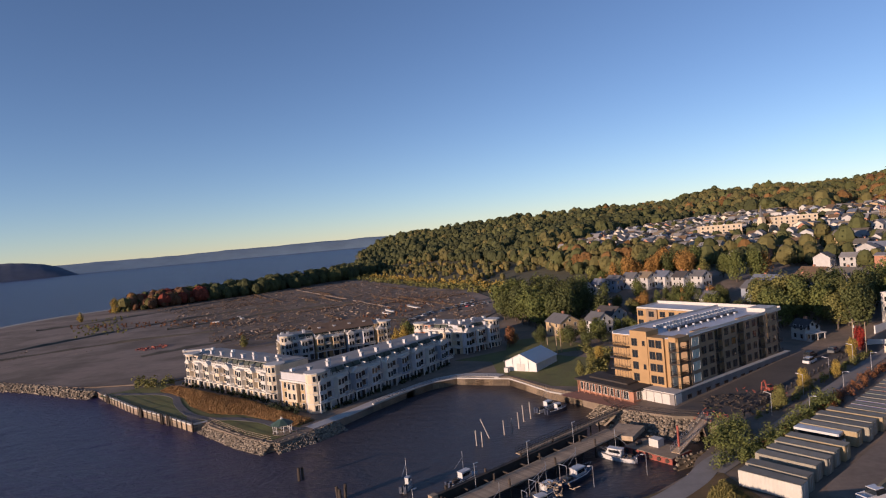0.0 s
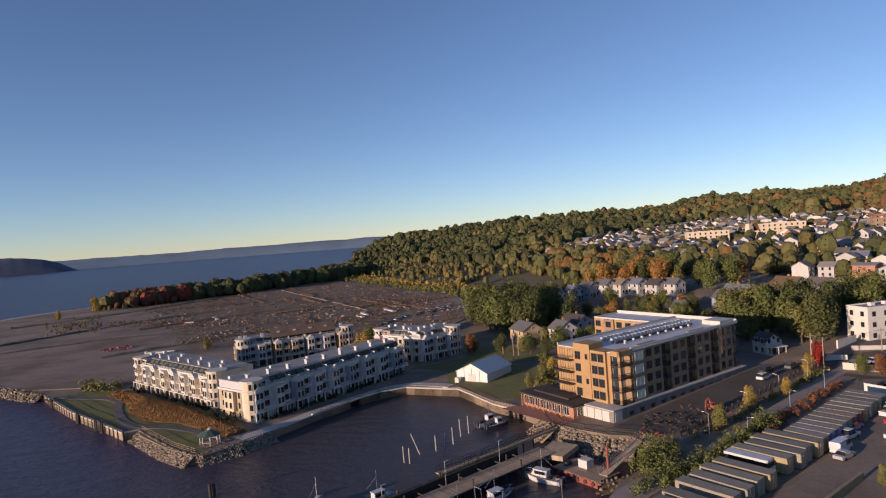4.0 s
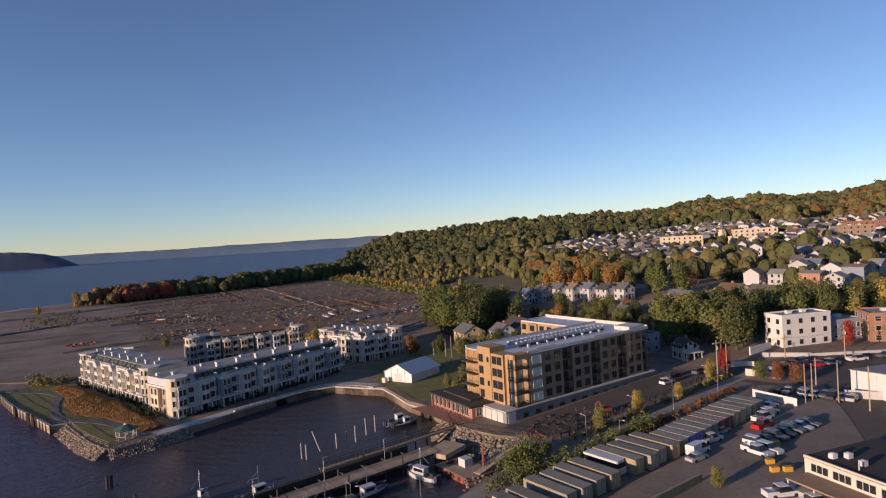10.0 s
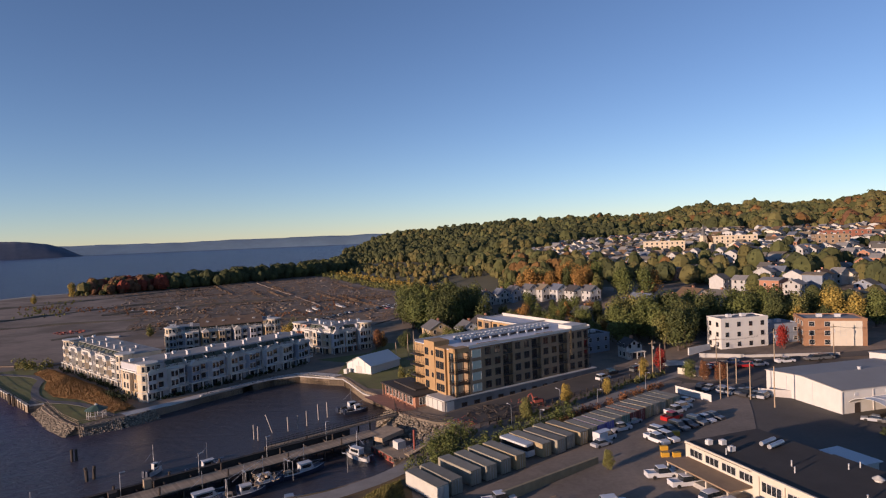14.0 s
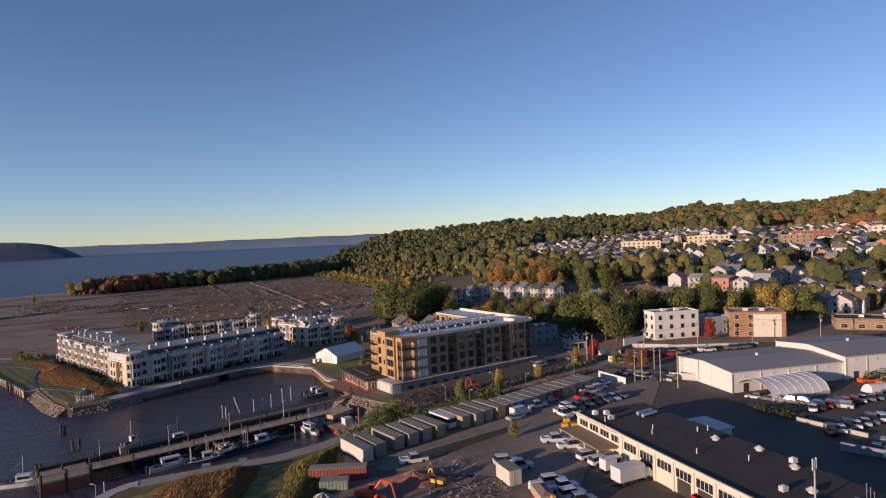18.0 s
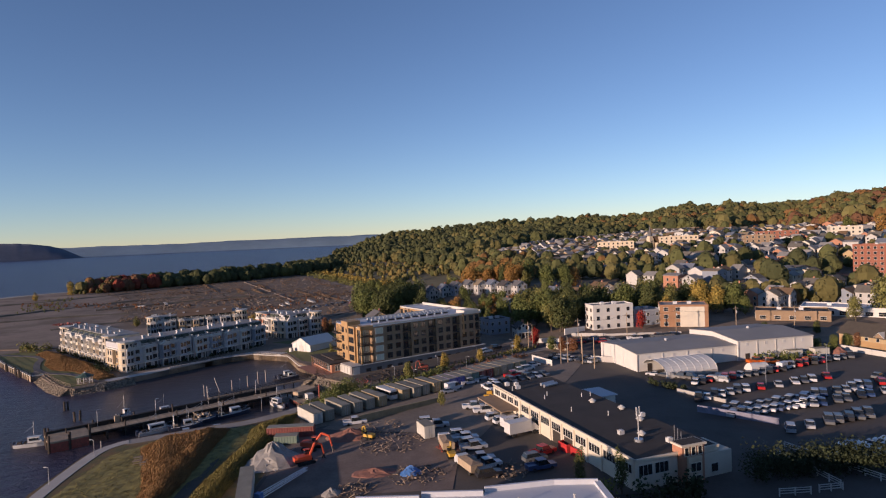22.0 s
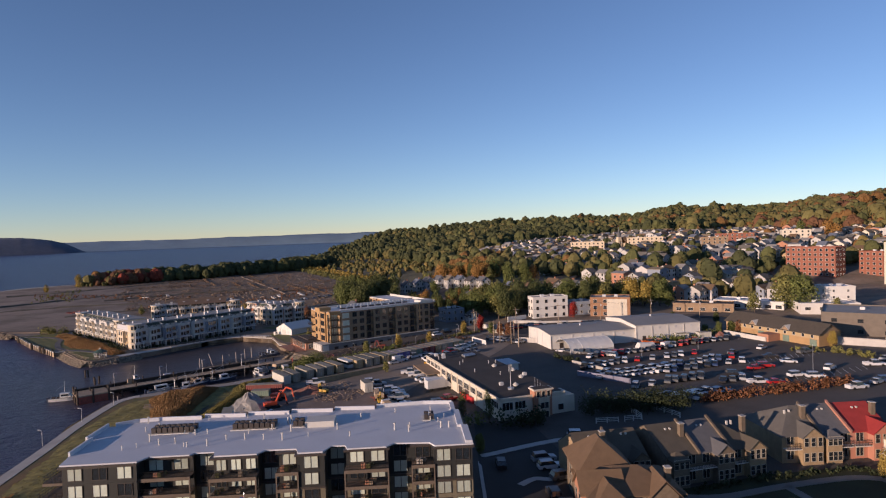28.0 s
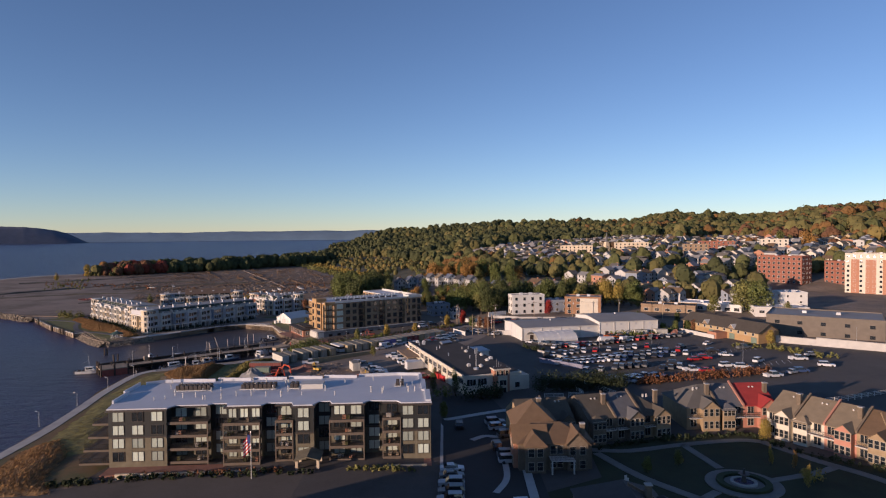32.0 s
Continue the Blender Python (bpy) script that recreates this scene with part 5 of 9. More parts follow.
for s, col, back in ((0, "white", 0), (3.3, "grey", 0.4), (8.0, "grey", 1.0), (11.4, "grey", 0.6), (15.0, "grey", 0.8), (18.4, "tan", 0.4), (26.0, "tan", 1.0), (29.2, "grey", 0.2), (32.4, "grey", 0.6), (35.7, "tan", 0)):
    nx, ny = -1.6 + 0.8 * s, 93.2 + 0.6 * s
    trailer(nx - 0.6 * (4.7 + back), ny + 0.8 * (4.7 + back), 127 + RND.uniform(-1, 1), 9.4, shared_mat("container_" + col), f"long {col} storage trailer in the yard row")
for i, col in enumerate(("tan", "blue", "blue", "grey", "green", "red", "red", "tan", "grey", "grey", "tan", "green")):
    nx, ny = 29.5 + 0.8 * 2.75 * i, 116.5 + 0.6 * 2.75 * i
    trailer(nx - 0.6 * 3.6, ny + 0.8 * 3.6, 127 + RND.uniform(-2, 2), 6.8, shared_mat("container_" + col), f"short {col} shipping container in the yard row", 2.5, "shipping_container")
trailer(-6.2, 85.4, 2, 10.5, shared_mat("container_red"), "long rust-red container by the scrap heap", 2.3)
trailer(-6, 52.5, 105, 16, shared_mat("container_white"), "long white container beside the reeds", 2.7)
trailer(24.7, 79, 112, 5.0, shared_mat("container_white"), "white container in the scrap yard", 2.6, "shipping_container")
trailer(-6.2, 81.2, 2, 5.0, shared_mat("container_green"), "green ribbed container beside the red one", 1.6, "shipping_container")


def bus(x, y, rz):
    b = thing("minibus", "white and black shuttle bus parked between trailers", "bus", pose(x, y, ground_z(x, y) + 0.05, 0, 0, rz))
    part("body", M().prism([(-3.9, -1.15), (3.5, -1.15), (3.9, -0.9), (3.9, 0.9), (3.5, 1.15), (-3.9, 1.15)], 0.4, 1.5), HULL_WHITE, b)
    part("window_band", M().prism([(-3.85, -1.12), (3.4, -1.12), (3.7, -0.9), (3.7, 0.9), (3.4, 1.12), (-3.85, 1.12)], 1.5, 2.3), GLASS, b)
    part("roof", M().prism([(-3.9, -1.15), (3.3, -1.15), (3.5, -0.9), (3.5, 0.9), (3.3, 1.15), (-3.9, 1.15)], 2.3, 2.75), HULL_WHITE, b)
    for u in (-2.4, 2.5):
        for s in (-1, 1):
            part("wheel", shared("wheel", lambda: None), TYRE, b, "", pose(u, s * 1.05, 0))


car("sedan", 1, 30, 113, 30)
bus(13.2, 112.5, -53)
rc = random.Random(5)
for x, y, rz, k, c in ((36, 96.5, 5, "pickup", 0), (38.5, 92.5, 8, "pickup", 0), (41.5, 98.5, 0, "pickup", 0), (40.5, 86.5, 20, "suv", 0), (42, 83.5, 20, "suv", 0), (43.8, 81, 20, "van", 0), (32, 76.5, 15, "suv", 0), (33, 73.7, 15, "pickup", 0),
                       (34, 71, 15, "suv", 0), (34.5, 68.3, 15, "pickup", 1), (36.5, 58.5, 20, "pickup", 0), (35.5, 61.5, 15, "pickup", 1), (27, 84, 10, "pickup", 1), (25, 87, 10, "suv", 0), (31.5, 116, 35, "van", 0), (36, 121, 25, "pickup", 0),
                       (40, 125, 35, "sedan", 1), (51.5, 130.5, 30, "pickup", 0), (54.5, 133.5, 30, "suv", 0), (49, 126, 30, "pickup", 4), (57, 138, 30, "sedan", 0), (44.5, 91, -60, "sedan", 3), (47.5, 63, 30, "pickup", 4), (46, 56, 20, "pickup", 5),
                       (45.5, 60, 20, "suv", 3), (36.5, 54.5, 20, "suv", 2), (7.5, 91, 20, "pickup", 0), (43, 117, -60, "suv", 0), (45.5, 118, -60, "sedan", 2), (48, 119.5, -60, "suv", 3), (50.5, 121, -60, "sedan", 2), (53, 122.5, -60, "suv", 3), (55.5, 124, -60, "sedan", 0),
                       (58, 125.5, -60, "sedan", 3), (41, 113, -65, "pickup", 0), (43.5, 113.6, -65, "suv", 0)):
    car(k, c, x, y, rz + rc.uniform(-3, 3), "yard vehicles")
# big lot
rl = random.Random(11)
car_row((90, 93), (104, 99), 7, 70, rl, colours=(0, 1, 3, 2), group="cars in the big lot")
car_row((106, 99), (132, 107), 11, 70, rl, skip=0.2)
car_row((93, 107), (124, 117), 14, 60, rl, skip=0.1, colours=(0, 4, 4, 2, 3, 1))
car_row((128, 120), (150, 128), 9, 60, rl, skip=0.2)
car_row((92, 83), (112, 88), 12, 45, rl, colours=(0, 1, 5, 3))
car_row((92, 79.5), (114, 85), 12, 45, rl, colours=(0, 1, 1, 5))
car_row((114, 90), (140, 99), 12, 65, rl, skip=0.15)
car_row((112, 84), (138, 92), 12, 65, rl, skip=0.15)
car_row((98, 69), (118, 75), 9, 65, rl, colours=(2, 3, 3, 1), skip=0.15)
car_row((100, 56), (116, 60), 11, 40, rl, colours=(0, 1, 0, 5), skip=0.05)
car_row((101, 53.5), (118, 57), 9, 40, rl, colours=(0, 1, 5), skip=0.1)
car_row((119, 69), (128, 72), 4, 65, rl, colours=(2, 3, 1))
car_row((88, 118), (102, 108), 8, 140, rl, colours=(2, 3, 2, 1), skip=0.1)
for x, y, c, k in ((141, 104, 3, "sedan"), (143, 72, 0, "suv"), (147, 70, 0, "suv"), (150, 88, 0, "sedan"), (156, 78, 0, "suv"), (158, 62, 1, "sedan"), (161, 63, 5, "suv"), (150, 58, 0, "pickup"), (137, 82, 4, "sedan"), (141, 84, 4, "suv"), (153, 109, 0, "sedan"),
                   (162, 100, 3, "pickup"), (170, 80, 0, "pickup"), (173, 70, 0, "suv"), (134, 66, 4, "sedan"), (130, 67, 0, "pickup"), (125, 118, 0, "van"), (121, 121, 0, "sedan"), (178, 86, 1, "sedan"), (128, 76, 2, "suv"), (149, 96, 2, "sedan")):
    car(k, c, x, y, rl.uniform(-20, 40), "cars in the big lot")
# hillside street, tan lot, court drive
car_row((70, 166), (84, 171), 6, 15, rl, group="cars on the street")
car_row((86, 168.5), (112, 171.5), 7, 5, rl, skip=0.3, group="cars on the street")
car_row((66, 149), (74, 142), 8, 40, rl, colours=(2, 3, 2, 1, 5), group="cars on the street")
car_row((68, 146), (76, 139), 7, 40, rl, colours=(2, 3, 1), group="cars on the street")
for x, y, c in ((44, 164, 0), (56, 172, 3), (48, 170, 2)):
    car("suv", c, x, y, 35, "cars on the street")
car_row((55, -27), (55.5, -4), 8, 3, rl, colours=(0, 1, 3, 2), kinds=("suv", "sedan"), skip=0.15, group="cars in the court drive")
for x, y, c, rz in ((66, 24, 1, 10), (66.5, 20, 0, 10), (68, 15, 3, 15), (75, 34, 0, -5), (65, 8, 2, 95), (67, 3, 3, 5), (67, 0, 1, 5), (67.4, -20, 0, 5), (57.5, 22, 2, 90)):
    car("suv", c, x, y, rz, "cars in the court drive")
car_row((-46, 372), (-2, 384), 14, 70, rl, skip=0.25, group="cars in the far lot")
car_row((-38, 392), (-6, 402), 6, 70, rl, skip=0.3, group="cars in the far lot")
sheet("far_lot_asphalt", [(-60, 362), (0, 366), (8, 400), (-24, 416), (-58, 396)], 0.06, ASPHALT, "asphalt car park at the field edge", "asphalt")

# drive behind the terraces with parked cars
path_strip("field_drive", [(-88, 280), (-80, 296), (-72.7, 314), (-66, 338), (-57, 359), (-39.6, 386), (-20.8, 398), (3, 418)], 7.0, ASPHALT, "grey drive curving behind the terraces", "road", dz=0.55)
rd = random.Random(19)
for p0, p1, n in (((-70, 340), (-58, 366), 6), ((-52, 366), (-36, 384), 6)):
    car_row(p0, p1, n, math.degrees(math.atan2(p1[1] - p0[1], p1[0] - p0[0])) + 60, rd, ("sedan", "suv"), (0, 1, 3, 5, 2), 0.1, "cars on the field drive")

sheet("terrace_lawn", [(-50, 224), (-30, 231), (-27, 250), (-8, 246), (0, 216), (-14, 214.5), (-37, 214.5)], 0.07, GRASS, "lawn between terraces and apartments", "lawn")

# ---- garage building with dark roof ----
def garage_building():
    b = thing("garage_building", "long cream garage building, dark flat roof, brick entrance tower", "building", frame_of((59.5, 45), (79.5, 52), 3.7))
    W, Lg, H = 17.0, 57.0, 5.0
    part("wall", M().box(0, W, 0, 42, -1, H), CREAM, b)
    part("rear_wall", M().box(0.6, W, 42, Lg, -1, H - 0.2), CREAM, b)
    part("roof", M().box(-0.1, W + 0.1, -0.1, 42, H, H + 0.15), ROOF_DARK, b, "dark tar roof")
    part("rear_roof", M().box(0.4, W + 0.1, 42, Lg + 0.1, H - 0.2, H - 0.05), ROOF_DARK, b)
    part("parapet", M().box(-0.2, 0.15, -0.2, 42, H, H + 0.45).box(-0.2, W, -0.2, 0.1, H, H + 0.45).box(0.4, 0.7, 42, Lg, H - 0.2, H + 0.2), CREAM, b)
    for i in range(9):
        y = 2.5 + i * 4.5
        window(b, 0, y, 2.9, -90, 3.4, 1.4, TRIM, GLASS, "grid")
        part("pilaster", M().box(-0.25, 0, y + 2.1, y + 2.5, -1, H), CREAM, b)
        if i in (4, 5, 7):
            part("garage_door", M().box(-0.06, 0, y - 1.5, y + 1.5, 0, 2.7), DARK_TRIM, b)
    for i in range(4):
        window(b, 0.6, 43.6 + i * 3.6, 3.0, -90, 2.8, 1.2, TRIM, GLASS, "grid")
    part("loading_canopy", M().box(-4.0, 0.6, 42.5, Lg - 0.5, 2.3, 2.55), BRICK_BROWN, b)
    part("loading_dock", M().box(-3.4, 0.6, 43, Lg - 1, -0.5, 0.9), CONCRETE, b)
    for i in range(4):
        part("canopy_post", M().box(-3.9, -3.7, 43 + i * 4.4, 43.2 + i * 4.4, -1, 2.3), CREAM, b)
    for i in range(2):
        window(b, 2.0 + i * 3.2, 0, 2.6, 0, 2.6, 1.7, TRIM, GLASS, "grid")
    window(b, 15.5, -0.6, 1.2, 0, 1.4, 1.4, TRIM, GLASS)
    part("wing_wall", M().box(12.3, 19.2, -0.6, 6, -1, H - 0.6), CREAM, b)
    part("brick_tower", M().box(8.4, 12.9, -1.2, 1.2, -1, H + 1.5), BRICK_PINK, b)
    part("tower_cornice", M().box(8.1, 13.2, -1.5, 1.4, H + 1.5, H + 1.85), CREAM, b)
    part("tower_roof", M().box(8.4, 12.9, -1.2, 1.2, H + 1.85, H + 1.9), ROOF_DARK, b)
    part("tower_stone", M().box(9.3, 12.0, -1.7, -1.2, -1, H - 0.2), STONE, b)
    for k in (9.3, 10.65, 12.0):
        window(b, k, -1.2, H - 0.05, 0, 0.75, 1.3, CREAM)
    for z in (0.3, 2.4):
        window(b, 10.65, -1.7, z, 0, 2.0, 1.4, CREAM, GLASS, "grid")
    part("rear_annex", M().box(W + 1.5, W + 7.5, 40, 47, -0.5, 3.4), WHITE, b)
    part("annex_roof", M().box(W + 1.1, W + 7.9, 39.6, 47.4, 3.4, 3.6), ROOF_WHITE, b)
    window(b, W + 4.0, 40, 1.3, 0, 1.8, 1.3, DARK_TRIM)
    rnd = random.Random(3)
    for x, y in ((13, 32), (15.5, 25), (14, 17), (9, 10)):
        v = part("roof_vent", M().cyl(x, y, H + 0.15, H + 0.5, 0.55, 0.5, 10).cyl(x, y, H + 0.5, H + 1.0, 0.85, 0.15, 10), TRIM, b)
    for x, y in ((6, 12), (11, 5), (3, 54), (4, 50), (5, 53), (16, 19)):
        part("roof_unit", M().box(x - 0.5, x + 0.5, y - 0.4, y + 0.4, H + 0.1, H + 0.9).cyl(x, y, H + 0.9, H + 1.0, 0.32, n=10), AC_GREY, b)
    for i in range(7):
        x, y = rnd.uniform(2, 15.5), rnd.uniform(20, 55)
        part("vent_pipe", M().cyl(x, y, H, H + 1.1, 0.13, n=6), LIGHT_METAL, b)
    m = part("antenna_mast", M().cyl(6.5, 7.5, H, H + 6.0, 0.12, n=6), LIGHT_METAL, b)
    part("mast_antenna", M().cyl(6.2, 7.5, H + 4.6, H + 6.2, 0.14, n=6).cyl(6.8, 7.5, H + 4.8, H + 6.3, 0.14, n=6).cyl(6.5, 7.5, H + 0.1, H + 0.6, 0.8, n=10), LIGHT_METAL, m)
    for x in (11.2, 11.9, 12.6):
        part("whip_antenna", M().cyl(x, 3.9, H, H + 3.4 - (x - 11.2), 0.06, n=5), LIGHT_METAL, b)
    tk = part("roof_duct", M().beam((10, 48, H + 0.5), (14, 49, H + 0.5), 0.4, 8).beam((10, 49.6, H + 0.5), (14, 50.6, H + 0.5), 0.4, 8), LIGHT_METAL, b)
    return b


garage_building()


# ---- metal warehouses and arched shelter ----
def warehouse(label, p0, p1, depth, z0, h, rise, bays, name="warehouse"):
    L = math.hypot(p1[0] - p0[0], p1[1] - p0[1])
    b = thing(name, label, "warehouse", frame_of(p0, p1, z0))
    m = M().add([(0, 0, -1), (0, depth, -1), (0, depth, h), (0, depth / 2, h + rise), (0, 0, h), (L, 0, -1), (L, depth, -1), (L, depth, h), (L, depth / 2, h + rise), (L, 0, h)],
                [(0, 4, 3, 2, 1), (5, 6, 7, 8, 9), (0, 5, 9, 4), (1, 2, 7, 6)])
    part("wall", m, WHITE, b)
    part("roof", M().gable(0, L, 0, depth, h, h + rise, "x", 0.25, 0.15), ROOF_GREY, b, "grey ribbed metal roof")
    for i in range(bays + 1):
        part("downpipe", M().box(L * i / bays - 0.12, L * i / bays + 0.12, -0.18, 0, -1, h), KERB, b)
    part("gutter", M().box(-0.2, L + 0.2, -0.35, -0.05, h - 0.25, h), TRIM, b)
    for i in range(bays):
        part("wall_vent", M().box(L * (i + 0.4) / bays, L * (i + 0.4) / bays + 0.9, -0.08, 0, h - 1.5, h - 0.7), AC_GREY, b)
    for i in range(14):
        u = L * (i + 0.5) / 14
        part("roof_seam", M().add([(u - 0.04, -0.2, h + 0.16), (u + 0.04, -0.2, h + 0.16), (u + 0.04, depth / 2, h + rise + 0.22), (u - 0.04, depth / 2, h + rise + 0.22)], [(0, 1, 2, 3)]), ROOF_GREY, b)
    door(b, L * 0.12, 0, 0, 0, 1.2, 2.2)
    for k in (0.35, 0.7):
        part("side_groove", M().box(-0.06, 0, depth * k, depth * k + 0.2, 0, h), AC_GREY, b)
    part("roof_vent", M().cyl(L * 0.5, depth * 0.5, h + rise, h + rise + 0.8, 0.4, n=8), AC_GREY, b)
    return b


warehouse("white metal warehouse with a low grey roof", (85.2, 123.8), (117.6, 131.2), 22, 4.3, 5.2, 0.9, 4)
warehouse("taller white metal warehouse joined to its neighbour", (117.9, 130.4), (143.3, 135.2), 25, 4.6, 6.2, 1.2, 4)


def arch_shelter():
    L, R = 17.0, 5.6
    b = thing("arch_shelter", "white fabric arched shelter on low concrete walls", "shelter", frame_of((88.5, 119.5), (104.5, 124.5), 4.4))
    n = 14
    m, ribs = M(), M()
    pts = [(-R * math.cos(math.pi * i / n), 1.0 + 3.2 * math.sin(math.pi * i / n)) for i in range(n + 1)]
    for i in range(n):
        (y0, z0), (y1, z1) = pts[i], pts[i + 1]
        m.add([(0, y0, z0), (L, y0, z0), (L, y1, z1), (0, y1, z1), (0, y0 * 0.985, z0 - 0.06), (L, y0 * 0.985, z0 - 0.06), (L, y1 * 0.985, z1 - 0.06), (0, y1 * 0.985, z1 - 0.06)], [(0, 1, 2, 3), (7, 6, 5, 4)])
    part("fabric_cover", m, TENT_WHITE, b)
    for k in range(8):
        r = M()
        for i in range(n):
            r.beam((L * k / 7, pts[i][0] * 1.01, pts[i][1] + 0.02), (L * k / 7, pts[i + 1][0] * 1.01, pts[i + 1][1] + 0.0), 0.06, 5)
        part("rib", r, TENT_WHITE, b)
    part("base_wall", M().box(0, L, -R - 0.3, -R + 0.3, -0.5, 1.05), CONCRETE, b)
    part("base_wall", M().box(0, L, R - 0.3, R + 0.3, -0.5, 1.05), CONCRETE, b)
    mm = M().add([(L - 0.1, y, z) for y, z in pts] + [(L - 0.1, -R, 0), (L - 0.1, R, 0)], [tuple(range(n + 1)) + (n + 2, n + 1)])
    part("end_wall", mm, TENT_WHITE, b)


arch_shelter()


# ---- plain blocks of flats and commercial buildings ----
def block(name, label, p0, p1, depth, z0, floors, wall_m, roof_m, win=(1.2, 1.4), gap=3.0, sides=(0, 1, 3), fh=3.0, base=0.0, pane=None, frame_m=None, accent=None, brick_bays=()):
    L = math.hypot(p1[0] - p0[0], p1[1] - p0[1])
    b = thing(name, label, "building", frame_of(p0, p1, z0))
    H = base + floors * fh
    part("wall", M().box(0, L, 0, depth, -3, H), wall_m, b)
    part("roof", M().box(0.25, L - 0.25, 0.25, depth - 0.25, H - 0.05, H + 0.1), roof_m, b)
    part("parapet", M().box(-0.08, L + 0.08, -0.08, 0.25, H - 0.3, H + 0.5).box(-0.08, L + 0.08, depth - 0.25, depth + 0.08, H - 0.3, H + 0.5).box(-0.08, 0.25, 0.25, depth - 0.25, H - 0.3, H + 0.5).box(L - 0.25, L + 0.08, 0.25, depth - 0.25, H - 0.3, H + 0.5), wall_m, b)
    spans = {0: (L, lambda u: (u, 0.0, 0)), 1: (depth, lambda u: (L, u, 90)), 2: (L, lambda u: (u, depth, 180)), 3: (depth, lambda u: (0.0, u, -90))}
    for s in sides:
        d, put = spans[s]
        n = max(1, int(d / gap))
        for i in range(n):
            for fl in range(floors):
                x, y, rz = put(d * (i + 0.5) / n)
                window(b, x, y, base + fl * fh + 0.9, rz, win[0], win[1], frame_m or TRIM, pane, "sash", whole=floors > 3 or name == "town_block")
    if accent:
        for u0, u1 in accent:
            part("accent_bay", M().box(L * u0, L * u1, -0.06, 0, -1, H - 0.3), CREAM, b)
    for u0, u1 in brick_bays:
        part("brick_bay", M().box(L * u0, L * u1, -0.05, 0, -1, H - 3.2), BRICK_PINK, b)
    for i in range(2):
        part("roof_unit", M().box(L * (0.3 + 0.3 * i), L * (0.3 + 0.3 * i) + 1.6, depth * 0.5, depth * 0.5 + 1.2, H + 0.1, H + 1.1), AC_GREY, b)
    return b


block("white_flats", "white rendered three-storey flats above a retaining wall", (88.3, 187.0), (105.0, 190.0), 7.5, 6.2, 3, WHITE, ROOF_GREY, (1.0, 1.3), 3.4, frame_m=DARK_TRIM, fh=3.2)
block("brick_flats", "weathered orange brick and cream three-storey flats", (114.6, 186.5), (131.5, 181.5), 12, 6.3, 3, FLATS_BRICK, ROOF_GREY, (1.5, 1.4), 3.6, fh=2.9, accent=((0.42, 0.92),))
block("white_flats_annex", "grey rendered flats behind the white block", (106, 192), (118, 194), 10, 6.5, 2, SIDING_BLUE, ROOF_GREY, (1.1, 1.2), 3.4)
block("brick_tower", "tall red brick apartment slab above the town", (275, 310.5), (291, 284), 12, 8.5, 7, BRICK, ROOF_GREY, (1.4, 1.4), 3.2, fh=3.1)
block("brick_tower_low", "dark red brick block beside the pale tower", (310, 290.5), (315, 276), 12, 9, 6, BRICK, ROOF_DARK, (1.4, 1.3), 3.6)
block("pale_tower", "cream and brick eight-storey block", (303, 259), (322, 240), 18, 9, 8, CREAM, ROOF_GREY, (1.3, 1.4), 3.3, accent=(), brick_bays=((0.12, 0.28), (0.4, 0.6), (0.72, 0.88)))
block("white_workshop", "white windowless-ended workshop by the willow", (222, 184), (234, 182), 12, 8, 3, WHITE, ROOF_WHITE, (0.8, 0.9), 4.5, fh=2.9)
block("low_white_store", "long low white store with a pale roof", (203, 172), (226, 167), 14, 7.6, 1, WHITE, ROOF_WHITE, (2.2, 1.2), 5.0, fh=3.4)
block("white_market", "low white commercial building with wide windows", (176, 197), (200, 179.5), 15, 7.2, 1, WHITE, ROOF_WHITE, (2.4, 1.5), 4.0, fh=3.6)
block("tan_garage", "low tan brick workshop with a flat roof", (154, 190), (177, 178.5), 12, 7.0, 1, BRICK_BROWN, ROOF_DARK, (2.0, 1.3), 5.0, fh=3.8)
block("brown_hall", "large brown metal-clad hall", (186, 130), (219, 108), 26, 5.6, 2, mat("brown_cladding", (0.15, 0.125, 0.10), 0.85, vary=0.2, scale=0.4), ROOF_GREY, (1.6, 1.2), 7.0, fh=3.9, frame_m=DARK_TRIM)
block("tan_rear_hall", "grey house block behind tan apartments", (48, 200), (57, 204), 9, 4.0, 2, SIDING_BLUE, ROOF_DARK, (1.0, 1.2), 3.0)


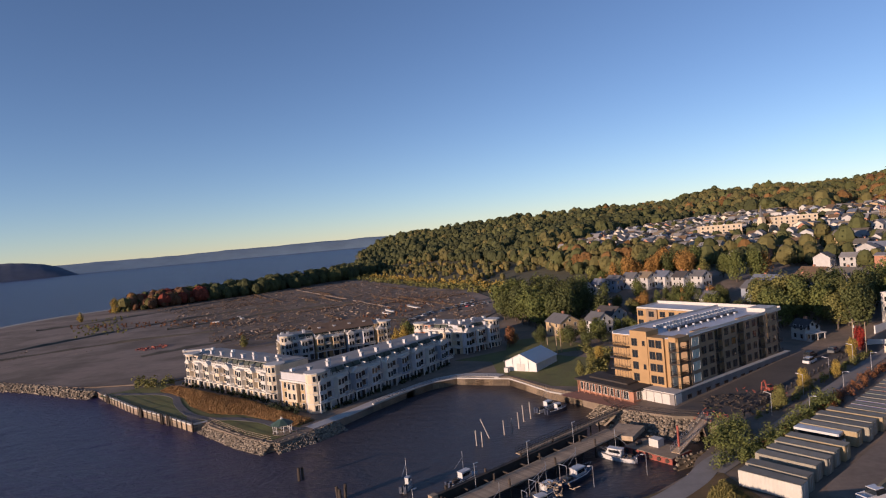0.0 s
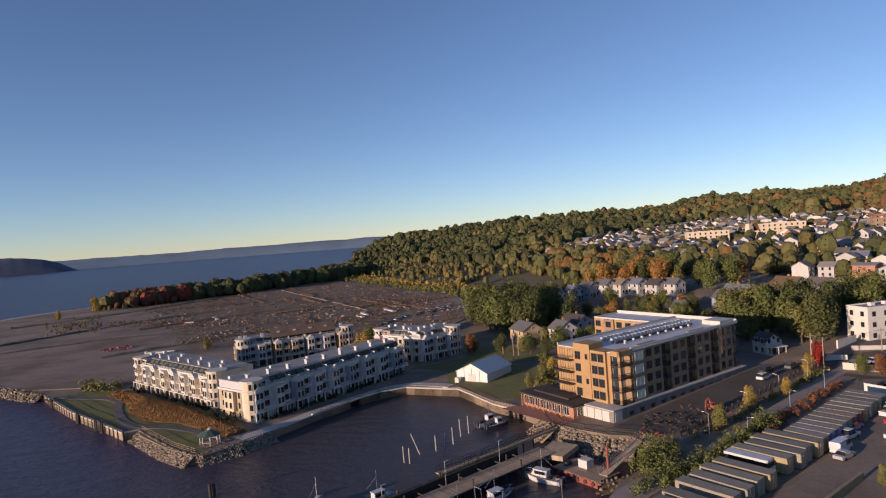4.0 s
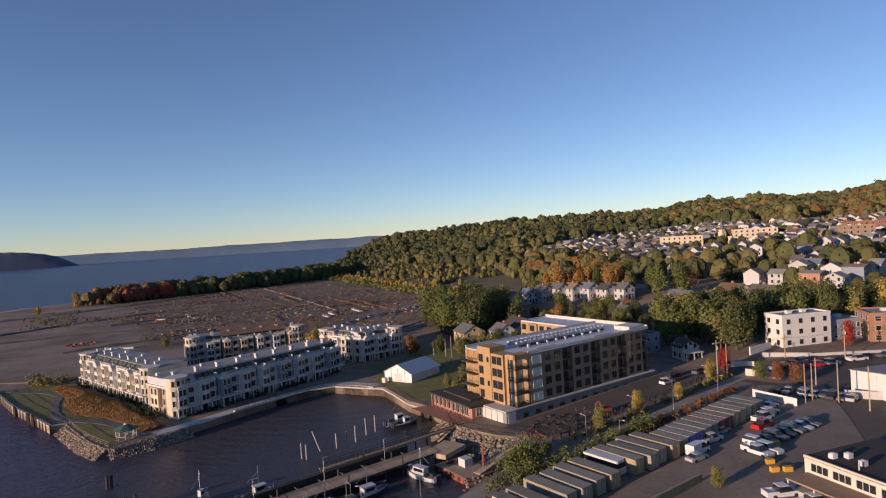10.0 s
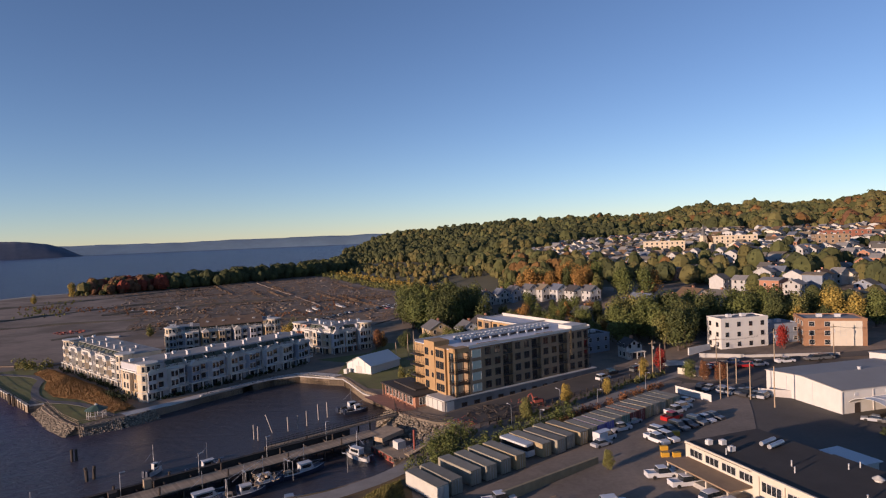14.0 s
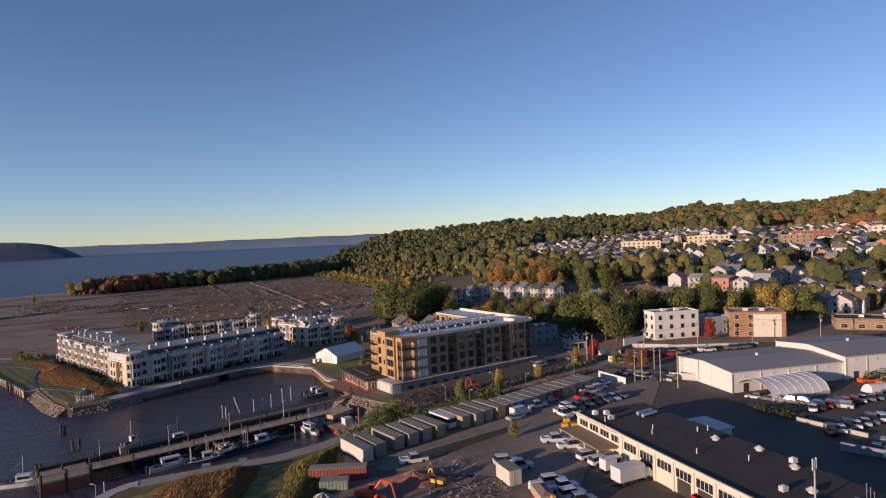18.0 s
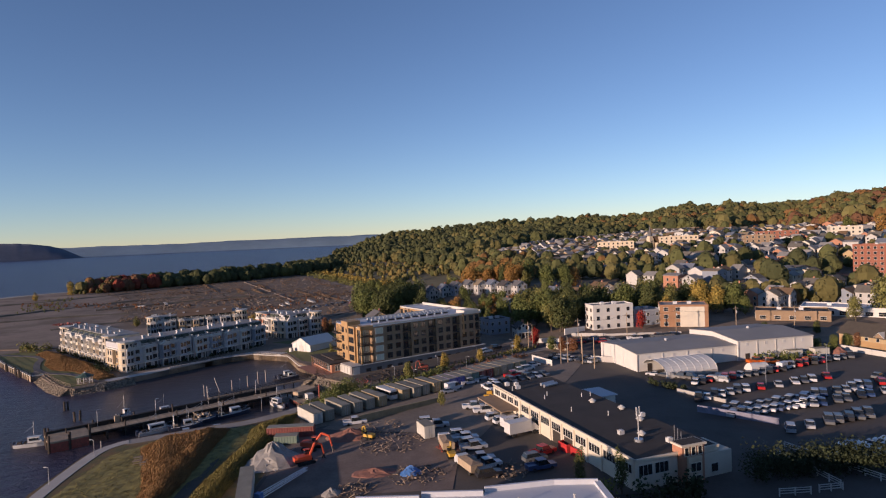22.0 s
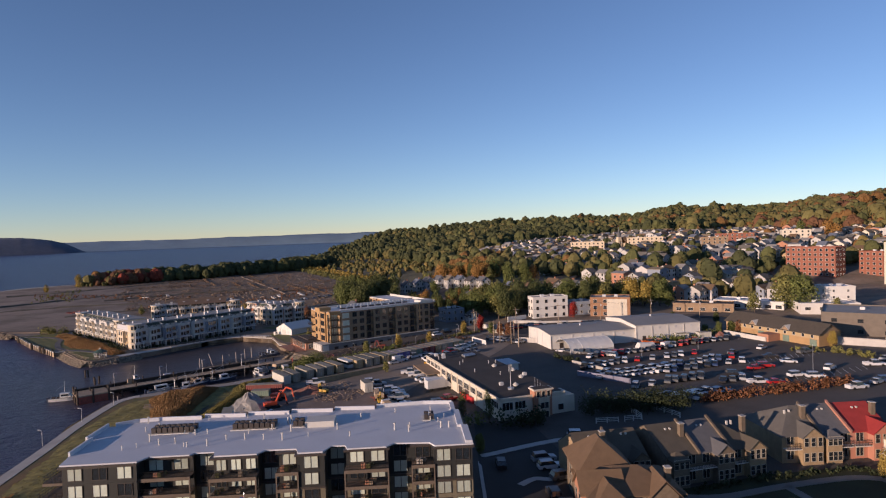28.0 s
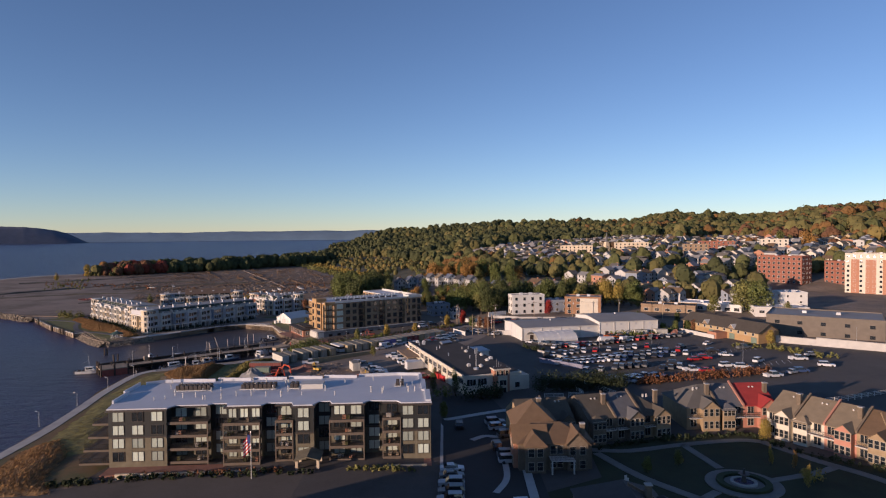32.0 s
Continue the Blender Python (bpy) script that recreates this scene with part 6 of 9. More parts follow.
def station_hall():
    p0, p1 = (158, 145), (171.5, 108)
    L = math.hypot(p1[0] - p0[0], p1[1] - p0[1])
    b = thing("brick_station_hall", "long tan brick hall with two white roof dormers", "building", frame_of(p0, p1, 5.2))
    part("wall", M().box(0, L, 0, 10, -1, 4.4), TAN, b)
    part("upper_wall", M().box(0, L, -0.05, 0, 2.6, 4.4), SIDING_TAN, b)
    part("gable_end", M().add([(0, 0, 4.4), (0, 10, 4.4), (0, 5, 7.4), (L, 0, 4.4), (L, 10, 4.4), (L, 5, 7.4)], [(0, 2, 1), (3, 4, 5)]), BRICK_BROWN, b)
    part("roof", M().gable(0, L, 0, 10, 4.4, 7.4, "x", 0.6, 0.2), mat("hall_shingle", (0.075, 0.062, 0.048), 0.9, vary=0.2, scale=0.8), b)
    for u in (0.33, 0.68):
        d = part("dormer", M().gable(L * u - 1.5, L * u + 1.5, -0.5, 2.4, 4.4, 5.9, "y", 0.15, 0.12), TRIM, b)
        part("dormer_wall", M().add([(L * u - 1.4, -0.45, 4.3), (L * u + 1.4, -0.45, 4.3), (L * u, -0.45, 5.75)], [(0, 1, 2)]), BRICK_BROWN, d)
    for i in range(11):
        window(b, 2 + i * 3.5, -0.05, 3.0, 0, 0.9, 0.9, TRIM)
        if i % 3 == 1:
            part("bay_door", M().box(1 + i * 3.5, 3.6 + i * 3.5, -0.08, 0, 0, 2.4), shared_mat("container_green"), b)
    part("low_wall", M().box(4, L * 0.6, -6, -5.6, -0.5, 1.6), TRIM, b)
    part("side_shed", M().box(L * 0.5, L * 0.62, -5.5, -0.1, -0.5, 2.6), BRICK_PINK, b)


station_hall()
b_ = thing("ramp_wall", "pale concrete ramp wall beside the car park", "wall", kind="structure")
for p0, p1, h0, h1 in (((176, 114), (190, 103), 2.0, 2.6), ((190, 103), (206, 90), 2.6, 3.2), ((206, 90), (240, 66), 3.2, 4.0)):
    d = math.hypot(p1[0] - p0[0], p1[1] - p0[1])
    part("wall_panel", M().box(0, d, -0.2, 0.2, -1, h1), KERB, b_, "", frame_of(p0, p1, 5.3))
    part("wall_coping", M().box(0, d, -0.35, 0.35, h1, h1 + 0.25), CONCRETE, b_, "", frame_of(p0, p1, 5.3))
rw = thing("retaining_wall", "pale retaining wall below the white flats", "wall", kind="structure")
for p0, p1, h in (((78, 180), (90, 176), 1.8), ((90, 176), (118, 174.5), 1.6)):
    d = math.hypot(p1[0] - p0[0], p1[1] - p0[1])
    part("wall_panel", M().box(0, d, -0.25, 0.25, -2.5, h - 0.4), KERB, rw, "", frame_of(p0, p1, 5.6))
wl = thing("garden_wall", "white garden wall by the red maple", "wall", kind="structure")
for p0, p1 in (((64, 176), (72, 173)), ((76, 183), (85, 188))):
    d = math.hypot(p1[0] - p0[0], p1[1] - p0[1])
    part("wall_panel", M().box(0, d, -0.2, 0.2, -1, 1.9), WHITE, wl, "", frame_of(p0, p1, ground_z(*p0)))
for p0, p1, m_ in (((58, 147), (63, 137), WHITE), ((76, 141), (83, 137), KERB), ((66, 166), (72, 160), CREAM)):
    d = math.hypot(p1[0] - p0[0], p1[1] - p0[1])
    f = thing("board_fence", "pale board fence at the yard edge", "fence", frame_of(p0, p1, ground_z(*p0)), group="board fences")
    for i in range(int(d / 1.2)):
        part("board", shared(("board", m_.name), lambda: M().box(0.02, 1.18, -0.04, 0.04, 0, 1.9).mesh("board")), m_, f, "", pose(i * 1.2, 0, 0))
        part("post", shared(("fpost", m_.name), lambda: M().box(-0.06, 0.06, -0.08, 0.08, 0, 2.0).mesh("post")), m_, f, "", pose(i * 1.2, 0, 0))


# ---- near condominium ----
BALCONY_WOOD = mat("balcony_timber", (0.13, 0.10, 0.075), 0.85, vary=0.25, scale=0.8)
PLANT_POT = mat("potted_plants", (0.09, 0.085, 0.03), 0.95, vary=0.4, random_amount=0.4)
CUSHION = mat("pale_cushions", (0.45, 0.40, 0.34), 0.9, vary=0.2, random_amount=0.4)


def condominium():
    b = thing("condominium_building", "four-storey dark condominium with balconies and a white roof", "building", frame_of((-11.0, -1.8), (51.4, 2.2), 2.7))
    L, fh, z0 = 62.5, 2.59, 0.75
    D = 18.5
    top = z0 + 4 * fh
    dark = mat("black_cladding", (0.020, 0.022, 0.021), 0.7, vary=0.2, scale=0.5)
    brown = mat("brown_brick_cladding", (0.150, 0.130, 0.088), 0.9, vary=0.3, scale=0.6, fine=7)
    part("core_wall", M().box(0.5, L - 0.1, 4.2, D, -2, top), brown, b)
    # front segments: start, end, set-back, windows, balcony
    segs = [(0, 11, 0.0, 3, False), (11, 18.6, 2.6, 2, True), (18.6, 22.2, 3.6, 1, False), (22.2, 29, 1.0, 3, True), (29, 32, 3.2, 1, False), (32, 35.2, 2.0, 1, True), (35.2, 39.4, 0.0, 1, False),
            (39.4, 42.6, 3.4, 1, False), (42.6, 49.2, 1.4, 2, True), (49.2, 53, 3.2, 1, False), (53, 56.4, 2.0, 1, True), (56.4, L, 0.0, 2, False)]
    for x0, x1, back, nwin, balc in segs:
        part("lower_front", M().box(x0, x1, back, 4.3, -2, z0 + 2 * fh), brown, b)
        part("upper_front", M().box(x0, x1, back, 4.3, z0 + 2 * fh, top), dark, b)
        part("band", M().box(x0, x1, back - 0.12, back, z0 + 2 * fh - 0.15, z0 + 2 * fh + 0.15), DARK_TRIM, b)
        for fl in range(4):
            z = z0 + fl * fh
            for i in range(nwin):
                xc = x0 + (x1 - x0) * (i + 0.5) / nwin
                ww = min(2.1, (x1 - x0) / nwin - 0.8)
                window(b, xc, back, z + 0.55, 0, round(ww, 1), 1.75, DARK_TRIM, BLIND if (i + fl + int(x0)) % 4 else GLASS, "double")
            if balc:
                s = part("balcony", M().box(x0 - 0.1, x1 + 0.1, back - 2.2, back, z - 0.12, z + 0.02).box(x0 - 0.15, x1 + 0.15, back - 2.3, back - 2.2, z - 0.45, z + 0.08), BALCONY_WOOD, b)
                for px in (x0 - 0.05, x1 + 0.05):
                    part("balcony_post", M().box(px - 0.1, px + 0.1, back - 2.25, back - 2.05, z - 2.7 if fl else z - 1.2, z - 0.45), BALCONY_WOOD, s)
                part("balcony_rail", railing_mesh(x1 - x0 + 0.2, 1.0, 0.25, 0.025), METAL_RAIL, s, "", pose(x0 - 0.1, back - 2.15, z + 0.02))
                rb = random.Random(int(x0 * 7 + fl))
                for k in range(2):
                    u = x0 + 0.6 + rb.random() * (x1 - x0 - 1.2)
                    part("balcony_furniture", M().box(u - 0.3, u + 0.3, back - 1.7, back - 1.1, z + 0.02, z + rb.uniform(0.4, 0.9)).cyl(u + 0.6, back - 0.8, z, z + 0.6, 0.2, 0.3, 6), rb.choice((WOOD_GREY, CUSHION, PLANT_POT, BRICK_PINK)), s)
            else:
                part("spandrel", M().box(x0 + 0.1, x1 - 0.1, back - 0.06, back, z + 2.35, z + 2.6), brown if fl < 2 else dark, b)
        part("eave", M().box(x0 - 0.3, x1 + 0.3, back - 0.7 if not balc else back - 1.2, 4.5, top - 0.05, top + 0.28), DARK_TRIM, b)
    # left end terraces
    for fl in range(4):
        z = z0 + fl * fh
        s = part("end_terrace", M().box(-3.4 - (3 - fl) * 0.9, 0.3, 0.8, 12, z - 0.4, z), BALCONY_WOOD, b)
        part("terrace_rail", railing_mesh(11.0, 1.0, 0.4), METAL_RAIL, s, "", pose(-3.3 - (3 - fl) * 0.9, 0.9, z, 0, 0, 90))
        part("terrace_rail", railing_mesh(3.4 + (3 - fl) * 0.9, 1.0, 0.4), METAL_RAIL, s, "", pose(-3.3 - (3 - fl) * 0.9, 0.9, z))
        for y in (3, 7, 10.5):
            window(b, 0.45, y, z + 0.3, -90, 2.0, 2.0, DARK_TRIM, BLIND, "double")
            window(b, L - 0.1, y + 1, z + 0.55, 90, 1.6, 1.7, DARK_TRIM, BLIND, "double")
    # white roof with saw-tooth back edge
    back = [(L - 1.5, 22.3), (L - 7, 23.0), (46.5, 22.2), (46.2, 21.2), (38.6, 22.0), (38.3, 21.0), (30.5, 21.8), (30.2, 20.8), (22.5, 21.6), (22.2, 20.6), (14.5, 21.4), (14.2, 20.4), (7.0, 20.8), (3.0, 20.4), (-0.5, 18.5), (-1.8, 18.4), (-1.9, 11.0), (-0.9, 10.8), (-0.8, 3.6)]
    front = [(-0.2, -0.3), (11.2, -0.3), (12.2, 1.5), (18.4, 1.5), (19.0, 2.2), (22.0, 2.2), (22.5, 0.3), (29.0, 0.3), (30.0, 1.8), (34.8, 1.6), (35.4, -0.3), (39.2, -0.3), (40.2, 2.0), (42.4, 2.0), (42.9, 0.4), (49.0, 0.4), (50.2, 1.8), (55.8, 1.2), (56.6, -0.3), (L + 0.2, -0.3)]
    part("roof", M().prism(front + back, top + 0.28, top + 0.5), ROOF_WHITE, b, "white roof membrane with a stepped edge")
    up = back
    for (x0, y0), (x1, y1) in zip(up, up[1:]):
        d = math.hypot(x1 - x0, y1 - y0)
        if d > 2:
            part("roof_upstand", M().box(0, d, -0.15, 0.2, top + 0.4, top + 1.15), ROOF_WHITE, b, "", frame_of((x0, y0), (x1, y1)))
    part("roof_upstand", M().box(L - 1.0, L + 0.1, 0, 8, top + 0.45, top + 0.9).box(L - 1.6, L - 0.6, 8, 17, top + 0.45, top + 0.9).box(L - 2.0, L - 1.2, 17, 22.3, top + 0.45, top + 0.9), ROOF_WHITE, b)
    def condenser():
        me = M().box(0, 0.75, 0, 0.75, 0.1, 0.95).cyl(0.37, 0.37, 0.95, 1.0, 0.3, n=8).mesh("condenser")
        me.materials.append(DARK_TRIM)
        return me
    for g0, n in ((8.2, 8), (22.0, 8), (32.4, 2), (55.4, 2)):
        part("condenser_tray", M().box(g0 - 0.3, g0 + n * 0.95, 12.2, 15.2, top + 0.5, top + 0.62), TRIM, b)
        for i in range(n):
            for j in range(2):
                part("condenser", shared("condenser", condenser), None, b, "", pose(g0 + i * 0.93, 12.5 + j * 1.5, top + 0.6))
    part("roof_hatch_house", M().box(34.6, 39.6, 11.8, 15.4, top + 0.5, top + 1.5), TRIM, b)
    rv = random.Random(8)
    vent = shared("vent", lambda: M().cyl(0, 0, 0, 1.0, 0.11, n=6).cyl(0, 0, 1.0, 1.15, 0.18, n=6).mesh("vent_pipe"))
    for i in range(46):
        part("vent_pipe", vent, TRIM, b, "", pose(rv.uniform(3, L - 3), rv.uniform(5, 20), top + 0.45) @ Matrix.Scale(rv.uniform(0.6, 1.2), 4))
    # entrance canopy
    c = part("entrance_canopy", M().gable(36.6, 41.0, -5.2, -0.5, 2.3, 2.9, "y", 0.3, 0.2), brown, b)
    for x in (36.8, 40.8):
        for y in (-4.9, -1):
            part("canopy_post", M().box(x - 0.25, x + 0.25, y - 0.25, y + 0.25, -1, 2.3), STONE, c)
    part("planter_wall", M().box(3, 34, -4.4, -3.9, -1.5, 0.4).box(43, L - 1, -4.0, -3.5, -1.5, 0.4), STONE, b)
    part("patio", M().box(0, 35, -4.0, 0.2, -1.5, 0.1).box(42.5, L, -3.6, 0.2, -1.5, 0.1), PAVER, b)
    return b


condominium()


# Unseen building, added outside the view to cast shade on drive and court.
def unseen_shade_block():
    b = thing("neighbour_building", "plain unseen five-storey block added to shade drive and court", "building", pose(-24, -84, 2.5))
    wall = mat("shade_block_cladding", (0.12, 0.10, 0.08), 0.85, vary=0.2, scale=0.4)
    part("wall", M().box(0, 72, 0, 30, -2, 16.2), wall, b)
    part("roof", M().box(-0.3, 72.3, -0.3, 30.3, 16.2, 16.6), ROOF_WHITE, b)
    part("parapet", M().box(-0.2, 72.2, 29.8, 30.1, 16.6, 17.1).box(-0.2, 72.2, -0.1, 0.2, 16.6, 17.1), wall, b)


unseen_shade_block()


def flagpole():
    z = ground_z(19, -7)
    g = thing("flagpole", "white flagpole with a hanging red and white striped flag", "flagpole", pose(18.6, -8.0, z))
    part("pole", M().cyl(0, 0, 0, 8.6, 0.09, 0.06, 8), TRIM, g)
    part("finial", M().cyl(0, 0, 8.6, 8.85, 0.12, 0.02, 8), LIGHT_METAL, g)
    red, white, blue = mat("flag_red", (0.5, 0.03, 0.04), 0.8), mat("flag_white", (0.75, 0.74, 0.72), 0.8), mat("flag_blue", (0.03, 0.05, 0.18), 0.8)
    for i in range(9):
        m = M()
        n = 6
        for k in range(n + 1):
            u = k / n * 1.5
            w = 0.16 * math.sin(k * 1.9)
            z0 = 8.3 - i * 0.34 - u * 0.9
            m.v += [(-0.1 - u * 0.85, w, z0), (-0.1 - u * 0.85, w, z0 - 0.34)]
        m.f = [(2 * k, 2 * k + 1, 2 * k + 3, 2 * k + 2) for k in range(n)]
        part("flag_stripe", m, red if i % 2 == 0 else white, g)
    part("flag_canton", M().box(-0.6, -0.1, -0.12, -0.05, 6.6, 8.2), blue, g)


flagpole()


# ---- courtyard town houses ----
SHINGLE = {n: mat("shingle_" + n, c, 0.9, vary=0.18, scale=0.7, fine=9, bump=0.3) for n, c in (("brown", (0.145, 0.092, 0.052)), ("grey", (0.125, 0.115, 0.10)), ("slate", (0.115, 0.115, 0.12)), ("red", (0.34, 0.035, 0.03)), ("tan", (0.21, 0.165, 0.11)), ("dark", (0.06, 0.055, 0.055)), ("light", (0.24, 0.23, 0.22)), ("dusk", (0.095, 0.08, 0.06)), ("blue", (0.13, 0.15, 0.19)))}
PINK = mat("rose_siding", (0.42, 0.19, 0.13), 0.8, vary=0.1)
OCHRE = mat("ochre_stone", (0.30, 0.215, 0.125), 0.9, vary=0.25, scale=0.8)
# Fieldstone darkened so that court house walls look shaded by colour.
FIELDSTONE = mat("fieldstone_shade_toned", (0.15, 0.115, 0.08), 0.9, vary=0.3, scale=1.2, fine=8, bump=0.3)
HOUSE_WHITE = mat("weathered_white_clapboard", (0.43, 0.42, 0.40), 0.85, vary=0.15, scale=0.4, random_amount=0.12)
WALLS = {"stone": STONE, "pink": PINK, "ochre": OCHRE, "white": HOUSE_WHITE, "blue": SIDING_BLUE, "tan": SIDING_TAN, "brick": BRICK_PINK, "cream": CREAM, "field": FIELDSTONE}


TOWN_TRIM = mat("buff_window_trim", (0.33, 0.29, 0.23), 0.8, vary=0.1)


def town_row(label, p0, p1, units, depth=11.0, h=5.1, rise=3.2, group="courtyard town houses", shares=None, hips=(False, False)):
    """Joined two-storey houses; units: wall, roof, front gable (True) or bay."""
    z0 = ground_z((p0[0] + p1[0]) / 2, (p0[1] + p1[1]) / 2)
    L = math.hypot(p1[0] - p0[0], p1[1] - p0[1])
    row = thing("town_house_row", label, "house", frame_of(p0, p1, z0), group=group)
    shares = shares or [1] * len(units)
    for i, (wall, roof, gable) in enumerate(units):
        x0, x1 = L * sum(shares[:i]) / sum(shares), L * sum(shares[:i + 1]) / sum(shares)
        w = x1 - x0
        xm = (x0 + x1) / 2
        part("wall", M().box(x0, x1, 0, depth, -1, h), WALLS[wall], row)
        hip = (hips[0] and i == 0) or (hips[1] and i == len(units) - 1)
        if hip:
            end = x0 if i == 0 else x1
            near, k = (x1 if i == 0 else x0), depth * 0.42 * (1 if i == 0 else -1)
            o = -0.4 if i == 0 else 0.4
            part("roof", M().add([(end + o, -0.4, h - 0.2), (near, -0.4, h - 0.2), (near, depth + 0.4, h - 0.2), (end + o, depth + 0.4, h - 0.2), (end + k, depth / 2, h + rise), (near, depth / 2, h + rise)],
                                 [(0, 1, 5, 4), (2, 3, 4, 5), (3, 0, 4), (1, 2, 5), (3, 2, 1, 0)] if i == 0 else [(1, 0, 4, 5), (3, 2, 5, 4), (0, 3, 4), (2, 1, 5), (0, 1, 2, 3)]), SHINGLE[roof], row)
        else:
            part("roof", M().gable(x0 + 0.18, x1 - 0.18, 0, depth, h, h + rise, "x", 0.18, 0.16), SHINGLE[roof], row)
            if i in (0, len(units) - 1):
                e = x0 if i == 0 else x1
                part("gable_end", M().add([(e, 0, h), (e, depth, h), (e, depth / 2, h + rise)], [(0, 1, 2)] if i else [(0, 2, 1)]), WALLS[wall], row)
        g0, g1 = (x0 + w * 0.42, x1 - 0.35) if gable else (x0 + 0.5, x0 + w * 0.55)
        bay = part("front_bay", M().box(g0, g1, -1.5, 0.1, -1, h - (0 if gable else 0.4)), WALLS[wall], row)
        if gable:
            part("bay_roof", M().gable(g0, g1, -1.5, depth * 0.42, h, h + (g1 - g0) * 0.42, "y", 0.25, 0.14), SHINGLE[roof], bay)
            part("bay_gable", M().add([(g0, -1.5, h), (g1, -1.5, h), ((g0 + g1) / 2, -1.5, h + (g1 - g0) * 0.4)], [(0, 1, 2)]), WALLS[wall], bay)
        else:
            part("bay_roof", M().hip(g0, g1, -1.5, 1.0, h - 0.3, h + 0.9, 0.25), SHINGLE[roof], bay)
        for fl in range(2):
            z = 0.7 + fl * 2.75
            n = 3 if g1 - g0 > 2.6 else 2
            for k in range(n):
                window(row, g0 + (g1 - g0) * (k + 0.5) / n, -1.5, z, 0, 0.75, 1.5, TOWN_TRIM, GLASS, "sash")
            side = x0 + w * 0.22 if gable else x0 + w * 0.78
            window(row, side, 0, z, 0, 1.3, 1.5, TOWN_TRIM, GLASS, "double")
        bal = part("balcony", M().box(x0 + 0.2 if gable else g1, g0 if gable else x1 - 0.2, -1.3, 0, 2.75, 2.9), TRIM, row)
        part("balcony_rail", railing_mesh(abs((g0 - x0 - 0.2) if gable else (x1 - 0.2 - g1)), 1.0, 0.3), DARK_TRIM, bal, "", pose(x0 + 0.2 if gable else g1, -1.25, 2.9))
        # sloping party-wall coping
        if i:
            m = M()
            sl = rise / (depth / 2)
            m.add([(x0 - 0.2, -0.3, h - 0.1), (x0 + 0.2, -0.3, h - 0.1), (x0 + 0.2, depth / 2, h + rise + 0.35), (x0 - 0.2, depth / 2, h + rise + 0.35), (x0 - 0.2, -0.3, h + 0.45), (x0 + 0.2, -0.3, h + 0.45), (x0 + 0.2, depth / 2, h + rise + 0.75), (x0 - 0.2, depth / 2, h + rise + 0.75)],
                  [(0, 1, 5, 4), (1, 2, 6, 5), (2, 3, 7, 6), (3, 0, 4, 7), (4, 5, 6, 7)])
            part("party_coping", m, PINK if wall == "pink" else FIELDSTONE, row)
        if i % 2 == 0:
            c = part("chimney", M().box(x1 - 1.3, x1 - 0.5, depth * 0.25, depth * 0.25 + 0.8, h, h + rise + 0.7), FIELDSTONE, row)
            part("chimney_cap", M().box(x1 - 1.4, x1 - 0.4, depth * 0.25 - 0.1, depth * 0.25 + 0.9, h + rise + 0.7, h + rise + 0.85), CONCRETE, c)
        for k in range(2):
            part("roof_vent", M().box(xm + k * 0.9, xm + k * 0.9 + 0.3, depth * 0.38, depth * 0.38 + 0.3, h + rise * 0.68, h + rise * 0.68 + 0.75), TRIM, row)
    return row


town_row("brown-roofed stone town houses in evening shade", (84.5, 9.5), (103.2, 14.2), [("field", "dusk", False), ("field", "slate", True), ("ochre", "dusk", True)], 13, rise=3.5, hips=(False, True))
town_row("grey and red roofed town houses with lit gables", (108.6, 17.4), (129.6, 18.6), [("ochre", "grey", True), ("ochre", "slate", False), ("pink", "red", True)], 13, rise=3.5, shares=(1, 0.8, 1.1), hips=(True, False))
town_row("tan and cream town houses in a long slanting row", (124.8, 14), (137.5, -6), [("cream", "tan", True), ("cream", "tan", False), ("pink", "tan", True), ("ochre", "brown", True)], 13, rise=3.5)
town_row("tan town houses at the court edge", (137.5, -6), (156, -13), [("ochre", "brown", True), ("field", "brown", False), ("ochre", "brown", True)], 13, rise=3.5)
town_row("brown-roofed corner town houses behind the drive", (70, 9), (82, 11), [("ochre", "dusk", False), ("field", "dusk", True)], 11)


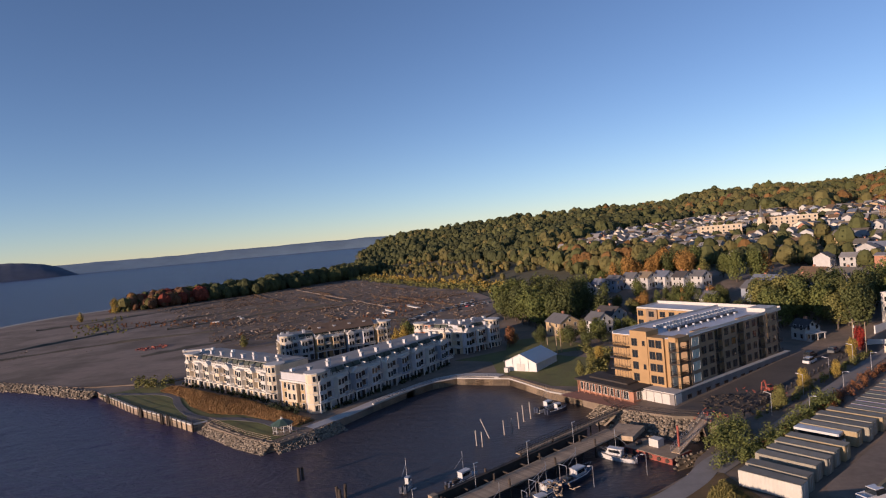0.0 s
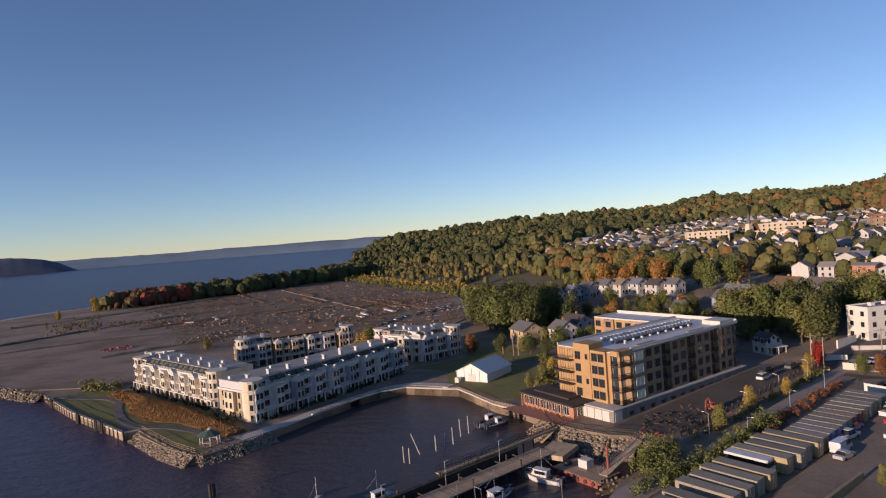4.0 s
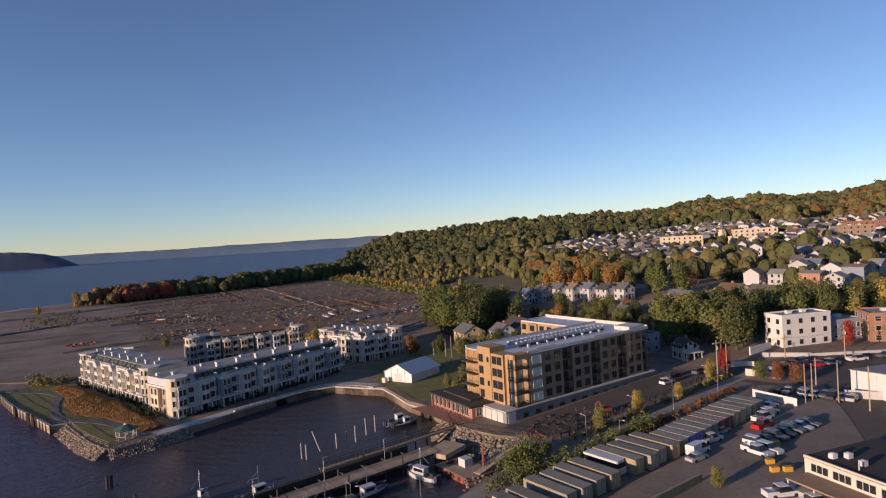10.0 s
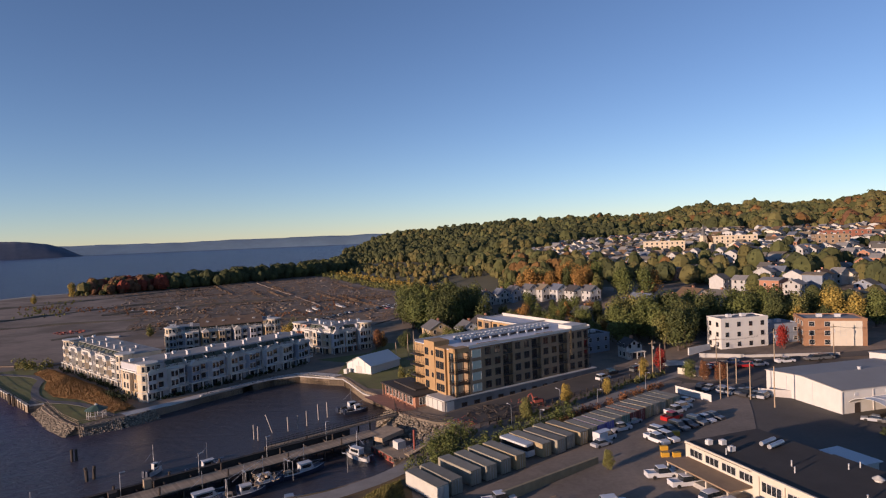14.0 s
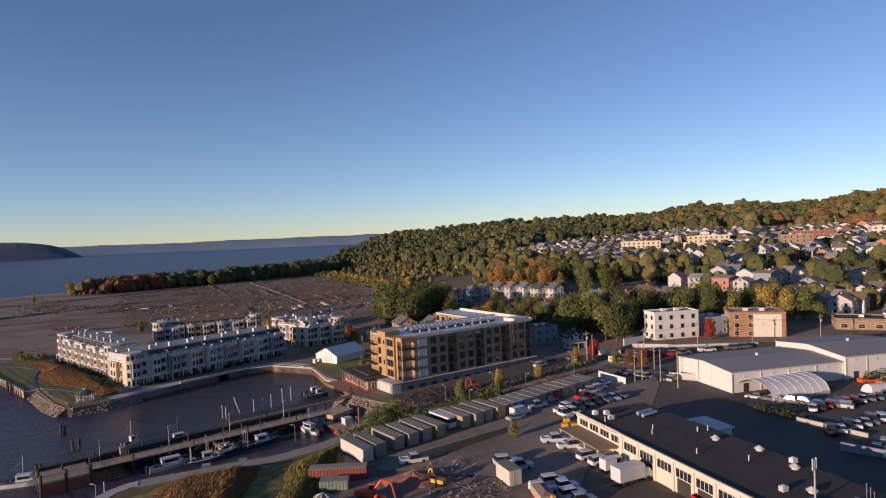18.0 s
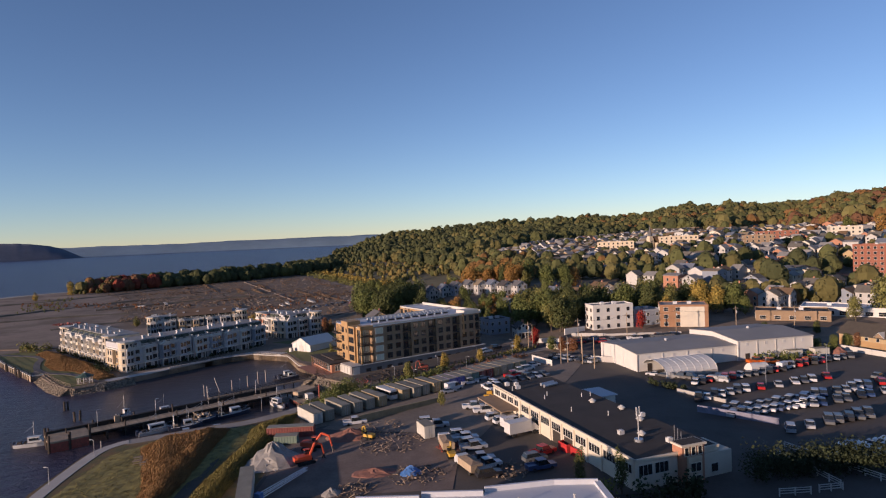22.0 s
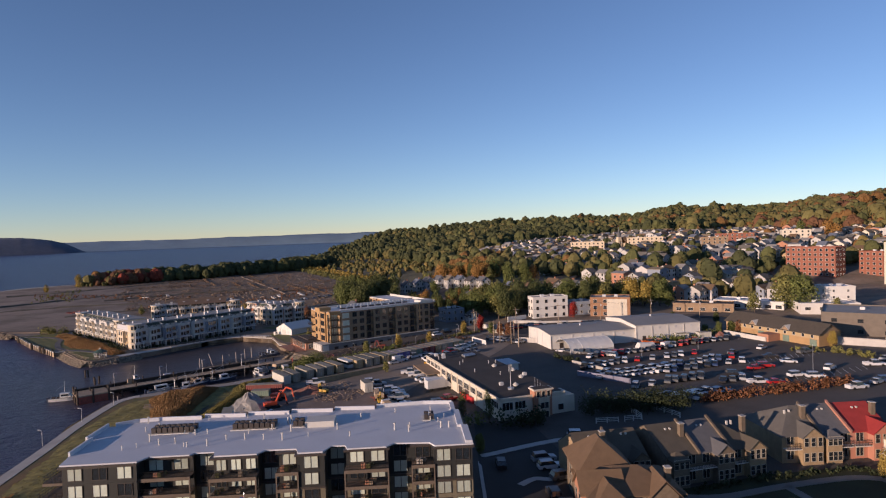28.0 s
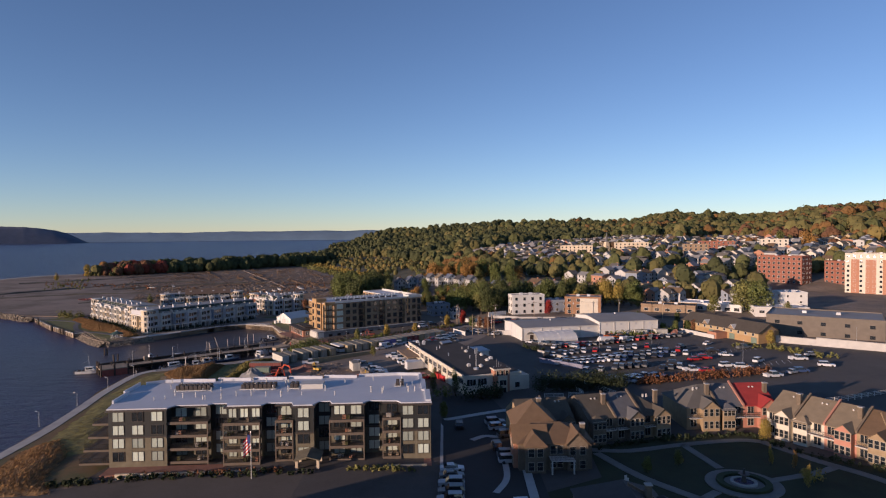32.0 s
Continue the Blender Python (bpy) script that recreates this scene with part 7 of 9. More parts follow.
def corner_mansion():
    z = ground_z(74, -3)
    b = thing("corner_town_house", "large brown hip-roofed corner house with stone chimney", "house", pose(68.2, -4.2, z, 0, 0, 1) @ Matrix.Scale(0.93, 4), group="courtyard town houses")
    part("wall", M().box(0, 15, 0, 11, -1, 5.6), FIELDSTONE, b)
    part("side_wall", M().box(0.4, 9, 9, 18, -1, 5.6), FIELDSTONE, b)
    part("roof", M().hip(0, 15, 0, 11, 5.6, 8.3, 0.5), SHINGLE["brown"], b)
    part("side_roof", M().hip(0.2, 9.5, 7, 18.4, 6.6, 11.0, 0.5), SHINGLE["brown"], b)
    part("upper_wall", M().box(0.4, 9.3, 9, 18, 5.6, 6.6), WALLS["ochre"], b)
    part("west_gable", M().gable(-0.9, 6, 1.2, 6.4, 5.6, 8.2, "x", 0.35), SHINGLE["brown"], b)
    part("west_bay", M().box(-0.9, 0.1, 1.4, 6.2, -1, 5.6).add([(-0.9, 1.4, 5.6), (-0.9, 6.2, 5.6), (-0.9, 3.8, 7.9)], [(0, 2, 1)]), BRICK_PINK, b)
    part("front_gable", M().gable(9.6, 14.2, -0.8, 5, 5.6, 7.9, "y", 0.35), SHINGLE["brown"], b)
    part("front_gable_wall", M().box(9.8, 14, -0.7, 0.1, -1, 5.6).add([(9.8, -0.7, 5.6), (14, -0.7, 5.6), (11.9, -0.7, 7.7)], [(0, 1, 2)]), FIELDSTONE, b)
    bay = part("front_bay", M().box(1.2, 5.2, -1.6, 0.1, -1, 5.6), FIELDSTONE, b)
    part("bay_roof", M().hip(1.2, 5.2, -1.6, 5, 5.6, 7.6, 0.4), SHINGLE["brown"], bay)
    c = part("chimney", M().box(13.2, 14.1, 2.5, 3.4, 3, 8.6), FIELDSTONE, b)
    part("chimney_cap", M().box(13.1, 14.2, 2.4, 3.5, 8.6, 8.8), CONCRETE, c)
    p = part("porch", M().box(6.2, 11, -2.6, 0, 2.7, 2.95), TRIM, b)
    for x in (6.4, 10.8):
        part("porch_post", M().box(x - 0.15, x + 0.15, -2.5, -2.2, -1, 2.7), TRIM, p)
    part("porch_rail", railing_mesh(4.8, 1.0, 0.25), DARK_TRIM, p, "", pose(6.2, -2.55, 2.95))
    for fl in range(2):
        for x, y in ((2.3, -1.6), (4.1, -1.6), (7.0, 0), (8.4, 0), (10.9, -0.7), (12.9, -0.7)):
            window(b, x, y, 0.6 + fl * 2.8, 0, 1.1, 1.6, TOWN_TRIM, GLASS, "sash")
        for y in (2.6, 5.0, 11, 15):
            window(b, -0.9 if y < 9 else 0.4, y, 0.6 + fl * 2.8, -90, 1.1, 1.6, TOWN_TRIM, GLASS, "sash")


corner_mansion()
# Only the north end shows; rest added for shade, roofs darkened like shade.
town_row("town houses west of the court, mostly unseen, added for shade", (87, -72), (86, -25), [("field", "dark", True), ("field", "dark", False), ("field", "dark", True), ("field", "dark", False), ("field", "dark", True), ("field", "dark", False)], 12, 5.4, 3.4, hips=(False, True))


# ---- hillside houses ----
def house(label, x, y, rz, w, d, h, rise, wall, roof, porch=False, chimney=True, ridge="y", detail=2, group="hillside houses", z=None):
    z = ground_z(x, y) if z is None else z
    b = thing("house", label, "house", pose(x, y, z, 0, 0, rz), group=group)
    key = (w, d, h, rise, wall, roof, ridge)

    def wall_mesh():
        m = M().box(-w / 2, w / 2, -d / 2, d / 2, -4, h)
        if ridge == "y":
            m.add([(-w / 2, s * d / 2, h) for s in (-1, 1)] + [(w / 2, s * d / 2, h) for s in (-1, 1)] + [(0, s * d / 2, h + rise - 0.05) for s in (-1, 1)], [(0, 2, 4), (1, 5, 3)])
        else:
            m.add([(s * w / 2, -d / 2, h) for s in (-1, 1)] + [(s * w / 2, d / 2, h) for s in (-1, 1)] + [(s * w / 2, 0, h + rise - 0.05) for s in (-1, 1)], [(0, 4, 2), (1, 3, 5)])
        me = m.mesh("wall")
        me.materials.append(WALLS[wall])
        return me

    def roof_mesh():
        me = M().gable(-w / 2, w / 2, -d / 2, d / 2, h, h + rise, ridge, 0.4, 0.2).mesh("roof")
        me.materials.append(SHINGLE[roof])
        return me
    part("wall", shared(("hw",) + key, wall_mesh), None, b)
    part("roof", shared(("hr",) + key, roof_mesh), None, b)
    if chimney:
        part("chimney", shared(("hc", h, rise), lambda: M().box(-0.4, 0.4, -0.4, 0.4, h, h + rise + 0.9).mesh("chimney")), BRICK_PINK, b, "", pose(w * 0.15, d * 0.1, 0))
    if detail >= 1:
        for fl in range(2 if h > 4 else 1):
            for k in (-0.28, 0.28):
                window(b, w * k, -d / 2, 0.8 + fl * 2.7, 0, 1.0, 1.4, TRIM, GLASS, whole=True)
            if detail >= 2:
                for k in (-0.25, 0.2):
                    window(b, -w / 2, d * k, 0.8 + fl * 2.7, -90, 1.0, 1.4, TRIM, GLASS, whole=True)
                    window(b, w / 2, d * k, 0.8 + fl * 2.7, 90, 1.0, 1.4, TRIM, GLASS, whole=True)
        if detail >= 2:
            window(b, 0, -d / 2, h + 0.4, 0, 0.8, 1.0, TRIM, GLASS, whole=True)
            door(b, 0, -d / 2, 0, 0, 1.0, 2.1)
    if porch:
        p = part("porch", M().box(-w / 2, w / 2, -d / 2 - 2.0, -d / 2, -1, 0.3).box(-w / 2 - 0.2, w / 2 + 0.2, -d / 2 - 2.2, -d / 2, 2.5, 2.7), TRIM, b)
        for k in (-0.46, 0, 0.46):
            part("porch_post", M().box(w * k - 0.1, w * k + 0.1, -d / 2 - 1.9, -d / 2 - 1.7, 0.3, 2.5), TRIM, p)
    return b


house("white two-storey house with a full front porch", 60.2, 191.5, 12, 5.6, 5.6, 4.2, 2.0, "white", "dark", True)
for x, y, w, wall, roof in ((30, 312, 6, "white", "blue"), (37, 310, 7, "blue", "slate"), (44.5, 307, 6, "white", "slate"), (51, 304, 7, "white", "tan"), (58, 300, 7, "white", "blue"), (65, 295, 7, "white", "dark"), (72, 291, 6.5, "white", "slate")):
    house("white clapboard house in the hillside row", x, y, 25, w, 8, 5.0, 2.4, wall, roof, detail=2, group="white row houses")
for x, y, rz, wall, roof, w, d in ((113, 268, 20, "cream", "brown", 9, 12), (122, 259, 20, "white", "grey", 9, 12), (107, 246, 15, "white", "tan", 10, 9), (98, 252, 30, "cream", "brown", 8, 9), (88, 262, 25, "white", "blue", 8, 11), (80, 255, 25, "blue", "slate", 9, 9),
                                  (-4, 250, 20, "tan", "slate", 9, 11), (9, 243, 20, "white", "slate", 8, 8), (17, 254, 30, "white", "dark", 9, 10), (97, 236, 10, "white", "grey", 12, 7), (62, 262, 25, "white", "slate", 8, 9), (22, 315, 25, "white", "slate", 6, 8)):
    house("gabled frame house among the hillside trees", x, y, rz, w, d, 5.2, 2.8, wall, roof)


class Multi:
    """One mesh with several materials."""

    def __init__(self):
        self.parts = {}

    def of(self, material):
        return self.parts.setdefault(material.name, (material, M()))[1]

    def mesh(self, name):
        me = bpy.data.meshes.new(name)
        v, f, idx = [], [], []
        for k, (material, m) in enumerate(self.parts.values()):
            n = len(v)
            v += m.v
            f += [tuple(n + i for i in q) for q in m.f]
            idx += [k] * len(m.f)
            me.materials.append(material)
        me.from_pydata(v, [], f)
        me.polygons.foreach_set("material_index", idx)
        me.update()
        return me


TOWN = [(118, 470), (112, 372), (134, 325), (154, 288), (164, 246), (180, 215), (220, 215), (262, 260), (270, 330), (320, 340), (380, 330), (560, 420), (860, 700), (840, 980), (640, 1020), (420, 880), (300, 800), (140, 725), (72, 625), (85, 560)]
rt = random.Random(21)
ux, uy = math.cos(radians(34)), math.sin(radians(34))
spots = []
for i in range(-24, 106):
    for j in range(-44, 68):
        su, sv = i * 11.0, j * 13.5 + (5 if j % 2 else 0)
        x, y = 90 + ux * su - uy * sv, 270 + uy * su + ux * sv
        x, y = x + rt.uniform(-2.5, 2.5), y + rt.uniform(-2, 2)
        r = math.hypot(x - 20, y + 40)
        up = ground_z(x, y)
        if inside(x, y, TOWN) and (up < 36 or (up < 62 and rt.random() < (0.3 if x > 420 else 0.1))) and rt.random() < (0.52 if r < 480 else 0.68):
            spots.append((r, x, y))
spots.sort()
KEEP_CLEAR = [(220, 503, 32), (275, 300, 32), (300, 275, 22), (318, 255, 30), (230, 185, 26)]
spots = [s for s in spots if all(math.hypot(s[1] - a, s[2] - b) > c for a, b, c in KEEP_CLEAR)]
house_at = [(x, y) for r, x, y in spots]
SIZES = [(6.5, 8, 5.6, 2.4), (7, 7.5, 5.6, 2.2), (6.5, 7, 5.8, 2.6), (8, 7, 5.2, 2.0), (10, 9, 6.4, 1.0), (6, 9, 5.8, 2.4)]
far = Multi()
for n, (r, x, y) in enumerate(spots):
    w, d, h, rise = rt.choice(SIZES)
    wall = rt.choice(("white", "white", "white", "cream", "blue", "white", "cream", "tan", "white", "brick"))
    roof = rt.choice(("grey", "tan", "light", "light", "light", "blue", "grey", "brown"))
    rz = 34 + rt.choice((-90, 0, 0)) + rt.uniform(-4, 4)
    ridge = "y" if rt.random() < 0.35 else "x"
    if n < 50:
        names = {"white": "white clapboard", "cream": "cream", "blue": "grey-blue", "tan": "tan", "brick": "brick"}
        house(f"{names[wall]} two-storey town house with a {roof} roof", x, y, rz, w, d, h, rise, wall, roof, False, n % 3 == 0, ridge, 2 if n < 18 else 1, "town houses")
    else:
        z = ground_z(x, y)
        k = Matrix.Translation((x, y, z)) @ Matrix.Rotation(radians(rz), 4, 'Z')
        a, b2, c2 = M().box(-w / 2, w / 2, -d / 2, d / 2, -4, h), M().gable(-w / 2, w / 2, -d / 2, d / 2, h, h + rise, ridge, 0.4, 0.2), M()
        a.add([(-w / 2, s * d / 2, h) for s in (-1, 1)] + [(w / 2, s * d / 2, h) for s in (-1, 1)] + [(0, s * d / 2, h + rise - 0.1) for s in (-1, 1)], [(0, 2, 4), (1, 5, 3)]) if ridge == "y" else a.add([(s * w / 2, -d / 2, h) for s in (-1, 1)] + [(s * w / 2, d / 2, h) for s in (-1, 1)] + [(s * w / 2, 0, h + rise - 0.1) for s in (-1, 1)], [(0, 4, 2), (1, 3, 5)])
        for fl in range(2):
            for q in (-0.28, 0.28):
                c2.box(w * q - 0.5, w * q + 0.5, -d / 2 - 0.05, -d / 2, 0.9 + fl * 2.6, 2.3 + fl * 2.6)
                c2.box(-w / 2 - 0.05, -w / 2, d * q - 0.5, d * q + 0.5, 0.9 + fl * 2.6, 2.3 + fl * 2.6)
        for src, material in ((a, WALLS[wall]), (b2, SHINGLE[roof]), (c2, GLASS)):
            far.of(material).add([k @ Vector(p) for p in src.v], src.f)
single("far_houses", far.mesh("far_houses"), None, "crowd of pale far houses across the hillside town", "houses", kind="stuff")


def church():
    b = thing("church", "grey stone church with a slender dark spire", "church", pose(220, 503, ground_z(220, 503), 0, 0, 20))
    part("nave", M().box(4, 26, -6, 6, -4, 8), STONE, b)
    part("nave_roof", M().gable(4, 26, -6, 6, 8, 14, "x", 0.4), SHINGLE["brown"], b)
    part("tower", M().box(-2.2, 2.2, -2.2, 2.2, -4, 12), STONE, b)
    part("belfry", M().box(-1.8, 1.8, -1.8, 1.8, 12, 14), STONE, b)
    part("spire", M().cyl(0, 0, 14, 24, 1.9, 0.08, 8), SHINGLE["slate"], b)
    for k in range(5):
        window(b, 7 + k * 4, -6, 2, 0, 1.2, 4, TRIM)
    window(b, 0, -2.2, 7, 0, 1.1, 3, TRIM)


church()
for p0, p1, dp, fl, m_, lab in (((176, 520), (208, 512), 14, 3, STONE, "long tan brick school beside the church"), ((226, 496), (258, 488), 14, 3, STONE, "tan brick school wing on the hillside"), ((300, 470), (330, 458), 14, 3, BRICK, "red brick main street building"),
                               ((270, 430), (290, 424), 12, 3, BRICK_BROWN, "brown brick shop block in town"), ((345, 440), (366, 432), 12, 3, CREAM, "cream flat-roofed block in town")):
    block("town_block", lab, p0, p1, dp, ground_z(*p0) + 3.0, fl, m_, ROOF_GREY, (1.2, 1.5), 4.0, (0, 3))

# ---- trees and plants ----
LEAF = {n: mat("leaf_" + n, c, 0.85, vary=0.35, scale=0.25, fine=2.0, bump=0, random_amount=0.32, island=True, spec=0.2) for n, c in (
    ("dark", (0.075, 0.086, 0.030)), ("green", (0.112, 0.128, 0.038)), ("olive", (0.165, 0.158, 0.050)), ("yellow", (0.32, 0.23, 0.055)), ("orange", (0.29, 0.155, 0.045)), ("red", (0.30, 0.035, 0.025)), ("rust", (0.19, 0.085, 0.04)), ("willow", (0.15, 0.15, 0.045)), ("pine", (0.034, 0.044, 0.020)))}
WOOD_LEAF = {n: mat("woods_" + n, c, 0.9, vary=0.25, scale=0.02, fine=0.2, bump=0, random_amount=0.16, island=True, spec=0.15) for n, c in (
    ("dark", (0.058, 0.064, 0.028)), ("green", (0.080, 0.084, 0.032)), ("olive", (0.120, 0.106, 0.040)), ("yellow", (0.18, 0.135, 0.045)), ("orange", (0.17, 0.092, 0.034)), ("red", (0.19, 0.045, 0.028)), ("rust", (0.13, 0.066, 0.036)))}
BARK = mat("bark", (0.09, 0.07, 0.055), 0.95, vary=0.3)
LEAF_WORDS = {"dark": "dark green", "green": "green", "olive": "olive green", "yellow": "golden yellow", "orange": "orange", "red": "bright red", "rust": "rust red", "willow": "pale green", "pine": "dark evergreen"}


def crown_points(rnd, lobes, count, rx, rz, z0, droop=0.0):
    """Centres and outward directions of leaf clumps on several uneven lobes."""
    ls = []
    for i in range(lobes):
        a, e = rnd.uniform(0, 2 * math.pi), rnd.uniform(-0.75, 1.0)
        k = rnd.uniform(0.25, 0.62) * (1.0 if e < 0.4 else 0.7)
        ls.append(((rx * k * math.cos(a), rx * k * math.sin(a), z0 + rz * (0.5 + 0.42 * e)), rx * rnd.uniform(0.38, 0.6), rz * rnd.uniform(0.24, 0.38)))
    ls.append(((0, 0, z0 + rz * 0.55), rx * 0.6, rz * 0.46))
    out = []
    for _ in range(count):
        c, a, b = rnd.choice(ls)
        t, u = rnd.uniform(0, 2 * math.pi), rnd.uniform(-0.85, 1)
        s = math.sqrt(1 - u * u)
        k = rnd.uniform(0.75, 1.08)
        d = Vector((s * math.cos(t), s * math.sin(t), u))
        p = Vector((c[0] + a * k * d.x, c[1] + a * k * d.y, c[2] + b * k * d.z))
        if droop:
            p.z -= droop * rnd.random() * max(0, math.hypot(p.x, p.y) / rx)
        out.append((p, d))
    return out


def leaf(m, p, d, size, rnd):
    n = (d + Vector((rnd.uniform(-.7, .7), rnd.uniform(-.7, .7), rnd.uniform(-.5, .7)))).normalized()
    u = n.orthogonal().normalized()
    w = n.cross(u)
    a = rnd.uniform(0, 6.28)
    u, w = u * math.cos(a) + w * math.sin(a), w * math.cos(a) - u * math.sin(a)
    k = size * rnd.uniform(0.55, 1.15)
    m.add([p + u * k, p + w * k * 0.8 + n * k * 0.2, p - u * k * 0.9, p - w * k * 0.7 - n * k * 0.1], [(0, 1, 2, 3)])


_trees = {}


def tree(colour, x, y, h, shape=0, group="trees", rz=None, near=False):
    key = (colour, shape, near)
    z = ground_z(x, y)
    rz = (x * 37 + y * 17) % 360 if rz is None else rz
    if key not in _trees:
        rnd = random.Random(100 + shape * 7 + (50 if near else 0))
        rx, base = ((4.0, 0.7), (4.7, 0.9), (3.4, 0.6), (1.8, 0.4), (5.0, 0.4))[shape]
        count = (2000, 2400, 1700, 800, 2600)[shape] * (2 if near else 1)
        t = thing("tree", f"{LEAF_WORDS[colour]} autumn tree with an uneven leafy crown", "tree", group=group)
        trunk = M().cyl(0, 0, -1.0, base + 1.5, 0.32, 0.2, 7)
        for i in range(5):
            a = i * 1.3 + rnd.random()
            trunk.beam((0, 0, base + rnd.uniform(-0.3, 1.2)), (rx * 0.55 * math.cos(a), rx * 0.55 * math.sin(a), base + rnd.uniform(2.0, 5.0)), 0.1, 5)
        part("trunk", trunk, BARK, t)
        m = M()
        for p, d in crown_points(rnd, 9, count, rx, 10.0 - base, base, 2.5 if shape == 4 else 0.0):
            leaf(m, p, d, (0.34 if not near else 0.26) * (0.8 if shape == 3 else 1), rnd)
        part("crown", m, LEAF[colour], t)
        _trees[key] = t
        t.matrix_basis = pose(x, y, z, 0, 0, rz) @ Matrix.Scale(h / 10, 4)
        return t
    c = copy_thing(_trees[key], pose(x, y, z, 0, 0, rz))
    c.matrix_basis = pose(x, y, z, 0, 0, rz) @ Matrix.Scale(h / 10, 4)
    return tagged(c, group=group)


def bushes(name, pts, count, spread, h, colour, label, seed, size=0.35, per=26):
    """Joined leafy shrubs along a line."""
    rnd = random.Random(seed)
    m = M()
    line = along(pts, 0.7)
    for _ in range(count):
        x, y, a = rnd.choice(line)
        x, y = x + rnd.uniform(-spread, spread), y + rnd.uniform(-spread, spread)
        hh = h * rnd.uniform(0.55, 1.15)
        z = ground_z(x, y)
        for p, d in crown_points(rnd, 3, per, hh * 0.55, hh, 0):
            leaf(m, p + Vector((x, y, z - 0.05)), d, size * (0.6 + 0.4 * hh / h), rnd)
    return single(name, m, LEAF[colour], label, "shrubs", kind="stuff")


def blades(name, poly, count, h, material, label, seed, width=0.07):
    """Tufts of tall dry stems over a plan polygon."""
    rnd = random.Random(seed)
    xs, ys = [p[0] for p in poly], [p[1] for p in poly]
    m = M()

    def rim(x, y):
        """How far inside the outline, from 0 at its edge to 1."""
        best = 9.0
        for (ax, ay), (bx, by) in zip(poly, poly[1:] + poly[:1]):
            u = max(0.0, min(1.0, ((x - ax) * (bx - ax) + (y - ay) * (by - ay)) / ((bx - ax) ** 2 + (by - ay) ** 2)))
            best = min(best, math.hypot(x - ax - u * (bx - ax), y - ay - u * (by - ay)))
        return min(1.0, best / 3.5 + 0.25 * noise.noise((x * 0.3, y * 0.3, 7)))

    lump = lambda x, y: h * max(0.0, rim(x, y)) * (0.42 + 0.4 * noise.noise((x * 0.16, y * 0.16, 2)) + 0.14 * noise.noise((x * 0.9, y * 0.9, 5)))
    step = 1.1
    for i in range(int((max(xs) - min(xs)) / step) + 1):
        for j in range(int((max(ys) - min(ys)) / step) + 1):
            q = [(min(xs) + (i + u) * step, min(ys) + (j + w) * step) for u, w in ((0, 0), (1, 0), (1, 1), (0, 1))]
            if inside(q[0][0] + step / 2, q[0][1] + step / 2, poly):
                m.add([(x, y, ground_z(x, y) + (lump(x, y) if inside(x, y, poly) else 0.0)) for x, y in q], [(0, 1, 2, 3)])
    n = 0
    while n < count:
        x, y = rnd.uniform(min(xs), max(xs)), rnd.uniform(min(ys), max(ys))
        if not inside(x, y, poly):
            continue
        n += 1
        z, a, hh = ground_z(x, y) + 0.55 * max(0.0, lump(x, y)), rnd.uniform(0, 6.28), h * rnd.uniform(0.3, 0.75) * (0.35 + 0.65 * max(0.0, rim(x, y)))
        c, s = math.cos(a) * width, math.sin(a) * width
        lx, ly = rnd.uniform(-0.2, 0.9), rnd.uniform(-0.4, 0.7)
        m.add([(x - c, y - s, z), (x + c, y + s, z), (x + c * 1.2 + lx * 0.6, y + s * 1.2 + ly * 0.6, z + hh * 0.75), (x + lx, y + ly, z + hh), (x - c * 1.2 + lx * 0.5, y - s * 1.2 + ly * 0.5, z + hh * 0.7)], [(0, 1, 2, 3, 4)])
    return single(name, m, material, label, "reeds", kind="stuff")


blades("reeds", [(-152, 225), (-112, 190), (-96, 172), (-90, 166), (-94, 162), (-101, 168), (-112, 178), (-124, 183), (-134, 194), (-141, 206), (-155, 220)], 22000, 2.3, REED, "tall russet reeds below the terrace", 1)
blades("reeds", [(-35, 74), (-40, 84), (-38, 90), (-28, 94), (-23.5, 94), (-23, 84), (-21, 60), (-21, 46), (-25, 48), (-28, 60)], 24000, 2.3, REED, "tall russet reeds on the river bank", 2)
blades("reeds", [(-18, 92), (-13, 100), (-9.5, 103), (-8, 90), (-11, 66), (-11, 40), (-16, 36), (-17, 60), (-16, 84)], 18000, 2.2, REED_GREEN, "yellow-green reeds beside the yard", 3)
blades("reeds", [(-33, -12), (-38, 12), (-34, 20), (-26, 10), (-22, -4), (-16, -12)], 2600, 1.3, REED, "russet shrubs at the condominium end", 4)

blades("meadow_grass", [(-46, 60), (-47, 82), (-40, 91), (-20, 98), (-14, 96), (-18, 60), (-20, 10), (-32, 0), (-40, 30)], 5000, 0.42, REED_GREEN, "short tawny meadow grass on the bank", 5)
bushes("shrubs", [(-20, -8), (0, -6.5), (30, -6.3)], 90, 0.8, 1.1, "pine", "clipped dark shrubs before the condominium", 11, 0.25)
bushes("shrubs", [(-8, -5.3), (24, -5.0)], 70, 0.5, 0.9, "rust", "russet planting along the condominium patio", 12, 0.2)
bushes("shrubs", [(36, -4.8), (50, -4.6)], 40, 0.5, 1.0, "olive", "low planting by the condominium entrance", 13, 0.2)
bushes("hedge", [(109, 52.5), (122, 55.5), (137, 58.5), (150, 62)], 170, 0.9, 2.6, "rust", "rust-red autumn hedge along the car park", 14, 0.3)
bushes("hedge", [(80, 47), (90, 49), (103, 48)], 190, 2.2, 4.6, "pine", "dark evergreen hedge by the garage", 15, 0.22, 60)
bushes("shrubs", [(60, 41), (70, 43)], 36, 1.6, 3.4, "pine", "dark evergreen shrubs at the garage wall", 16, 0.35)
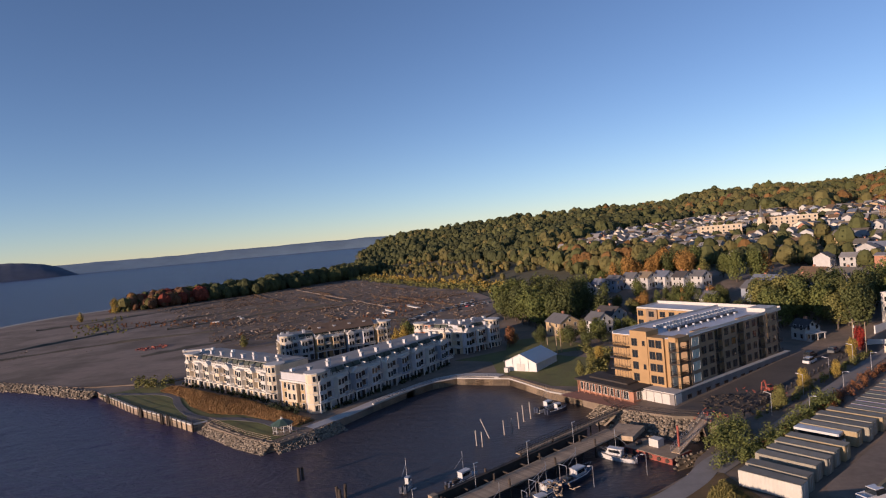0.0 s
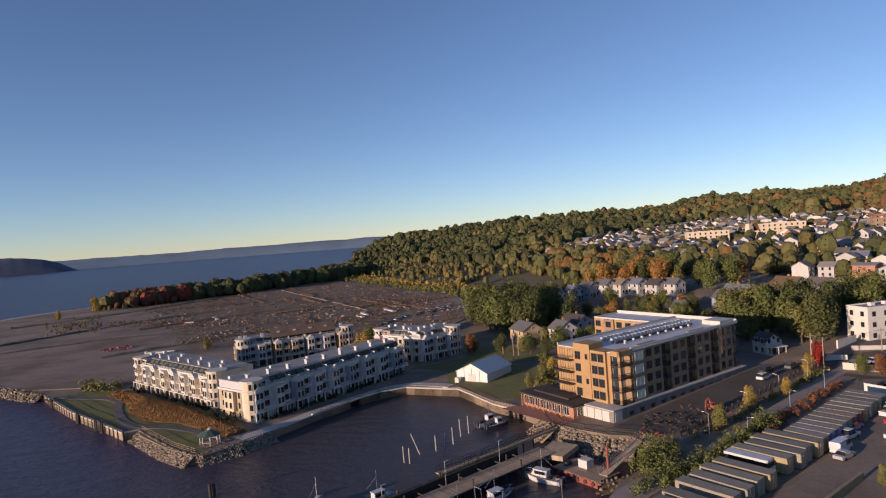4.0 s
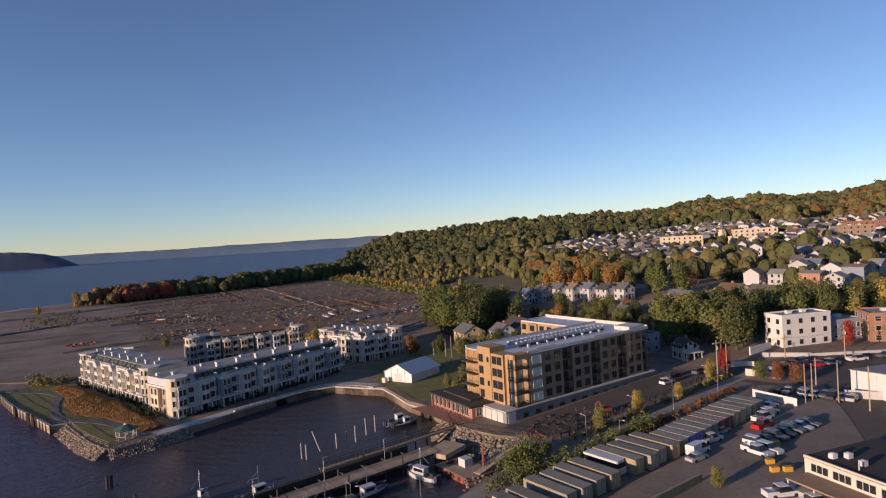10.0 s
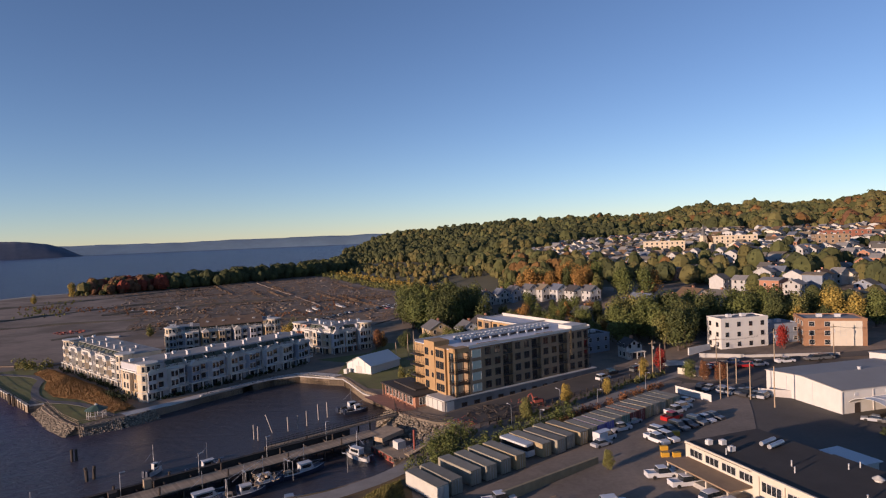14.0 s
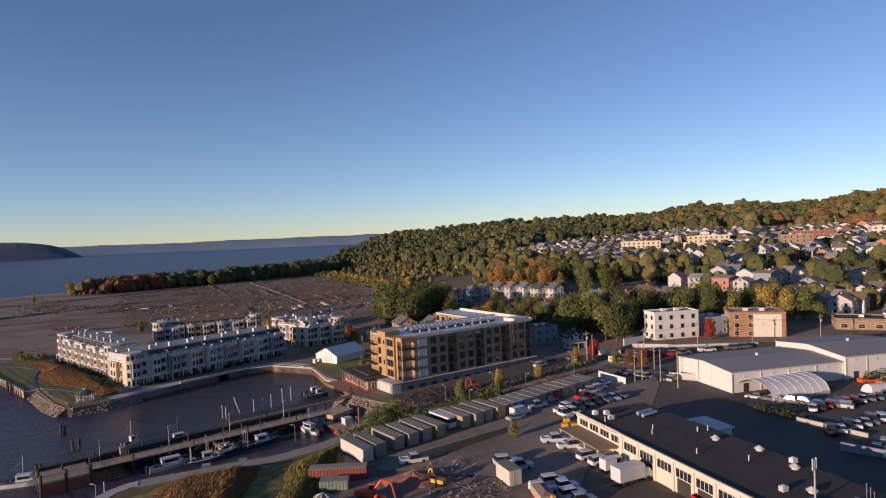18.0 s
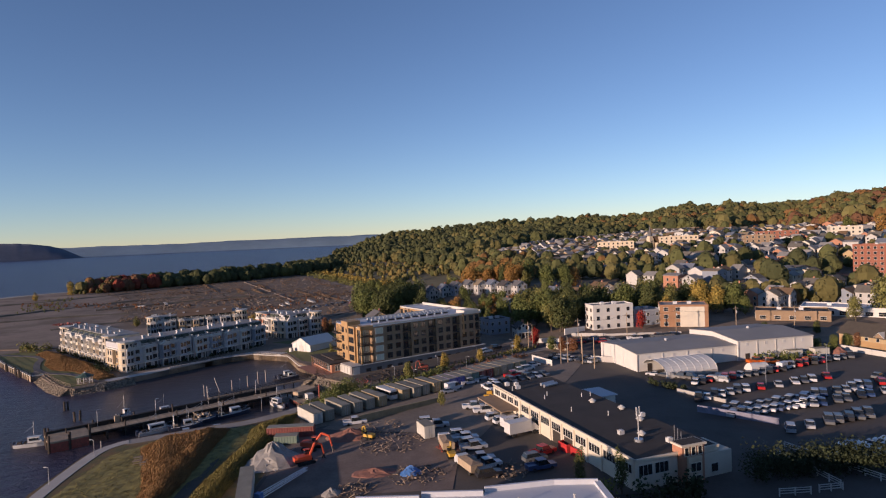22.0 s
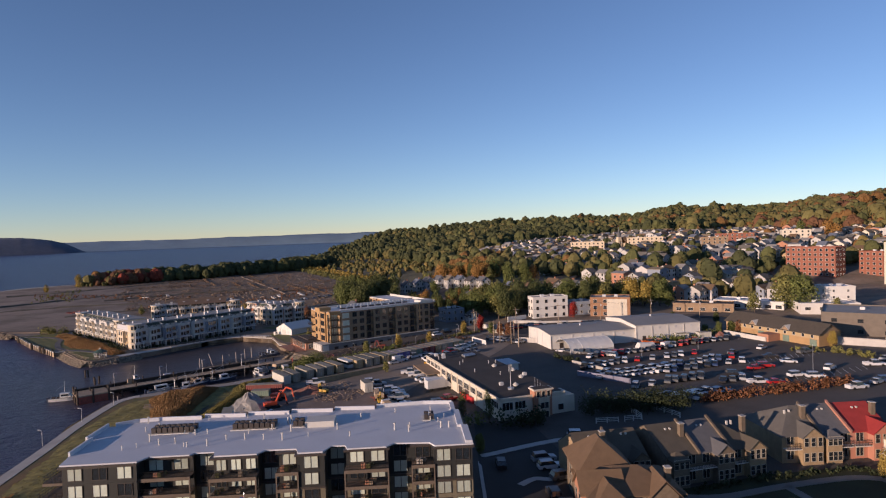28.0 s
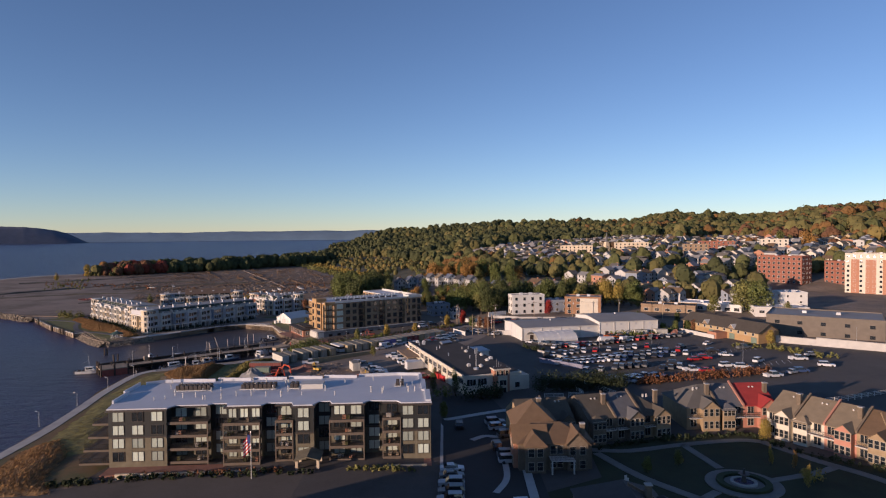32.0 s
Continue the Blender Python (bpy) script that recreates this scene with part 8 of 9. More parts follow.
bushes("shrubs", [(50, 40), (56, 44)], 12, 1.0, 3.0, "green", "green shrubs at the garage corner", 17, 0.35)
bushes("shrubs", [(-6, 108), (4, 113), (14, 121), (30, 134)], 170, 2.0, 2.8, "green", "green shrubs between track and trailers", 18, 0.2, 70)
bushes("shrubs", [(0, 111), (12, 118), (36, 137), (58, 154)], 110, 1.2, 1.8, "rust", "russet scrub along the rail path", 19, 0.17, 60)
bushes("shrubs", [(4, 125), (24, 138), (44, 153), (62, 167)], 120, 1.2, 1.4, "olive", "low weeds along the lot fence", 20, 0.17, 55)
bushes("shrubs", [(2, 124), (0, 119), (-4, 114)], 60, 2.4, 3.6, "green", "green shrubs above the barge", 21, 0.2, 90)
bushes("shrubs", [(-104, 181), (-96, 172)], 26, 1.8, 2.6, "pine", "dark evergreen bushes at the terrace corner", 22, 0.35)
bushes("shrubs", [(-168, 229), (-160, 227), (-154, 229)], 26, 1.6, 4.2, "olive", "tall olive shrubs by the field wall", 36, 0.4, 40)
bushes("shrubs", [(-149, 226), (-107, 189)], 70, 0.8, 1.4, "pine", "clipped bushes along the terrace front", 23, 0.3)
bushes("shrubs", [(-89, 172), (-52, 218)], 70, 0.6, 1.3, "pine", "small evergreens along the basin terrace", 24, 0.3)
bushes("shrubs", [(-12, 176), (-6, 186), (0, 200), (-6, 214)], 80, 2.2, 3.0, "olive", "olive bushes beside the tent lawn", 25, 0.4)
bushes("shrubs", [(84, 110), (90, 101)], 40, 0.7, 1.6, "pine", "low hedge by the arched shelter", 26, 0.3)
bushes("shrubs", [(122, 128), (140, 131), (152, 138)], 50, 1.2, 2.2, "green", "bushes along the warehouse front", 27, 0.35)
bushes("shrubs", [(160, 104), (172, 98), (182, 80)], 60, 1.8, 1.8, "olive", "weeds at the ramp foot", 28, 0.35)
bushes("shrubs", [(84, 6), (103, 11), (120, 13), (124, 3), (134, -8)], 90, 0.7, 1.3, "pine", "dark planting along the courtyard houses", 29, 0.25)
bushes("shrubs", [(118, -9), (121, -11)], 8, 0.8, 2.0, "yellow", "small golden conifers in the courtyard", 30, 0.25)
bushes("field_scrub", [(-330, 470), (-240, 430), (-170, 400)], 90, 14, 2.0, "rust", "russet scrub on the cleared field", 31, 0.6, 16)
bushes("field_scrub", [(-330, 520), (-310, 460), (-270, 400)], 70, 12, 2.2, "olive", "olive scrub on the cleared field", 32, 0.6, 16)
bushes("field_scrub", [(-150, 330), (-100, 360), (-60, 400), (-100, 480)], 90, 22, 1.8, "rust", "scattered russet scrub across the field", 33, 0.6, 14)
bushes("field_edge_scrub", [(-16, 440), (-24, 470), (-66, 566), (-129, 712), (-182, 820)], 300, 8, 4.2, "olive", "olive thicket along the field edge", 34, 0.9, 18)
bushes("field_edge_scrub", [(-8, 440), (-12, 480), (-54, 580), (-112, 720), (-164, 830)], 260, 10, 4.6, "yellow", "yellow-green thicket beyond the field", 35, 1.0, 18)

# single trees
for c, x, y, h, s in (("red", 62.5, 171, 6.5, 2), ("red", 106.5, 183.5, 6.5, 0), ("olive", 78, 197, 12, 1), ("olive", 83, 201, 11, 1), ("green", 73, 205, 12, 0), ("yellow", 55, 163.5, 5.5, 2), ("yellow", 29, 142.5, 5, 2), ("olive", 18, 133, 5, 2), ("yellow", 41, 149, 4.2, 2),
                      ("dark", 76, 191, 12.5, 0), ("dark", 79.5, 194, 11.5, 1), ("olive", 73, 195, 10, 1), ("olive", 204, 186, 15, 4), ("green", 209, 182, 15, 4), ("yellow", 143, 216, 13, 0), ("yellow", 148, 212, 11, 0), ("olive", 128, 214, 12, 1), ("green", 118, 216, 12, 0), ("green", 108, 214, 13, 1), ("yellow", 124, 207, 9, 2),
                      ("yellow", 122.2, 9.8, 4.2, 0), ("olive", -9, 186, 5, 0), ("yellow", -5, 192, 5, 0), ("olive", -14, 180, 4.5, 2), ("rust", -28, 236, 7, 0), ("orange", -26, 240, 6, 2), ("yellow", -70, 262, 8, 0), ("yellow", -73, 268, 7, 2), ("green", -68, 271, 9, 1),
                      ("yellow", -346, 560, 13, 0), ("yellow", -349, 510, 8, 2), ("olive", -150, 300, 6, 2), ("olive", 28, 101, 3.5, 2), ("green", 54, 28, 4, 2), ("dark", 57, 44, 6.5, 3), ("dark", 51, 47, 6, 3),
                      ("green", 92, -6, 3.0, 2), ("olive", 99, -3, 3.0, 2), ("yellow", 116, -4, 3.4, 3), ("orange", 119.5, -6, 3.2, 3), ("yellow", 117, -14, 3.6, 3), ("green", 152, 138, 4.5, 0), ("green", 158, 141, 4.0, 1), ("rust", 160, 139, 4.5, 0), ("orange", 166, 134, 3.5, 2), ("green", 147, 139, 3.6, 1), ("dark", 145, 166, 5, 2), ("dark", 163, 165, 4.5, 0),
                      ("yellow", 176, 108, 5, 2), ("olive", 175, 118, 6, 0), ("rust", 70, 158, 5, 2), ("rust", 73, 155, 5, 0), ("green", 67, 160, 5, 0), ("olive", 186, 178, 8, 0), ("olive", 215, 165, 8, 2)):
    tree(c, x, y, h, s, "single trees", near=y < 175)
# grove behind the tan apartments and along the hillside
rg = random.Random(31)


def grove(poly, count, colours, hs, group, gap=4.0, avoid=()):
    xs, ys = [p[0] for p in poly], [p[1] for p in poly]
    done = []
    for _ in range(count * 30):
        if len(done) >= count:
            break
        x, y = rg.uniform(min(xs), max(xs)), rg.uniform(min(ys), max(ys))
        if not inside(x, y, poly) or any(math.hypot(x - a, y - b) < gap for a, b in done) or any(math.hypot(x - a, y - b) < 8.5 for a, b in avoid):
            continue
        done.append((x, y))
        tree(rg.choice(colours), x, y, rg.uniform(*hs), rg.choice((0, 0, 1, 1, 2)), group)


grove([(-26, 318), (-12, 268), (10, 256), (20, 260), (14, 300), (0, 336)], 42, ("dark", "green", "dark", "dark", "green"), (11, 16), "dark grove")
grove([(24, 226), (34, 216), (56, 214), (66, 240), (72, 262), (60, 282), (34, 292), (26, 280), (28, 250)], 44, ("green", "dark", "green", "orange", "olive", "dark"), (5, 8.5), "hillside trees")
grove([(-22, 222), (-2, 216), (22, 224), (18, 238), (-16, 244)], 12, ("green", "olive", "dark"), (5, 8), "hillside trees")
grove([(62, 208), (95, 208), (104, 230), (84, 246), (66, 236)], 26, ("dark", "olive", "green", "green"), (9, 13), "hillside trees", avoid=((97, 236), (80, 255)))
grove([(108, 212), (160, 204), (176, 214), (140, 236), (128, 250), (112, 236)], 26, ("green", "olive", "dark", "green", "dark"), (7, 13), "hillside trees")
grove([(30, 325), (60, 306), (84, 286), (108, 280), (96, 318), (70, 350), (36, 360)], 32, ("orange", "dark", "green", "olive", "orange", "green"), (9, 14), "hillside trees", avoid=[(30, 312), (37, 310), (44.5, 307), (51, 304), (58, 300), (65, 295), (72, 291)])
grove(TOWN, 6, ("green", "olive", "dark", "orange", "yellow", "olive", "rust", "green"), (11, 17), "town trees", gap=9, avoid=house_at[:200])


# ---- far woods ----
def woods():
    rnd = random.Random(77)
    ms = {k: M() for k in ("dark", "green", "olive", "orange", "yellow", "rust", "red")}

    def put(x, y, h, colour, quads, size):
        """Rounded uneven crown: a few lobes with leafy clumps lying over them."""
        z = ground_z(x, y)
        m = ms[colour]
        for k in range(3 if quads > 30 else 1):
            a, q = rnd.uniform(0, 6.28), (0.0 if k == 0 else rnd.uniform(0.16, 0.26) * h)
            cx, cy = x + q * math.cos(a), y + q * math.sin(a)
            rx, rz = h * (0.40 if k == 0 else rnd.uniform(0.2, 0.27)), h * (0.46 if k == 0 else rnd.uniform(0.2, 0.3))
            cz, t0 = z + h * (0.5 if k == 0 else rnd.uniform(0.3, 0.68)), rnd.uniform(0, 6)
            ring = [[(cx + rx * c * rnd.uniform(0.8, 1.1) * math.cos(t0 + i * 0.898), cy + rx * c * rnd.uniform(0.8, 1.1) * math.sin(t0 + i * 0.898), cz + rz * (e + rnd.uniform(-0.1, 0.1))) for i in range(7)]
                    for c, e in ((0.6, -0.85), (0.98, -0.3), (0.92, 0.3), (0.55, 0.78))]
            m.add(ring[0] + ring[1] + ring[2] + ring[3] + [(cx, cy, cz + rz)], [(7 * j + i, 7 * j + (i + 1) % 7, 7 * j + 7 + (i + 1) % 7, 7 * j + 7 + i) for j in (0, 1, 2) for i in range(7)]
                  + [(21 + i, 21 + (i + 1) % 7, 28) for i in range(7)])
            for _ in range(quads // 3 if quads > 30 else quads):
                t, u = rnd.uniform(0, 6.28), rnd.uniform(-0.7, 1)
                s = math.sqrt(max(0, 1 - u * u))
                d = Vector((s * math.cos(t), s * math.sin(t), u))
                o = rnd.uniform(0.92, 1.1)
                p = Vector((cx + rx * o * d.x, cy + rx * o * d.y, cz + rz * o * u))
                n = (d + Vector((rnd.uniform(-.35, .35), rnd.uniform(-.35, .35), rnd.uniform(-.2, .45)))).normalized()
                v = n.orthogonal().normalized()
                w = n.cross(v)
                g = size * h * rnd.uniform(0.6, 1.2)
                m.add([p + v * g, p + w * g * 0.8, p - v * g * 0.9, p - w * g * 0.75], [(0, 1, 2, 3)])

    def pick(az, r, x, y):
        n = 0.9 * noise.noise((x * 0.006, y * 0.006, 5)) + 0.42 * rnd.uniform(-1, 1)
        warm = np.interp(az, [-10, 0, 10, 20, 32, 45], [-0.55, -0.5, -0.4, -0.2, 0.04, 0.15])
        n += warm
        return "dark" if n < -0.45 else "green" if n < -0.05 else "olive" if n < 0.4 else "orange" if n < 0.58 else "yellow" if n < 0.62 else "rust"
    r = 320.0
    while r < 2650:
        sp = max(7.8, r * 0.0104)
        az = -11.0
        while az < 52:
            a = az + rnd.uniform(-1, 1) * math.degrees(sp / r)
            rr = r + rnd.uniform(-1, 1) * sp
            x, y = 20 + rr * math.sin(radians(a)), -40 + rr * math.cos(radians(a))
            az += math.degrees(sp / r)
            lo = np.interp(a, [-11, -8, -4, 0, 3, 6, 12, 20, 30, 52], [1050, 990, 880, 690, 500, 420, 400, 400, 430, 500])
            town = inside(x, y, TOWN) and ground_z(x, y) < 36
            if (rr < lo and not town) or not inside(x, y, LAND):
                continue
            if town and rnd.random() < (0.45 if rr < 480 else 0.62):
                continue
            if rr < 1000 and any(abs(x - p) < 5.2 and abs(y - q) < 5.2 for p, q in house_at):
                continue
            if rr > np.interp(a, [-10, -8, -6, -4, 2, 8], [1400, 1980, 2580, 2980, 2700, 2200]):
                continue
            h = rnd.choice((5, 7, 9, 12) if rr < 480 else (5, 6, 8, 10)) if town else max(12.5, sp * 0.9) * float(np.interp(rr - lo, [0, 250], [0.72, 1])) * rnd.choice((0.5, 0.75, 0.95, 1.1, 1.4))
            put(x, y, h * (0.8 if a < -5 else 1) * (1 + 0.3 * noise.noise((x * 0.018, y * 0.018, 2.5))) * rnd.uniform(0.85, 1.15), pick(a, rr, x, y), 66 if rr < 620 else 36 if rr < 1000 else 10, 0.075 if rr < 620 else 0.1 if rr < 1000 else 0.13)
        r += sp * 0.95
    # shore wood beside the river
    for i in range(900):
        t = rnd.random()
        x, y = np.interp(t, [0, .2, .45, .8, 1], [-352, -318, -262, -178, -150]), np.interp(t, [0, .2, .45, .8, 1], [592, 628, 665, 780, 860])
        x, y = x + rnd.uniform(-14, 26), y + rnd.uniform(-18, 18)
        c = rnd.choice(("rust", "rust", "red", "red", "orange")) if 0.07 < t < 0.25 else rnd.choice(("dark", "dark", "dark", "green")) if t > 0.22 else rnd.choice(("olive", "green", "rust"))
        put(x, y, rnd.choice((5, 6, 7.5, 9, 11)) * rnd.uniform(0.85, 1.15) * (0.6 if t < 0.04 else 1.4 + 0.3 * t), c, 54, 0.085)
    # belt between field and hills
    for i in range(320):
        t = rnd.random()
        x, y = np.interp(t, [0, .5, 1], [-170, -70, 20]) + rnd.uniform(-30, 30), np.interp(t, [0, .5, 1], [890, 770, 540]) + rnd.uniform(-50, 50)
        put(x, y, rnd.uniform(4, 8), rnd.choice(("olive", "olive", "green", "yellow", "olive")), 70, 0.09)
    for k, m in ms.items():
        single("far_woods", m, WOOD_LEAF[k], f"{LEAF_WORDS[k]} crowns of the far hillside woods", "woods", kind="stuff")


woods()

# ---- scrap yard ----
ORANGE_RED = mat("orange_machine_paint", (0.50, 0.07, 0.025), 0.55, vary=0.15)
YELLOW_M = mat("yellow_machine_paint", (0.50, 0.30, 0.04), 0.5, vary=0.2)
TARP_BLUE = mat("blue_tarp", (0.06, 0.17, 0.42), 0.5, vary=0.15)
SALT = mat("pale_rubble", (0.28, 0.265, 0.245), 0.95, vary=0.3, scale=0.8, fine=6, bump=0.5)
RUBBLE = mat("brown_rubble", (0.20, 0.15, 0.11), 0.95, vary=0.4, scale=0.8, fine=5, bump=0.5, random_amount=0.4, island=True)
REDBROWN = mat("red_earth", (0.24, 0.11, 0.08), 0.95, vary=0.3, scale=0.6, fine=4, bump=0.5)


def heap(name, x, y, rx, ry, h, material, label, seed, category="heap", rz=0.0):
    """Uneven mound."""
    rnd = random.Random(seed)
    m = M()
    n, k = 16, 6
    z = ground_z(x, y)
    c, s = math.cos(radians(rz)), math.sin(radians(rz))
    m.v.append((x, y, z + h))
    for j in range(1, k + 1):
        t = j / k
        for i in range(n):
            a = 2 * math.pi * i / n
            q = t * (1 + 0.22 * noise.noise((math.cos(a) * 2 + seed, math.sin(a) * 2, t * 2)))
            u, w = rx * q * math.cos(a), ry * q * math.sin(a)
            m.v.append((x + u * c - w * s, y + u * s + w * c, z + h * (1 - t) ** 1.1 * rnd.uniform(0.82, 1.15) - (0.2 if j == k else 0)))
    m.f += [(0, 1 + i, 1 + (i + 1) % n) for i in range(n)]
    for j in range(k - 1):
        for i in range(n):
            a = 1 + j * n
            m.f.append((a + i, a + n + i, a + n + (i + 1) % n, a + (i + 1) % n))
    return single(name, m, material, label, category)


def debris(name, x, y, r, count, material, label, seed, size=0.6, h=1.0):
    """Jumble of broken pieces and bars."""
    rnd = random.Random(seed)
    m = M()
    for _ in range(count):
        a, d = rnd.uniform(0, 6.28), r * math.sqrt(rnd.random())
        px, py = x + d * math.cos(a), y + d * math.sin(a)
        z = ground_z(px, py) + h * (1 - d / r) * rnd.random()
        if rnd.random() < 0.55:
            m.obox(px, py, z, size * rnd.uniform(0.4, 1.6), size * rnd.uniform(0.3, 0.9), size * rnd.uniform(0.2, 0.7), rnd.uniform(0, 180))
        else:
            b = rnd.uniform(0, 6.28)
            l = size * rnd.uniform(1.2, 3.2)
            m.beam((px, py, z + 0.1), (px + l * math.cos(b), py + l * math.sin(b), z + rnd.uniform(0.1, 0.9)), 0.07, 4)
    return single(name, m, material, label, "debris", kind="stuff")


heap("rubble_mound", -6.0, 70, 6.5, 6.0, 4.2, SALT, "grey heap of rubble and bent metal", 1)
debris("scrap_metal", -5.5, 69, 4.5, 90, LIGHT_METAL, "tangle of pale scrap metal on the heap", 2, 0.7, 2.6)
heap("earth_heap", 8, 82, 6, 4, 2.0, REDBROWN, "red-brown earth heap behind the machines", 3)
heap("tarped_heap", 22.5, 58.5, 2.4, 2.0, 1.6, TARP_BLUE, "heap under a bright blue tarp", 4)
heap("rubble_heap", 16, 60, 5, 3, 0.9, REDBROWN, "low red-brown rubble heap", 5)
debris("rubble", 24, 57, 5, 90, RUBBLE, "scattered brown rubble by the tarp", 6, 0.4, 0.6)
heap("white_heap", 9, 52, 2.0, 1.6, 1.2, SALT, "small white heap in the yard", 7)
debris("rubble", 12.5, 52.5, 3.5, 70, RUBBLE, "brown rubble beside the white heap", 8, 0.4, 0.8)
debris("scrap_parts", 17, 75, 7, 130, RUBBLE, "rows of brown scrap parts", 9, 0.42, 0.7)
debris("scrap_parts", 14, 86, 6, 80, RUBBLE, "dark brown scrap timber", 10, 0.42, 0.6)
debris("scrap_parts", 30, 70, 3, 50, RUST_RED, "rusty red scrap by the containers", 11, 0.6, 0.8)
debris("scrap_parts", 40, 56, 4, 60, RUBBLE, "dark clutter by the parked trucks", 12, 0.5, 0.8)
debris("dock_clutter", -36, 108.5, 3, 40, WOOD_GREY, "dock gear piled by the track", 13, 0.5, 0.6)
debris("wharf_clutter", 12, 139, 8, 120, WOOD_DARK, "dark machine clutter along the wharf", 14, 0.6, 1.3)
debris("wharf_clutter", 20, 144, 6, 18, RUST_RED, "rusty machine parts on the wharf", 15, 0.45, 1.0)
debris("wharf_clutter", 3, 134, 4, 30, RUST_RED, "red crates and gear above the gangway", 16, 0.4, 0.8)
debris("field_rubble", -205, 326, 9, 70, RUST_RED, "red-brown brick rubble on the field", 17, 1.2, 1.0)
debris("field_rubble", -178, 404, 22, 150, RUBBLE, "strewn brown rubble on the field", 18, 1.5, 1.2)
debris("field_rubble", -150, 345, 26, 150, RUBBLE, "strewn dark rubble behind the terraces", 19, 1.4, 1.0)
debris("field_rubble", -230, 470, 40, 140, RUBBLE, "scattered rubble on the far field", 20, 1.6, 0.8)
debris("field_rubble", -120, 420, 40, 170, RUBBLE, "scattered rubble in the field middle", 21, 1.5, 0.8)
debris("field_rubble", -75, 350, 24, 90, RUBBLE, "rubble near the terrace drive", 22, 1.2, 0.8)
debris("field_rubble", -280, 340, 40, 60, RUBBLE, "sparse rubble near the shore", 23, 1.0, 0.5)


def excavator(x, y, rz, material, label, reach=1.0, size=0.75):
    e = thing("excavator", label, "excavator", pose(x, y, ground_z(x, y) + 0.05, 0, 0, rz) @ Matrix.Scale(size, 4), group="yard machines")
    for s in (-1, 1):
        part("track", M().box(-2.0, 2.0, s * 1.3 - 0.3, s * 1.3 + 0.3, 0.0, 0.9).beam((-2.0, s * 1.3 - 0.3, 0.45), (-2.0, s * 1.3 + 0.3, 0.45), 0.45, 9).beam((2.0, s * 1.3 - 0.3, 0.45), (2.0, s * 1.3 + 0.3, 0.45), 0.45, 9), TYRE, e)
    part("turntable", M().cyl(0, 0, 0.8, 1.1, 0.9, n=12), DARK_TRIM, e)
    part("house", M().prism([(-2.3, -1.3), (1.4, -1.3), (1.4, 1.3), (-2.3, 1.3)], 1.1, 2.3), material, e)
    part("counterweight", M().prism([(-3.0, -1.1), (-2.3, -1.3), (-2.3, 1.3), (-3.0, 1.1)], 1.1, 2.2), material, e)
    cab = part("cab", M().prism([(0.1, 0.3), (1.5, 0.3), (1.5, 1.3), (0.1, 1.3)], 2.3, 3.4), GLASS, e)
    part("cab_roof", M().box(0.0, 1.6, 0.2, 1.4, 3.4, 3.55), material, cab)
    part("boom", M().beam((1.2, -0.2, 2.0), (3.6 * reach, -0.2, 5.0), 0.34, 6).beam((3.6 * reach, -0.2, 5.0), (6.0 * reach, -0.2, 4.4), 0.30, 6), material, e)
    part("stick", M().beam((6.0 * reach, -0.2, 4.5), (6.8 * reach, -0.2, 1.6), 0.24, 6), material, e)
    part("grapple", M().beam((6.8 * reach, -0.2, 1.6), (6.4 * reach, 0.4, 0.3), 0.13, 5).beam((6.8 * reach, -0.2, 1.6), (7.3 * reach, -0.7, 0.3), 0.13, 5).beam((6.8 * reach, -0.2, 1.6), (7.2 * reach, 0.4, 0.3), 0.13, 5), DARK_TRIM, e)
    part("ram", M().beam((1.4, -0.2, 1.6), (3.0 * reach, -0.2, 3.8), 0.12, 5), LIGHT_METAL, e)
    return e


excavator(0.5, 75.5, -20, ORANGE_RED, "bright orange-red grapple excavator")
excavator(1.0, 67.5, 30, ORANGE_RED, "orange excavator with a folded boom", 0.75)
excavator(12, 79.5, 150, YELLOW_M, "small yellow excavator in the yard", 0.45, 0.55)
excavator(30, 65, 100, YELLOW_M, "yellow loader by the parked trucks", 0.4, 0.55)
excavator(22, 144.5, 200, RUST_RED, "rusty red crane machine on the wharf", 0.6, 0.6)
part_boom = thing("crane_boom", "long pale lattice crane boom lying in the yard", "boom", pose(-3, 51, ground_z(-3, 51) + 0.7, 0, 0, 66))
for k in range(4):
    part("boom_chord", M().beam((0, (k % 2) * 0.7 - 0.35, (k // 2) * 0.7), (13, (k % 2) * 0.4 - 0.2, (k // 2) * 0.5), 0.09, 5), LIGHT_METAL, part_boom)
for k in range(12):
    part("boom_brace", M().beam((k * 1.05, -0.35, 0), (k * 1.05 + 1.0, 0.35, 0.65), 0.05, 4), LIGHT_METAL, part_boom)
part("boom_head", M().box(-0.8, 0.2, -0.6, 0.6, -0.6, 1.0), TARP_BLUE, part_boom)


